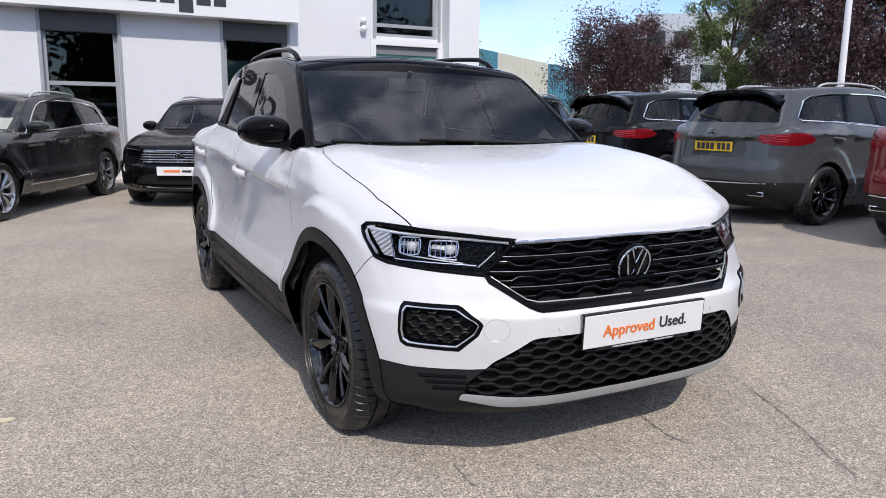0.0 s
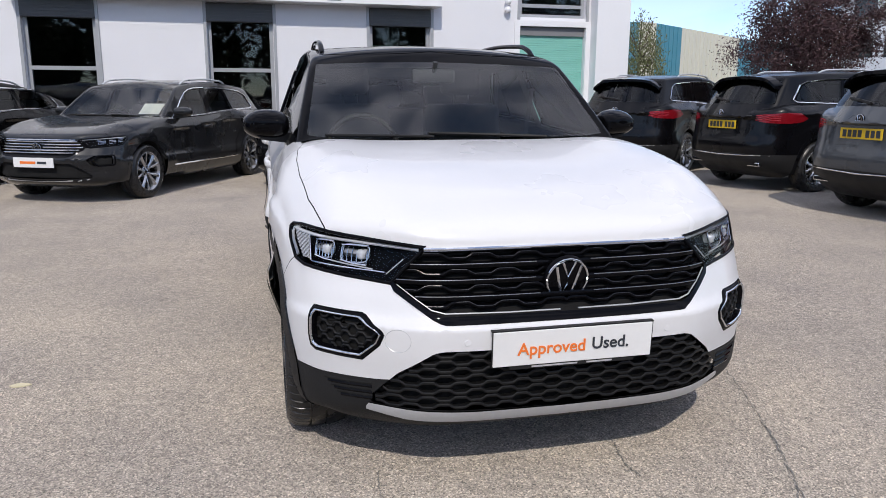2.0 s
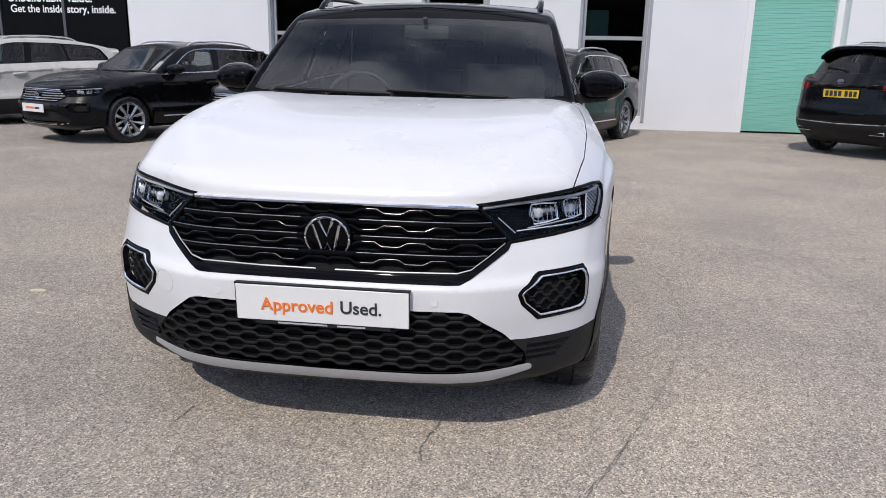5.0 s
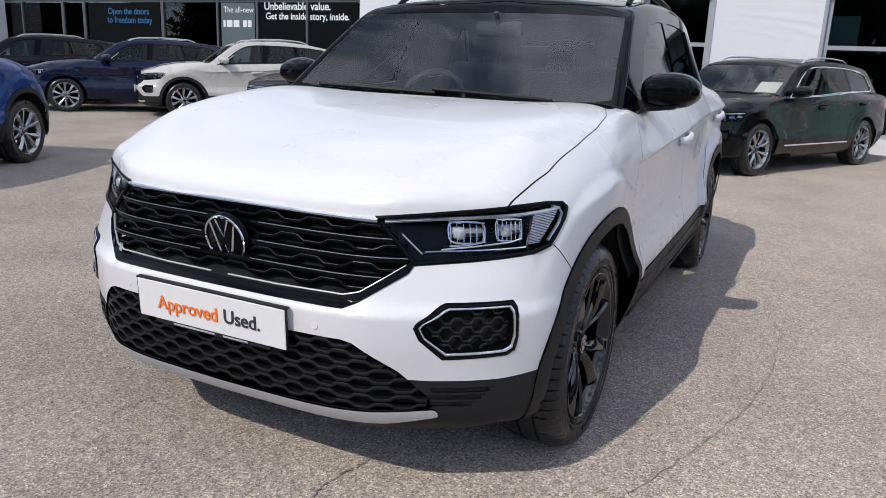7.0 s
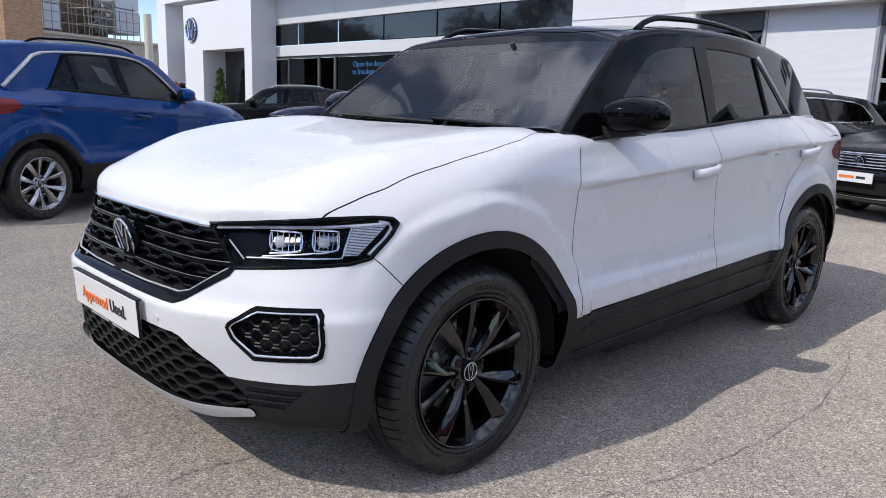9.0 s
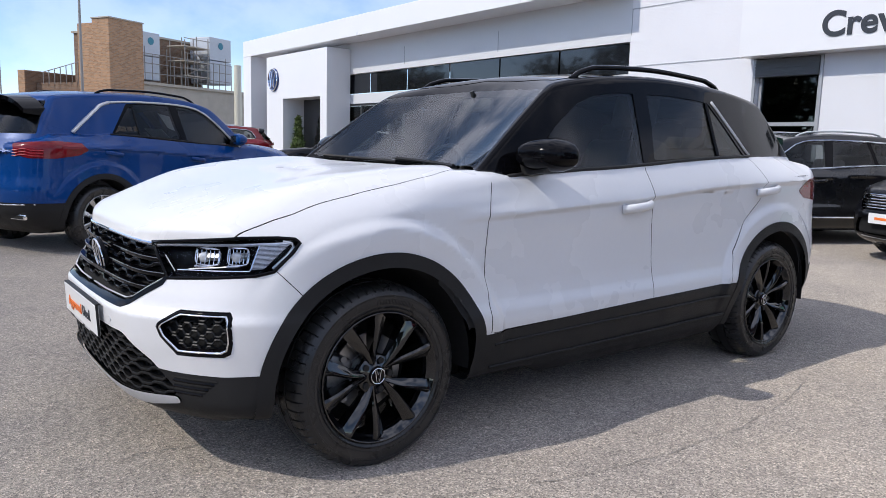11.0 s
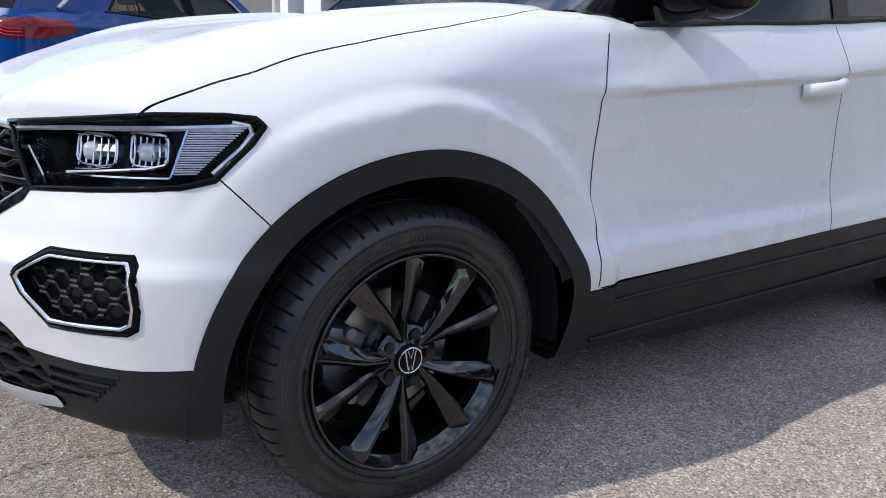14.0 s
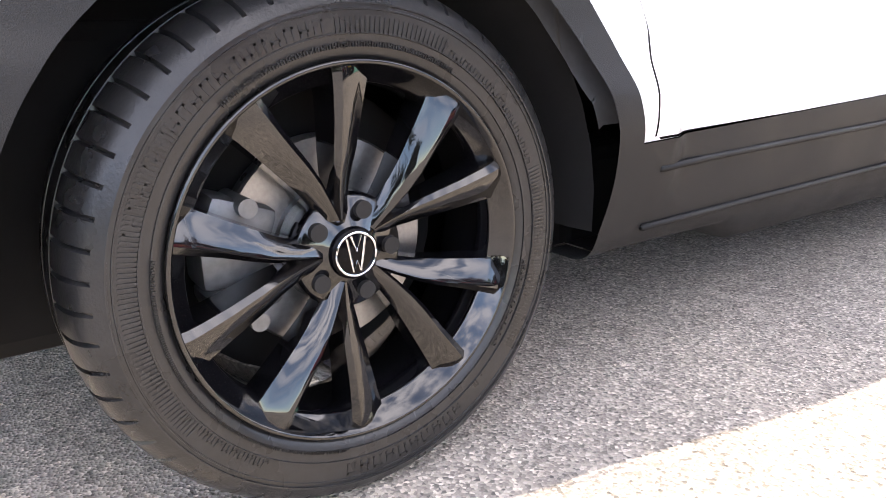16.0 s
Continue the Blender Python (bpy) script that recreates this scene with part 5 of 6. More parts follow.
    if front_plate == "panel":
        p = number_plate(root, pose(0, -0.797 if detail else S.nose_y(0, zp) - 0.008, zp, 3 if detail else 0), "plate_white", bars=not detail and False)
        if detail:
            text_part("plate_lettering", "Approved", 0.0545, "orange", p, pose(-0.073, -0.008, -0.004, 90), "orange lettering", 0.001, 0, 0.0006)
            text_part("plate_lettering", "Used.", 0.0545, "ink", p, pose(0.1185, -0.008, -0.001, 90), "dark lettering", 0.001, 0, 0.0006)
            bm = bmesh.new()
            box(bm, -0.264, 0.264, -0.0045, 0.012, 0.0555, 0.0595)
            box(bm, -0.262, -0.2605, -0.0045, 0.004, -0.0575, 0.0595)
            box(bm, 0.2605, 0.262, -0.0045, 0.004, -0.0575, 0.0595)
            box(bm, -0.205, 0.205, -0.002, 0.012, -0.068, -0.0555)
            part("plate_holder", bm, "black_plastic", p)
            bm = bmesh.new()
            box(bm, -0.135, 0.015, -0.003, -0.001, -0.0645, -0.0595)
            box(bm, 0.045, 0.13, -0.003, -0.001, -0.0645, -0.0595)
            part("small_print_bar", bm, "silver", p)
        else:
            bm = bmesh.new()
            box(bm, -0.17, 0.03, -0.0085, -0.005, -0.014, 0.014)
            part("plate_bar", bm, "orange", p)
            bm = bmesh.new()
            box(bm, 0.055, 0.17, -0.0085, -0.005, -0.014, 0.014)
            part("plate_bar", bm, "ink", p)
    if not detail:
        bm = bmesh.new()
        _, ys, zs = S.back(0, 0.90, 1.15)
        box(bm, -0.15, 0.15, -0.002, 0.002, -0.11, 0.11, 0.0, 2, pose(0.34, ys, zs, -52))
        part("price_sheet", bm, "paper", root, "white paper price sheet behind the glass")
    # wipers
    for s, x0, x1 in ((1, 0.45, -0.12), (-1, -0.10, -0.62)):
        bm = bmesh.new()
        pts = []
        for i in range(9):
            x = (x0 + (x1 - x0) * i / 8) * S.wide
            zl = 1.062 + 0.016 * i / 8
            _, y, z = S.back(0, float(SCREEN(zl)) - 0.13 * (x / S.wide / 0.6) ** 2 - 0.012, zl)
            pts.append((x, y, z))
        tube(bm, pts, 0.008, 6)
        part("wiper", bm, "black_plastic", root)
    # tail: brighter bars within the lights
    if not detail:
        for s in (-1, 1):
            for zz_ in (0.925, 0.95, 0.975):
                bm = bmesh.new()
                pts = []
                for i in range(7):
                    x = (0.52 + 0.24 * i / 6) * S.wide
                    z = S.back(0, 0, zz_ + (0.012 if i in (2, 3) else 0.0))[2]
                    pts.append((s * x, S.tail_y(x, z) + 0.004, z))
                tube(bm, pts, 0.006, 5)
                part("light_bar", bm, "red_bar", made["tail_light"][0 if s > 0 else 1])
    zt = S.back(0, 0, 0.86)[2]
    yt = S.tail_y(0, zt)
    number_plate(root, pose(0, yt + 0.010, zt, 0, 0, 180), "yellow")
    ze = S.back(0, 0, 1.0)[2]
    emblem(root, pose(0, S.tail_y(0, ze) - 0.003, ze, 0, 0, 90), 0.055, 0.012)
    for s in (-1, 1):
        bm = bmesh.new()
        zx = S.back(0, 0, 0.37)[2]
        x = 0.52 * S.wide
        y = S.tail_y(x, zx)
        box(bm, s * x - 0.11, s * x + 0.11, y - 0.03, y + 0.012, zx - 0.028, zx + 0.028, 0.012, 2)
        ex = part("exhaust_trim", bm, "chrome", root, "", True, 40)
        bm = bmesh.new()
        box(bm, s * x - 0.095, s * x + 0.095, y + 0.010, y + 0.0135, zx - 0.017, zx + 0.017, 0.004, 1)
        part("exhaust_mouth", bm, "shade_black", ex)
    bm = bmesh.new()
    pts = []
    for i in range(17):
        x = (-0.72 + 1.44 * i / 16) * S.wide
        zx = S.back(0, 0, 0.47 + 0.02 * abs(i - 8) / 8)[2]
        pts.append((x, -S.tail_y(abs(x), zx), zx))
    ribbon(bm, pts, 0.014, 0.006, 0.01)
    bmesh.ops.scale(bm, vec=(1, -1, 1), verts=bm.verts)
    part("bumper_trim", bm, "chrome", root)
    # roof spoiler over the rear window
    bm = bmesh.new()
    yr = S.back(0, 2.98, 0)[1]
    rows = []
    for i in range(17):
        x = (-0.56 + 1.12 * i / 16) * S.wide
        z = S.top_z(x, yr)
        e = (0.26 if hockey else 0.19) - 0.05 * (abs(i - 8) / 8) ** 2
        rows.append([bm.verts.new(p) for p in ((x, yr - 0.02, z + 0.004), (x, yr + e, z - 0.012), (x, yr + e + 0.004, z - 0.050), (x, yr - 0.02, z - 0.075))])
    for a, b in zip(rows[:-1], rows[1:]):
        for i in range(4):
            bm.faces.new((a[i], a[(i + 1) % 4], b[(i + 1) % 4], b[i]))
    bm.faces.new(rows[0])
    bm.faces.new(rows[-1][::-1])
    part("roof_spoiler", bm, "black_gloss" if chrome or hockey else roof, root, "", True, 40)
    bm = bmesh.new()
    za = S.back(0, 0, 1.15)[2]
    tube(bm, [(0, S.tail_y(0, za) + 0.012, za), (0.18, S.tail_y(0.18, za + 0.03) + 0.012, za + 0.03), (0.36, S.tail_y(0.36, za + 0.05) + 0.012, za + 0.05)], 0.016, 6)
    part("rear_wiper", bm, "black_plastic", root)
    return root

# ---------- ground ----------


def asphalt():
    m, n, l, b = principled("asphalt")
    co = n.new("ShaderNodeTexCoord")
    P = co.outputs["Object"]

    def noise_at(scale, detail=4, rough=0.6):
        t = n.new("ShaderNodeTexNoise")
        t.inputs["Scale"].default_value, t.inputs["Detail"].default_value, t.inputs["Roughness"].default_value = scale, detail, rough
        l.new(P, t.inputs["Vector"])
        return t.outputs["Fac"]

    def ramp(fac, *stops):
        r = n.new("ShaderNodeValToRGB")
        els = r.color_ramp.elements
        els[0].position, els[0].color = stops[0][0], (*stops[0][1], 1)
        els[1].position, els[1].color = stops[-1][0], (*stops[-1][1], 1)
        for p, c in stops[1:-1]:
            e = els.new(p)
            e.color = (*c, 1)
        l.new(fac, r.inputs["Fac"])
        return r.outputs["Color"]

    def mix(kind, fac, a, c):
        x = n.new("ShaderNodeMixRGB")
        x.blend_type = kind
        if isinstance(fac, float):
            x.inputs["Fac"].default_value = fac
        else:
            l.new(fac, x.inputs["Fac"])
        l.new(a, x.inputs["Color1"])
        l.new(c, x.inputs["Color2"])
        return x.outputs["Color"]

    vo = n.new("ShaderNodeTexVoronoi")
    vo.inputs["Scale"].default_value = 190
    l.new(P, vo.inputs["Vector"])
    stones = ramp(vo.outputs["Color"], (0.0, (0.095, 0.092, 0.088)), (0.35, (0.285, 0.258, 0.230)), (0.7, (0.440, 0.395, 0.347)), (1.0, (0.80, 0.72, 0.63)))
    base = mix("MULTIPLY", 1.0, stones, ramp(noise_at(1.1, 5), (0.3, (0.84, 0.84, 0.85)), (0.7, (1.14, 1.12, 1.08))))
    base = mix("MULTIPLY", 1.0, base, ramp(noise_at(0.16, 3), (0.3, (0.88, 0.88, 0.9)), (0.7, (1.1, 1.09, 1.06))))
    base = mix("MULTIPLY", 1.0, base, ramp(noise_at(22, 5), (0.3, (0.85, 0.85, 0.85)), (0.7, (1.12, 1.12, 1.12))))
    l.new(base, b.inputs["Base Color"])
    b.inputs["Roughness"].default_value = 0.85
    b.inputs["Diffuse Roughness"].default_value = 1.0
    b.inputs["Specular IOR Level"].default_value = 0.35
    bu = n.new("ShaderNodeBump")
    bu.inputs["Strength"].default_value, bu.inputs["Distance"].default_value = 0.7, 0.006
    l.new(vo.outputs["Distance"], bu.inputs["Height"])
    l.new(bu.outputs[0], b.inputs["Normal"])
    return m


M["asphalt"] = asphalt()
bm = bmesh.new()
bmesh.ops.create_grid(bm, x_segments=40, y_segments=40, size=900)
g = part("ground", bm, "asphalt", None)
tagged(g, "worn grey asphalt forecourt with pale stones", "ground", "", "structure")

# ---------- the showroom ----------
WALL_Y = 12.2
wall_white = material("white_cladding", (0.79, 0.79, 0.82), 0.45, 0, 0, 0.03, 1.2)
panel_white = material("white_panel", (0.81, 0.81, 0.83), 0.35, 0, 0, 0.02, 0.8)
frame_grey = material("grey_frame", (0.40, 0.41, 0.43), 0.4, 0.3, 0, 0.05)
door_green = material("green_shutter", (0.22, 0.52, 0.44), 0.5, 0, 0, 0.05, 1.5)
# near-black that puts the room's dimness into its wall and floor
room_shade = material("room_shade", (0.030, 0.031, 0.033), 0.8)
room_grey = material("room_grey", (0.20, 0.20, 0.21), 0.7)
panel_black = material("black_glazing", (0.010, 0.011, 0.013), 0.08, 0, 0.5)
M["shop_glass"] = glass("shop_glass", (0.55, 0.60, 0.60))


def wall_with_holes(name, x0, x1, z0, z1, y0, y1, holes, mat, label):
    """A wall with rectangular openings, made of blocks between them."""
    bm = bmesh.new()
    xs = sorted({x0, x1, *[h[0] for h in holes], *[h[1] for h in holes]})
    zs = sorted({z0, z1, *[h[2] for h in holes], *[h[3] for h in holes]})
    vid = {}

    def vert(x, y, z):
        k = (round(x, 4), round(y, 4), round(z, 4))
        if k not in vid:
            vid[k] = bm.verts.new(k)
        return vid[k]

    def solid(i, j):
        if not (0 <= i < len(xs) - 1 and 0 <= j < len(zs) - 1):
            return False
        cx, cz = (xs[i] + xs[i + 1]) / 2, (zs[j] + zs[j + 1]) / 2
        return not any(h[0] < cx < h[1] and h[2] < cz < h[3] for h in holes)

    for i in range(len(xs) - 1):
        for j in range(len(zs) - 1):
            if not solid(i, j):
                continue
            a, b, c, d = xs[i], xs[i + 1], zs[j], zs[j + 1]
            bm.faces.new([vert(a, y0, c), vert(b, y0, c), vert(b, y0, d), vert(a, y0, d)])
            bm.faces.new([vert(a, y1, d), vert(b, y1, d), vert(b, y1, c), vert(a, y1, c)])
            for di, dj, q in ((-1, 0, ((a, c), (a, d))), (1, 0, ((b, c), (b, d))), (0, -1, ((a, c), (b, c))), (0, 1, ((a, d), (b, d)))):
                if not solid(i + di, j + dj):
                    (u, v), (u2, v2) = q
                    bm.faces.new([vert(u, y0, v), vert(u2, y0, v2), vert(u2, y1, v2), vert(u, y1, v)])
    o = part(name, bm, mat, None)
    return tagged(o, label, "wall", "", "structure")


WINDOWS = [(-8.08, -6.86), (-4.93, -3.71), (-1.78, -0.57), (1.29, 2.52)]
holes = [(a, b, 0.25, 2.95) for a, b in WINDOWS[1:]] + [(4.42, 5.88, 0.0, 2.68), (4.42, 5.88, 2.86, 4.6)]
north = wall_with_holes("wall_north", -8.0, 6.2, -0.2, 6.0, WALL_Y, WALL_Y + 0.3, holes, wall_white, "white ribbed metal cladding on the showroom wall")
# ribs of the cladding
bm = bmesh.new()
for i in range(196):
    z = 0.06 + 0.030 * i
    spans = [(-7.98, 6.18)]
    for a, b, c, d in holes:
        if c - 0.06 < z < d + 0.06:
            spans = [q for s0, s1 in spans for q in ((s0, min(s1, a - 0.09)), (max(s0, b + 0.09), s1)) if q[1] - q[0] > 0.02]
    for s0, s1 in spans:
        box(bm, s0, s1, WALL_Y - 0.0035, WALL_Y + 0.01, z - 0.010, z + 0.010)
part("cladding_rib", bm, wall_white, north)
bm = bmesh.new()
box(bm, 5.99, 6.74, WALL_Y - 0.35, WALL_Y + 0.6, -0.2, 6.3, 0.01)
tagged(part("pillar_east", bm, panel_white, None), "smooth white corner pillar of the showroom", "pillar", "", "structure")
bm = bmesh.new()
box(bm, -5.08, 2.66, WALL_Y - 0.42, WALL_Y - 0.02, 2.96, 4.35, 0.006)
sign = tagged(part("sign_board", bm, panel_white, None), "long white fascia board with dark lettering", "sign", "", "structure")
text_part("sign_lettering", "Crewe", 0.585, "ink", sign, pose(-2.74, WALL_Y - 0.43, 3.37, 90), "dark grey lettering", 0.006, 0, 0.014)
for x0, x1, z0, z1 in ((-1.65, -1.25, 3.25, 3.85), (-1.15, -0.75, 3.25, 3.70), (-0.68, -0.58, 3.25, 3.95), (-0.48, -0.12, 3.25, 3.95), (0.0, 0.34, 3.25, 3.70), (0.42, 0.84, 3.25, 3.70), (0.92, 1.26, 3.25, 3.70), (1.36, 1.70, 3.05, 3.70), (1.78, 2.12, 3.25, 3.70), (2.2, 2.5, 3.25, 3.70)):
    bm = bmesh.new()
    box(bm, -1.75 + (x0 + 1.65) * 0.73, -1.75 + (x1 + 1.65) * 0.73, WALL_Y - 0.43, WALL_Y - 0.42, 3.15 + (z0 - 3.25) * 0.72, 3.15 + (z1 - 3.25) * 0.72, 0.0)
    part("sign_shape", bm, "ink", sign, "dark grey plain shape")


shutter_grey = material("shutter_grey", (0.10, 0.105, 0.11), 0.5, 0.2)


def window_unit(name, a, b, z0, z1, mids, deep=0.14):
    root = tagged(new(name), "dark showroom window in a grey metal frame", "window", "", "structure")
    y = WALL_Y + deep
    bm = bmesh.new()
    w = 0.07
    box(bm, a, a + w, y - 0.04, y + 0.05, z0, z1)
    box(bm, b - w, b, y - 0.04, y + 0.05, z0, z1)
    for z in (z0 + 0.035, z1 - 0.035, *mids):
        box(bm, a + w, b - w, y - 0.038, y + 0.048, z - 0.035, z + 0.035)
    part("window_frame", bm, frame_grey, root)
    zz = [z0 + 0.07] + [m for m in mids] + [z1 - 0.07]
    for p, q in zip(zz[:-1], zz[1:]):
        bm = bmesh.new()
        box(bm, a + w, b - w, y, y + 0.012, p + 0.036, q - 0.036)
        part("pane", bm, "shop_glass", root)
    bm = bmesh.new()
    box(bm, a - 0.06, a - 0.004, WALL_Y - 0.03, WALL_Y + 0.1, z0 - 0.1, z1)
    box(bm, b + 0.004, b + 0.06, WALL_Y - 0.03, WALL_Y + 0.1, z0 - 0.1, z1)
    part("window_trim", bm, frame_grey, root)
    return root


for i, (a, b) in enumerate(WINDOWS[1:]):
    wu = window_unit("window_%d" % (i + 1), a, b, 0.25, 2.95, (1.72,))
    bm = bmesh.new()
    box(bm, a, b, WALL_Y - 0.05, WALL_Y + 0.08, 2.60, 2.93, 0.01)
    for z in (2.66, 2.72, 2.78, 2.84):
        box(bm, a, b, WALL_Y - 0.062, WALL_Y - 0.04, z - 0.018, z + 0.018)
    part("shutter_box", bm, shutter_grey, wu)
window_unit("window_4", 4.42, 5.88, 2.86, 4.6, (3.10,))
# roller door
shut = tagged(new("door_1"), "closed pale green roller shutter door", "door", "", "structure")
bm = bmesh.new()
for i in range(57):
    box(bm, 4.42, 5.88, WALL_Y + 0.10, WALL_Y + 0.13, 0.02 + i * 0.0447, 0.0632 + i * 0.0447, 0.004, 1)
part("shutter_slats", bm, door_green, shut)
bm = bmesh.new()
box(bm, 4.42, 5.88, WALL_Y + 0.05, WALL_Y + 0.16, 2.50, 2.68)
part("shutter_head", bm, room_grey, shut)
bm = bmesh.new()
box(bm, 4.30, 4.416, WALL_Y - 0.04, WALL_Y + 0.2, -0.1, 2.8)
box(bm, 5.884, 6.0, WALL_Y - 0.04, WALL_Y + 0.2, -0.1, 2.8)
box(bm, 4.416, 5.884, WALL_Y - 0.04, WALL_Y + 0.2, 2.68, 2.8)
part("door_frame", bm, panel_white, shut)
# wall lamp pair
bm = bmesh.new()
for z in (2.98, 3.14):
    bmesh.ops.create_uvsphere(bm, u_segments=14, v_segments=8, radius=0.07, matrix=Matrix.Translation((4.12, WALL_Y - 0.10, z)))
    cyl(bm, (4.12, WALL_Y + 0.0, z + 0.02), (4.12, WALL_Y - 0.09, z + 0.02), 0.03)
tagged(part("wall_camera", bm, panel_white, None, "", True), "small white twin camera on the wall", "camera", "", "")

# showroom front to the west
wall_grey = material("grey_panel", (0.68, 0.69, 0.71), 0.4, 0, 0, 0.03, 0.8)
west = wall_with_holes("wall_west", -27.85, -8.0, -0.2, 5.2, WALL_Y, WALL_Y + 0.3, [(-21.4, -8.02, 0.05, 2.52), (-21.4, -8.02, 2.85, 3.56)], wall_grey, "smooth white panelled showroom front")
bm = bmesh.new()
FASCIA = 4.62
box(bm, -27.9, -8.0, WALL_Y - 0.9, WALL_Y, FASCIA, 5.27, 0.01)
tagged(part("roof_fascia", bm, panel_white, None), "white projecting roof fascia of the showroom", "fascia", "", "structure")
bm = bmesh.new()
box(bm, -27.9, -27.1, WALL_Y - 0.9, WALL_Y - 0.01, -0.2, FASCIA - 0.005, 0.01)
tagged(part("pillar_west", bm, panel_white, None), "white end pillar under the roof fascia", "pillar", "", "structure")
bandw = tagged(new("window_5"), "high strip of black showroom glazing", "window", "", "structure")
for i in range(6):
    x0 = -21.4 + 13.38 / 6 * i
    bm = bmesh.new()
    box(bm, x0 + 0.03, x0 + 13.38 / 6 - 0.03, WALL_Y + 0.08, WALL_Y + 0.10, 2.88, 3.54)
    part("pane", bm, panel_black, bandw)
front = tagged(new("window_6"), "tall showroom glazing with a dark interior and posters", "window", "", "structure")
BARS = [-21.4, -19.7, -17.94, -17.06, -14.1, -12.23, -10.98, -9.5, -8.02]
bm = bmesh.new()
for i, x0 in enumerate(BARS):
    w = 0.05 if i in (2, 3, 4) else 0.03
    box(bm, x0 - w, x0 + w, WALL_Y + 0.04, WALL_Y + 0.14, 0.05, 2.52)
box(bm, -21.4, -8.02, WALL_Y + 0.05, WALL_Y + 0.13, 2.44, 2.52)
part("window_frame", bm, shutter_grey, front)
for x0, x1 in zip(BARS[:-1], BARS[1:]):
    bm = bmesh.new()
    box(bm, x0 + 0.051, x1 - 0.051, WALL_Y + 0.08, WALL_Y + 0.092, 0.06, 2.43)
    part("pane", bm, "shop_glass", front)
M["poster_black"] = material("poster_black", (0.004, 0.005, 0.006), 0.7, spec=0.08)
M["poster_grey"] = material("poster_grey", (0.10, 0.13, 0.14), 0.6, 0, 0, 0.1, 1.0)
M["poster_pale"] = material("poster_pale", (0.50, 0.66, 0.66), 0.6, 0, 0, 0.1, 1.0)
M["poster_blue"] = material("poster_blue", (0.03, 0.17, 0.38), 0.6)
M["poster_white"] = material("poster_white", (0.85, 0.87, 0.87), 0.6)
M["poster_green"] = material("poster_green", (0.42, 0.66, 0.56), 0.6, 0, 0, 0.08, 2.0)


def poster(x0, x1, z0, z1, mat, label, y=WALL_Y + 0.060):
    bm = bmesh.new()
    box(bm, x0, x1, y, y + 0.008, z0, z1)
    return tagged(part("poster", bm, mat, None), label, "poster")


p = poster(-16.9, -14.2, 0.3, 2.43, "poster_black", "dark window poster with blue lettering")
text_part("poster_lettering", "Open the doors", 0.235, "poster_blue", p, pose(-15.36, WALL_Y + 0.058, 2.20, 90), "blue lettering", 0.001)
text_part("poster_lettering", "to freedom today", 0.235, "poster_blue", p, pose(-15.33, WALL_Y + 0.058, 1.98, 90), "blue lettering", 0.001)
p = poster(-12.12, -11.06, 0.3, 2.43, "poster_grey", "grey window poster with white lettering")
text_part("poster_lettering", "The all-new", 0.20, "poster_white", p, pose(-11.56, WALL_Y + 0.058, 2.26, 90), "white lettering", 0.001)
for x0, x1 in ((-12.05, -11.98), (-11.94, -11.76), (-11.72, -11.54), (-11.42, -11.30), (-11.27, -11.16)):
    bm = bmesh.new()
    box(bm, x0, x1, WALL_Y + 0.055, WALL_Y + 0.059, 1.86, 2.02)
    part("poster_shape", bm, "poster_white", p, "white plain shape")
p = poster(-10.9, -8.1, 0.3, 2.43, "poster_black", "black window poster with white lettering")
text_part("poster_lettering", "Unbelievable value.", 0.25, "poster_white", p, pose(-9.80, WALL_Y + 0.058, 2.345, 90), "white lettering", 0.001, 0, 0.004)
text_part("poster_lettering", "Get the inside story, inside.", 0.215, "poster_white", p, pose(-9.52, WALL_Y + 0.058, 2.12, 90), "white lettering", 0.001, 0, 0.004)
for x0, x1, z0, z1, mt, lb in ((-12.62, -12.30, 0.3, 2.43, "poster_pale", "pale blue strip poster in the window"), (-17.9, -17.12, 0.2, 2.43, "poster_pale", "pale blue banner beside the window bar"), (-20.9, -20.2, 0.3, 2.1, "poster_grey", "grey window poster without lettering"), (1.33, 1.80, 1.66, 2.25, "poster_green", "pale green board inside the window")):
    poster(x0, x1, z0, z1, mt, lb, WALL_Y + (0.3 if x0 > 0 else 0.11))

# rooms behind the glass; back wall and floor have the dimness in their colour
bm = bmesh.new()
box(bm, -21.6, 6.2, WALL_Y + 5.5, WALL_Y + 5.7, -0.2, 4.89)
tagged(part("wall_back", bm, room_shade, None), "back wall of the showroom, dimness painted in as near-black", "wall", "", "structure")
bm = bmesh.new()
box(bm, -27.6, 6.2, WALL_Y + 0.3, WALL_Y + 14.0, 4.9, 5.1)
tagged(part("roof_slab", bm, room_grey, None), "flat grey showroom roof", "roof", "", "structure")
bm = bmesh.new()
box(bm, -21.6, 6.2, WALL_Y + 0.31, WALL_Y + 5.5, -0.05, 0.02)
tagged(part("floor", bm, room_shade, None), "showroom floor, dimness painted in as near-black", "floor", "", "structure")
bm = bmesh.new()
box(bm, 6.0, 6.2, WALL_Y + 0.6, WALL_Y + 5.7, -0.2, 5.2)
tagged(part("wall_east", bm, panel_white, None), "white side wall of the showroom", "wall", "", "structure")
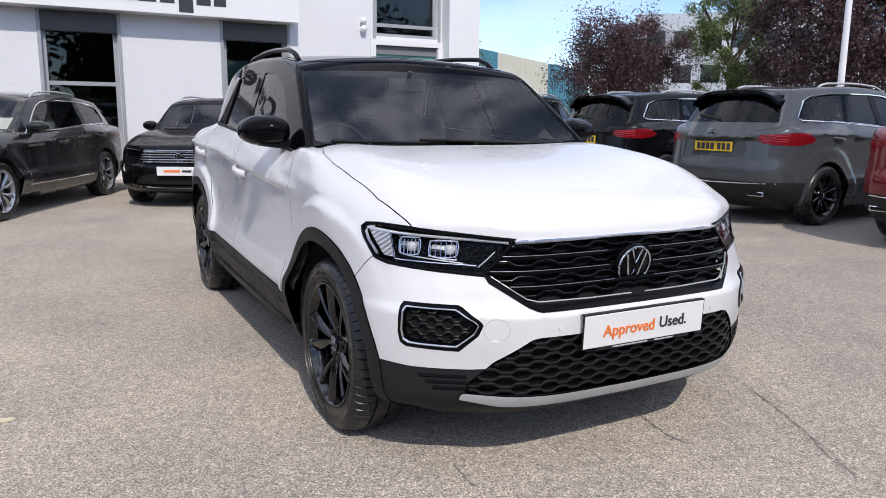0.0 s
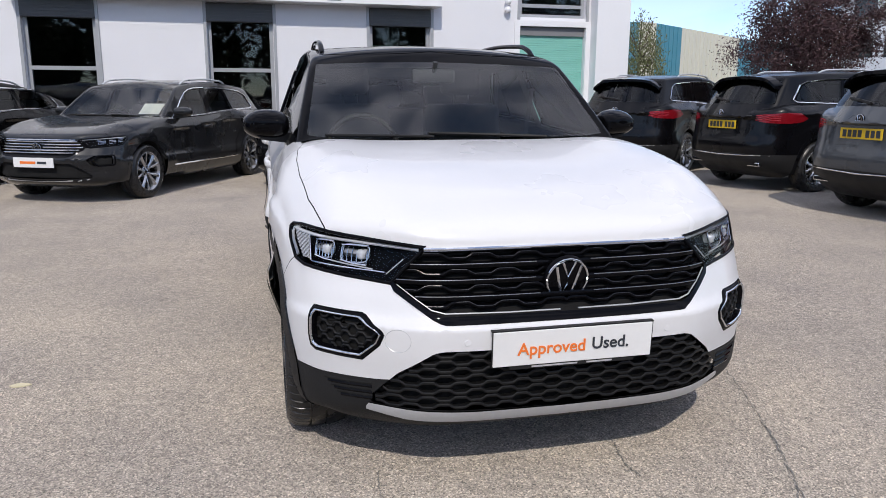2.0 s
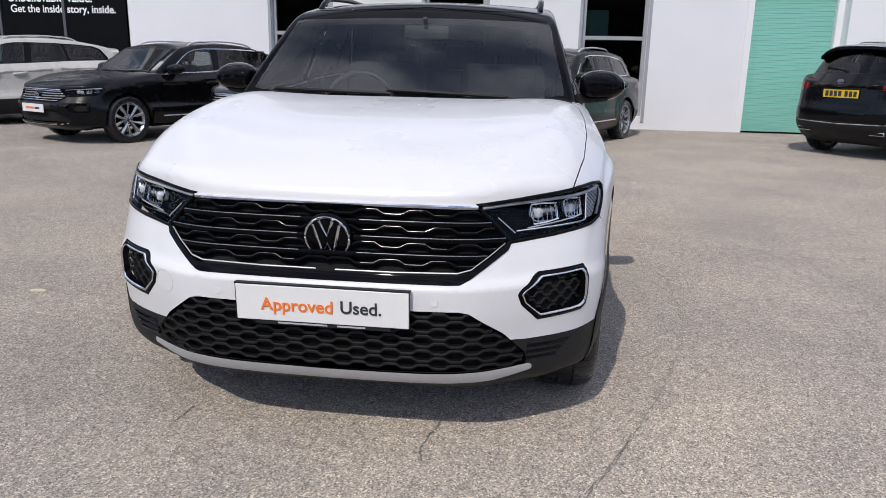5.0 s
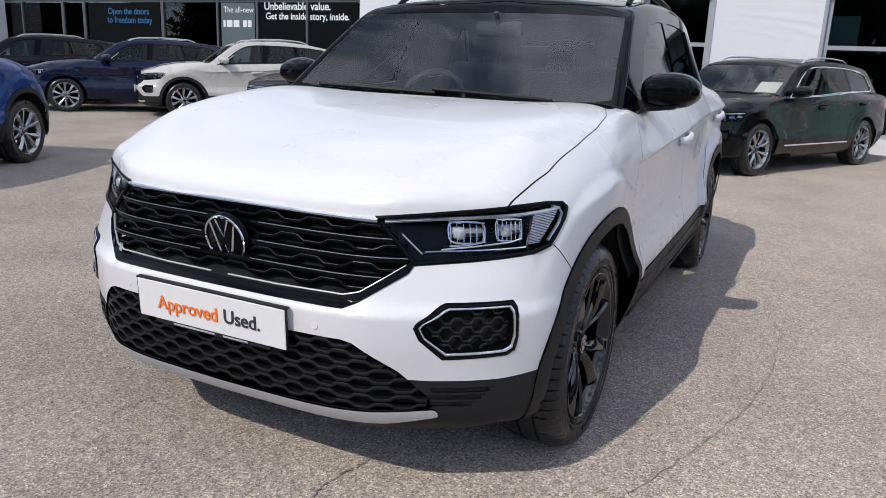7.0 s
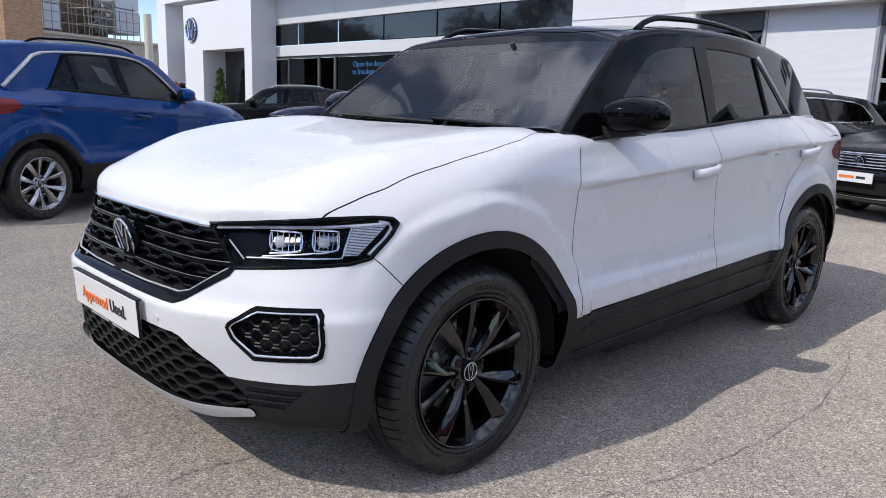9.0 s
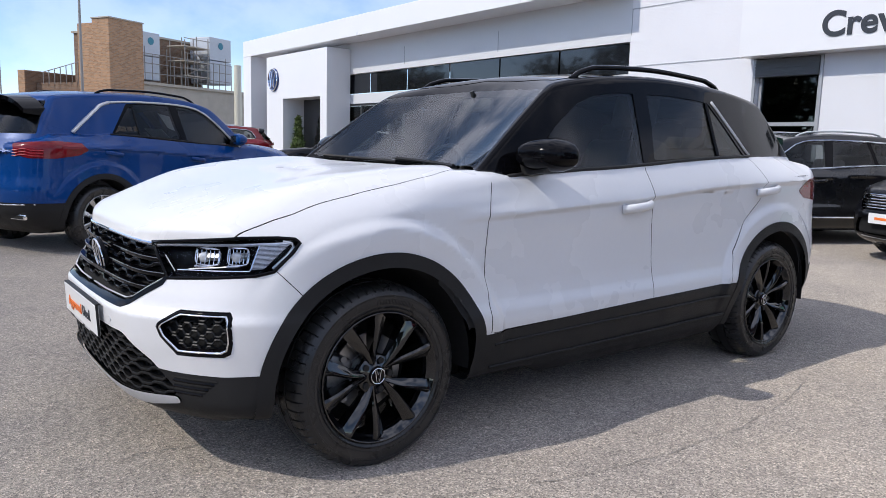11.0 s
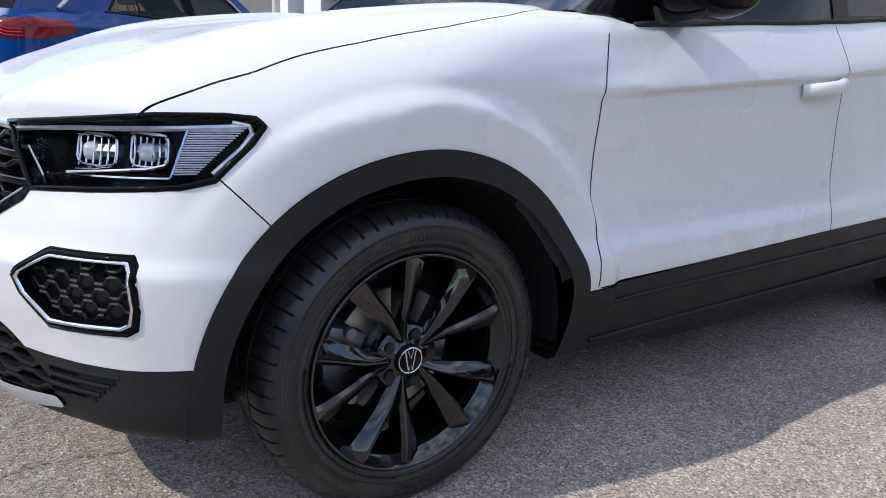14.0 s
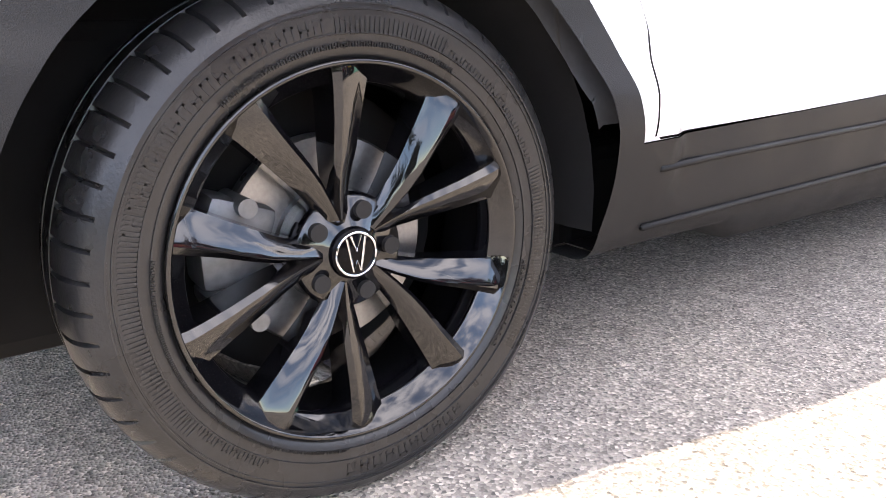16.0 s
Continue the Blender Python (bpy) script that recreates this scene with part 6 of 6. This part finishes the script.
# entrance portal
bm = bmesh.new()
extrude_poly(bm, [(-25.4, -0.2), (-25.4, 4.42), (-20.38, 4.42), (-20.38, -0.2), (-20.86, -0.2), (-20.86, 2.76), (-23.9, 2.76), (-23.9, -0.2)], WALL_Y - 0.95, WALL_Y - 0.01, "xz")
portal = tagged(part("entrance_portal", bm, panel_white, None), "white box entrance portal with a round emblem", "portal", "", "structure")
M["blue_emblem"] = material("blue_emblem", (0.02, 0.05, 0.16), 0.2, 0, 0.5)
e = emblem(portal, pose(-24.7, WALL_Y - 0.96, 3.52, 0, 0, -90), 0.45, 0.06)
e.data.materials[0] = M["blue_emblem"]
bm = bmesh.new()
box(bm, -23.9, -20.86, WALL_Y - 0.06, WALL_Y - 0.04, 0.0, 2.76)
part("portal_glass", bm, panel_black, portal)
# flat black sheet in place of the shaded recess between pillar and portal
bm = bmesh.new()
box(bm, -27.0, -25.5, WALL_Y - 0.03, WALL_Y - 0.01, 0.0, 3.3)
tagged(part("window_7", bm, panel_black, None), "black sheet standing in for the shaded recess beside the entrance portal", "window", "", "structure")

bm = bmesh.new()
for z in (3.0, 4.25):
    box(bm, -8.0, -5.1, WALL_Y - 0.012, WALL_Y + 0.0, z, z + 0.02)
for x in (-24.0, -17.0, -12.5, -8.0):
    box(bm, x, x + 0.02, WALL_Y - 0.008, WALL_Y + 0.0, 3.7, 4.25)
part("panel_joint", bm, frame_grey, west)

# cracks and marks in the asphalt
tar = material("old_tar", (0.200, 0.190, 0.175), 0.8, 0, 0, 0.3, 30.0)


def crack(pts, w):
    bm = bmesh.new()
    rng = random.Random(int(pts[0][0] * 100))
    path = []
    for (x0, y0), (x1, y1) in zip(pts[:-1], pts[1:]):
        for i in range(12):
            t = i / 12
            path.append((x0 + (x1 - x0) * t + rng.uniform(-0.006, 0.006), y0 + (y1 - y0) * t + rng.uniform(-0.006, 0.006)))
    prev = None
    for (x0, y0), (x1, y1) in zip(path[:-1], path[1:]):
        d = Vector((x1 - x0, y1 - y0, 0)).normalized()
        k = w * rng.uniform(0.2, 1.0)
        a, b = bm.verts.new((x0 - d.y * k, y0 + d.x * k, 0.004)), bm.verts.new((x0 + d.y * k, y0 - d.x * k, 0.004))
        if prev:
            bm.faces.new((prev[0], prev[1], b, a))
        prev = (a, b)
    part("crack", bm, tar, g)


crack([(1.19, 2.4), (1.32, 1.93), (1.38, 1.43), (1.37, 0.95), (1.31, 0.53), (1.19, 0.12), (1.04, -0.30), (0.89, -0.67), (0.78, -0.86), (0.6, -1.2)], 0.0022)
crack([(0.32, -0.47), (0.30, -0.55), (0.28, -0.65), (0.29, -0.76)], 0.004)
crack([(0.97, -0.46), (0.83, -0.78), (0.71, -1.03), (0.58, -1.24)], 0.0025)
crack([(-0.57, -0.51), (-0.58, -0.7)], 0.004)
bm = bmesh.new()
extrude_poly(bm, [(-0.045, 0), (-0.02, 0.022), (0.02, 0.02), (0.045, 0.0), (0.015, -0.018), (-0.025, -0.02)], 0.0005, 0.005, "xy")
lf = part("fallen_leaf", bm, material("dry_leaf", (0.62, 0.56, 0.38), 0.7), None)
tagged(lf, "small pale dry leaf lying on the asphalt", "leaf")
lf.matrix_world = pose(-1.97, 0.6, 0)

# ---------- distance ----------
def brick_mat(name, colour, joint):
    """Brickwork at true size on upright faces, with varied bricks and pale joints."""
    m, n, l, b = principled(name)
    co, sp, ad, cb, br = n.new("ShaderNodeTexCoord"), n.new("ShaderNodeSeparateXYZ"), n.new("ShaderNodeMath"), n.new("ShaderNodeCombineXYZ"), n.new("ShaderNodeTexBrick")
    l.new(co.outputs["Object"], sp.inputs[0])
    l.new(sp.outputs["X"], ad.inputs[0])
    l.new(sp.outputs["Y"], ad.inputs[1])
    l.new(ad.outputs[0], cb.inputs["X"])
    l.new(sp.outputs["Z"], cb.inputs["Y"])
    l.new(cb.outputs[0], br.inputs["Vector"])
    br.inputs["Scale"].default_value = 1.0
    br.inputs["Brick Width"].default_value, br.inputs["Row Height"].default_value, br.inputs["Mortar Size"].default_value = 0.225, 0.075, 0.008
    br.inputs["Color1"].default_value = (*[c * 1.15 for c in colour], 1)
    br.inputs["Color2"].default_value = (*[c * 0.72 for c in colour], 1)
    br.inputs["Mortar"].default_value = (*joint, 1)
    l.new(br.outputs["Color"], b.inputs["Base Color"])
    b.inputs["Roughness"].default_value = 0.85
    return m


brick_tan = brick_mat("tan_brick", (0.42, 0.24, 0.13), (0.34, 0.27, 0.20))
brick_dark = brick_mat("brown_brick", (0.20, 0.12, 0.075), (0.22, 0.18, 0.14))
concrete = material("stained_concrete", (0.42, 0.38, 0.32), 0.8, 0, 0, 0.2, 1.5)
unit_grey = material("plant_grey", (0.50, 0.53, 0.58), 0.5)
steel_pipe = material("scaffold_steel", (0.30, 0.28, 0.26), 0.5, 0.5)
cream = material("cream_sheet", (0.62, 0.60, 0.50), 0.6, 0, 0, 0.06, 0.4)
teal = material("teal_sheet", (0.05, 0.22, 0.30), 0.5, 0, 0, 0.06, 0.4)

old = tagged(new("brick_building"), "tan brick block with rooftop plant and scaffolding", "building")
old.matrix_world = pose(-41.13, 9.07, 0, 0, 0, 116.8)


def block(parent, name, mat, x0, x1, y0, y1, z0, z1, bevel=0.0):
    bm = bmesh.new()
    box(bm, x0, x1, y0, y1, z0, z1, bevel)
    return part(name, bm, mat, parent)


block(old, "tower", brick_tan, 0, 2.34, 0, 1.30, -0.2, 7.55)
block(old, "tower_side", brick_tan, 0.08, 2.34, 1.34, 2.58, -0.2, 7.35)
block(old, "tower_cap", concrete, -0.05, 2.39, -0.05, 1.35, 7.55, 7.62)
block(old, "wall", concrete, 2.35, 15, 0.25, 7, -0.2, 4.2)
block(old, "parapet", concrete, 2.35, 15.2, 0.1, 0.4, 4.2, 4.36)
block(old, "rear_wall", brick_dark, 2.5, 9.5, 2.4, 6, 4.2, 7.3)
block(old, "rear_cap", concrete, 2.4, 9.6, 2.3, 6.1, 7.3, 7.42)
block(old, "low_block", brick_tan, 0.0, 6.0, 7.2, 7.8, -0.2, 4.9)
# thin darker brick sheet paints the shade on this face of the low block
block(old, "low_block_shaded_face", brick_dark, 0.06, 6.0, 7.16, 7.19, -0.2, 4.85)
block(old, "link_wall", brick_dark, 0.7, 6.0, 2.6, 7.1, -0.2, 4.2)
for k, (x0, x1, z0, z1) in enumerate(((2.65, 4.06, 4.5, 7.26), (8.21, 10.2, 4.75, 7.7))):
    for za, zb in ((z0, (z0 + z1) / 2 - 0.02), ((z0 + z1) / 2 + 0.02, z1)):
        block(old, "plant_unit", unit_grey, x0, x1, 0.5, 2.2, za, zb, 0.04)
    bm = bmesh.new()
    cyl(bm, ((x0 + x1) / 2, 0.49, z1 - 0.5), ((x0 + x1) / 2, 0.47, z1 - 0.5), 0.22, None, 20)
    part("round_badge", bm, teal, old)


def pole(a, b, r, name):
    bm = bmesh.new()
    cyl(bm, a, b, r, None, 6)
    part(name, bm, steel_pipe, old)


for i in range(14):
    x = 2.7 + 0.56 * i
    pole((x, 0.3, 4.3), (x, 0.3, 6.0 if i % 3 else 6.4), 0.025, "railing_post")
for z in (4.9, 5.45, 6.0):
    pole((2.6, 0.3, z), (10.0, 0.3, z), 0.022, "railing_bar")
for x in (5.9, 6.9, 7.9):
    for y in (0.35, 1.6):
        pole((x, y, 4.2), (x, y, 7.5 if x > 6 else 7.2), 0.035, "scaffold_pole")
for z in (5.0, 5.9, 6.8):
    block(old, "scaffold_deck", concrete, 5.8, 8.0, 0.3, 1.7, z, z + 0.06)
    pole((5.8, 0.3, z + 0.5), (8.0, 0.3, z + 0.5), 0.025, "scaffold_bar")
pole((5.9, 0.33, 5.0), (7.9, 0.33, 5.9), 0.025, "scaffold_brace")
pole((7.9, 0.33, 5.9), (5.9, 0.33, 6.8), 0.025, "scaffold_brace")
for i in range(8):
    y = 2.7 + 0.5 * i
    pole((0.5, y, 4.1), (0.5, y, 5.4 - 0.09 * i), 0.025, "fence_post")
pole((0.5, 2.6, 5.4), (0.5, 6.3, 4.78), 0.025, "fence_rail")
bm = bmesh.new()
cyl(bm, (0, 0, -0.1), (0, 0, 14.0), 0.075, 0.045, 10)
tagged(part("lamp_post", bm, steel_pipe, None, "", True, 40), "tall thin grey lamp post", "lamp post").matrix_world = pose(-36.5, 6.7, 0)
bm = bmesh.new()
cyl(bm, (0, 0, -0.1), (0, 0, 5.2), 0.04, 0.03, 8)
tagged(part("pole", bm, steel_pipe, None, "", True, 40), "thin grey steel pole in the distance", "pole").matrix_world = pose(-42.0, 3.93, 0)
bm = bmesh.new()
cyl(bm, (0, 0, -0.1), (0, 0, 5.4), 0.21, None, 16)
tagged(part("flue", bm, cream, None, "", True, 40), "pale round flue beside the brick block", "flue").matrix_world = pose(-39.1, 15.55, 0)

# far shed with a low gable, its panels standing side by side
far = tagged(new("industrial_shed"), "far shed clad in cream and teal sheet", "building")
far.matrix_world = pose(37.9, 66.9, 0, 0, 0, 33.6)
ROOFLINE = curve([-22, -10, -3.5, 0, 8, 22], [6.6, 7.6, 8.45, 8.6, 8.55, 8.4])
for i, (x0, x1) in enumerate(((-22, -15), (-15, -9), (-9, -2.55), (-2.5, 1.0), (1.05, 6.9), (6.95, 23), (23, 40))):
    bm = bmesh.new()
    extrude_poly(bm, [(x0, -0.2), (x1, -0.2), (x1, float(ROOFLINE(min(x1, 22.0)))), (x0, float(ROOFLINE(x0)))], 0, 14, "xz")
    part("wall_panel", bm, (teal, cream, teal, cream, teal, cream, teal)[i], far)
    n = int((x1 - x0) / 0.9)
    bm = bmesh.new()
    for k in range(1, n):
        x = x0 + (x1 - x0) * k / n
        box(bm, x - 0.06, x + 0.06, -0.05, 0.01, -0.2, float(ROOFLINE(min(x, 22.0))) - 0.05)
    if n > 1:
        tagged(part("sheet_rib", bm, (teal, cream, teal, cream, teal, cream, teal)[i], far), "", "", "", "stuff")
office = tagged(new("office_block"), "far grey office block behind the trees", "building")
office.matrix_world = pose(52, 44, 0, 0, 0, -45)
block(office, "wall", unit_grey, -9, 9, 0, 8, -0.2, 10.5)
for i in range(7):
    for z in (1.5, 4.5, 7.5):
        block(office, "window", panel_black, -8 + 2.4 * i, -6.4 + 2.4 * i, -0.05, 0.02, z, z + 1.5)


def leaf_mat(name, c):
    m, n, l, b = principled(name)
    info, mp, mul = n.new("ShaderNodeNewGeometry"), n.new("ShaderNodeMapRange"), n.new("ShaderNodeMixRGB")
    mp.inputs["To Min"].default_value, mp.inputs["To Max"].default_value = 0.55, 1.6
    l.new(info.outputs["Random Per Island"], mp.inputs["Value"])
    mul.blend_type = "MULTIPLY"
    mul.inputs["Fac"].default_value = 1
    mul.inputs["Color1"].default_value = (*c, 1)
    l.new(mp.outputs[0], mul.inputs["Color2"])
    l.new(mul.outputs[0], b.inputs["Base Color"])
    b.inputs["Roughness"].default_value = 0.6
    b.inputs["Subsurface Weight"].default_value = 0.0
    return m


bark = material("bark", (0.09, 0.065, 0.05), 0.9, 0, 0, 0.3, 5.0, 40.0, 0.5, 60.0)
LEAF = {"plum": leaf_mat("plum_leaf", (0.060, 0.030, 0.033)), "green": leaf_mat("green_leaf", (0.105, 0.150, 0.042)), "willow": leaf_mat("willow_leaf", (0.12, 0.13, 0.050)), "dark": leaf_mat("dark_leaf", (0.022, 0.032, 0.014))}


def tree(x, y, tall, wide, kind, label, seed, leaves=5200, droop=0.0, size=0.16, low=0.12):
    rng = np.random.default_rng(seed)
    root = tagged(new("tree"), label, "tree")
    root.matrix_world = pose(x, y, 0)
    bm = bmesh.new()
    tube(bm, [(0, 0, -0.1), (0.05, 0.02, tall * 0.2), (0.0, 0.1, tall * 0.42), (0.1, 0.1, tall * 0.7)], 0.02 * tall, 8)
    for v in bm.verts:
        k = 1 - 0.8 * max(v.co.z, 0) / (tall * 0.7)
        v.co.x, v.co.y = v.co.x * k, v.co.y * k
    part("trunk", bm, bark, root, "", True)
    tips = []
    for i in range(16):
        a, z = rng.uniform(0, 6.28), rng.uniform(0.15, 0.62) * tall
        r = rng.uniform(0.5, 0.95) * wide / 2
        e = Vector((math.cos(a) * r, math.sin(a) * r, z + rng.uniform(0.05, 0.35) * tall))
        bm = bmesh.new()
        tube(bm, [(0, 0, z), tuple(Vector((0, 0, z)).lerp(e, 0.5) + Vector((0, 0, 0.1 * r))), tuple(e)], 0.006 * tall, 5)
        part("limb", bm, bark, root)
        tips.append(e)
    # clumps of leaves round the limbs' ends and through the crown
    clumps = []
    for i in range(120):
        if i < 48:
            c = np.array(tips[i % 16]) + rng.normal(0, 0.10 * wide, 3)
        else:
            u = rng.normal(0, 1, 3)
            u /= np.linalg.norm(u)
            c = np.array([0, 0, tall * (0.5 + low / 2)]) + u * np.array([wide / 2, wide / 2, tall * (0.5 - low / 2)]) * rng.uniform(0.55, 1.0)
        clumps.append((c, rng.uniform(0.06, 0.15) * wide))
    k = rng.integers(0, len(clumps), leaves)
    C = np.array([c for c, _ in clumps])[k] + rng.normal(0, 1, (leaves, 3)) * np.array([r for _, r in clumps])[k][:, None] * 0.58
    if droop:
        C[:, 2] -= droop * rng.uniform(0, 1, leaves) * tall
    C[:, 2] = np.maximum(C[:, 2], low * tall)
    A = rng.normal(0, 1, (leaves, 3))
    A[:, 2] += droop * -6
    A /= np.linalg.norm(A, axis=1)[:, None]
    B = np.cross(A, rng.normal(0, 1, (leaves, 3)))
    B /= np.linalg.norm(B, axis=1)[:, None]
    s = size * rng.uniform(0.5, 1.3, leaves)[:, None]
    V = np.stack([C - A * s, C + B * s * 0.45, C + A * s, C - B * s * 0.45], 1).reshape(-1, 3)
    F = np.arange(leaves * 4).reshape(-1, 4)
    put("crown", root, mesh_of("crown", V, F, LEAF[kind], False))


tree(17.95, 20.1, 5.3, 4.4, "plum", "broad copper-leaved tree beyond the parked cars", 1, 60000, 0, 0.050, 0.05)
tree(20.5, 12.7, 8.4, 5.0, "plum", "tall dark copper-leaved tree beyond the parked cars", 2, 70000, 0, 0.060, 0.05)
tree(23.0, 19.3, 7.4, 3.0, "green", "bright green leafy tree among copper trees", 3, 34000, 0, 0.055, 0.06)
tree(25.5, 12.6, 9.6, 7.0, "plum", "large dark copper-leaved tree by the lamp post", 4, 60000, 0, 0.070, 0.04)
tree(20.6, 37.1, 6.2, 3.0, "willow", "pale drooping willow by the far shed", 5, 11000, 0.26, 0.070, 0.05)
tree(20.2, 39.6, 3.6, 2.0, "willow", "small olive tree beside the drooping willow", 6, 4000, 0.05, 0.09, 0.05)
# the trees across the lot, seen in the glass and the paint
for i, (x, y, t_, w_) in enumerate(((-46, -26, 9, 10), (-33, -34, 10, 11), (-20, -36, 9, 11), (-8, -38, 11, 12), (5, -37, 9, 11), (17, -36, 10, 12), (29, -31, 9, 11), (38, -20, 9, 10), (-52, -12, 8, 9))):
    tree(x, y, t_, w_, "dark", "dark green leafy tree at the far edge of the lot", 60 + i, 9000, 0, 0.40, 0.0)
bm = bmesh.new()
cyl(bm, (0, 0, 0), (0, 0, 9.0), 0.085, 0.055, 12)
cyl(bm, (0, 0, 0), (0, 0, 0.9), 0.12, 0.12, 12)
tagged(part("lamp_post", bm, panel_white, None, "", True, 40), "white steel lamp post behind the parked cars", "lamp post").matrix_world = pose(15.2, 9.03, 0)
for i, (x, y, s_) in enumerate(((-22.5, WALL_Y - 0.55, 1.7),)):
    rng = np.random.default_rng(40 + i)
    root = tagged(new("potted_shrub"), "clipped conifer in a dark pot by the entrance", "plant")
    root.matrix_world = pose(x - 0.9, y, 0)
    bm = bmesh.new()
    cyl(bm, (0, 0, 0), (0, 0, 0.4), 0.2, 0.26, 16)
    part("pot", bm, "black_plastic", root)
    n = 900
    z = rng.uniform(0, 1, n)
    a = rng.uniform(0, 6.28, n)
    r = 0.36 * (1 - z) * np.sqrt(rng.uniform(0.3, 1, n))
    C = np.stack([r * np.cos(a), r * np.sin(a), 0.4 + z * s_], 1)
    A = rng.normal(0, 1, (n, 3)) * 0.06
    B = rng.normal(0, 1, (n, 3)) * 0.04
    put("foliage", root, mesh_of("foliage", np.stack([C - A, C + B, C + A, C - B], 1).reshape(-1, 3), np.arange(n * 4).reshape(-1, 4), LEAF["green"], False))

# ---------- the parked cars ----------
blue = flake_paint("blue_paint", (0.001, 0.042, 0.190), 0.05, 0.5)
navy = flake_paint("navy_paint", (0.003, 0.006, 0.032))
graphite = flake_paint("graphite_paint", (0.014, 0.0145, 0.016))
jet = flake_paint("black_paint", (0.003, 0.003, 0.004), 0.0, 0.4)
midgrey = flake_paint("grey_paint", (0.060, 0.066, 0.074))
red = flake_paint("red_paint", (0.16, 0.010, 0.016))
pearl = flake_paint("pale_paint", (0.58, 0.56, 0.52), 0.1)
ESTATE = Shape((-0.90, 2.79, 3.92), 1.03, (0.985, 1.45), 0.335, 0.375, 0.02)
SALOON = Shape((-0.90, 2.79, 3.86), 1.03, (0.985, 1.43), 0.335, 0.375, 0.0, 0.10)
SUV = Shape((-0.90, 2.68, 3.62), 1.04, (1.12, 1.62), 0.352, 0.395, 0.05)
HATCH = Shape((-0.86, 2.62, 3.42), 1.01, (1.00, 1.44), 0.325, 0.365, 0.02)
COUPE = Shape((-0.84, 2.55, 3.43), 1.0, (1.045, 1.49), 0.335, 0.39, 0.0, 0.03)
CROSS = Shape(flare=1.0, rake=1.12)


FIRST = {}


def park(name, S, paint, label, x, y, turn, wheels="silver", clad=False, chrome=True, hockey=False, fine=0.034):
    """A parked car; a second one of a shape is a copy in its own paint."""
    key = (id(S), wheels)
    m = pose(x, y, 0, 0, 0, turn)
    if key not in FIRST:
        c = make_car(name, S, paint, paint, label, "parked cars", wheels, fine, False, "panel", "silver", 0.805, clad, chrome, hockey)
        c.matrix_world = m
        FIRST[key] = (c, paint)
        return c
    src, was = FIRST[key]
    c = tagged(copy_thing(src, m), label)
    for o in c.children_recursive:
        if o.type == "MESH" and o.data.materials[0] is was:
            o.material_slots[0].link = "OBJECT"
            o.material_slots[0].material = paint
    return c


park("estate_car", ESTATE, graphite, "dark grey estate car with chrome rails, parked by the showroom", -3.03, 7.25, -25.5)
park("estate_car", ESTATE, jet, "black estate car with a pale front plate, parked by the showroom", 0.02, 7.95, -25.5)
park("saloon_car", SALOON, jet, "black saloon car with silver wheels, parked by the showroom", -5.95, 7.45, -25.5)
park("suv_car", SUV, jet, "black SUV seen from behind with a yellow plate", 7.6, 10.45, 126.5)
park("suv_car", SUV, jet, "glossy black SUV with red tail lights and a yellow plate", 8.9, 6.85, 98)
park("suv_car", SUV, midgrey, "mid grey SUV with black wheels and a yellow plate", 8.7, 3.88, 94, "black")
park("suv_car", SUV, red, "dark red SUV at the end of the row", 8.7, 1.2, 92)
park("crossover_car", Shape(tall=(1.10, 1.615), upright=0.035, flare=1.0), blue, "bright blue crossover with silver pillar strip and alloy wheels", -6.73, 2.42, 204.0, "silver", True, False, True, 0.022)
park("coupe_suv_car", COUPE, pearl, "off-white coupe crossover with dark wheels facing the lot", -9.8, 8.6, -40, "silver", True, False)
park("hatchback_car", HATCH, navy, "dark blue hatchback parked before the showroom glass", -12.2, 7.9, -38, "silver", False, False)
park("hatchback_car", HATCH, jet, "black hatchback parked before the showroom glass", -15.2, 7.6, -38, "silver", False, False)
park("suv_car", SUV, red, "red SUV parked by the showroom entrance", -22.2, 6.1, -24)

# ---------- the white crossover ----------
hero = make_car("white_crossover_car", CROSS, M["white"], M["black_gloss"], "white crossover car with black roof, wheels and arch trims", "", "black", 0.0155, True)
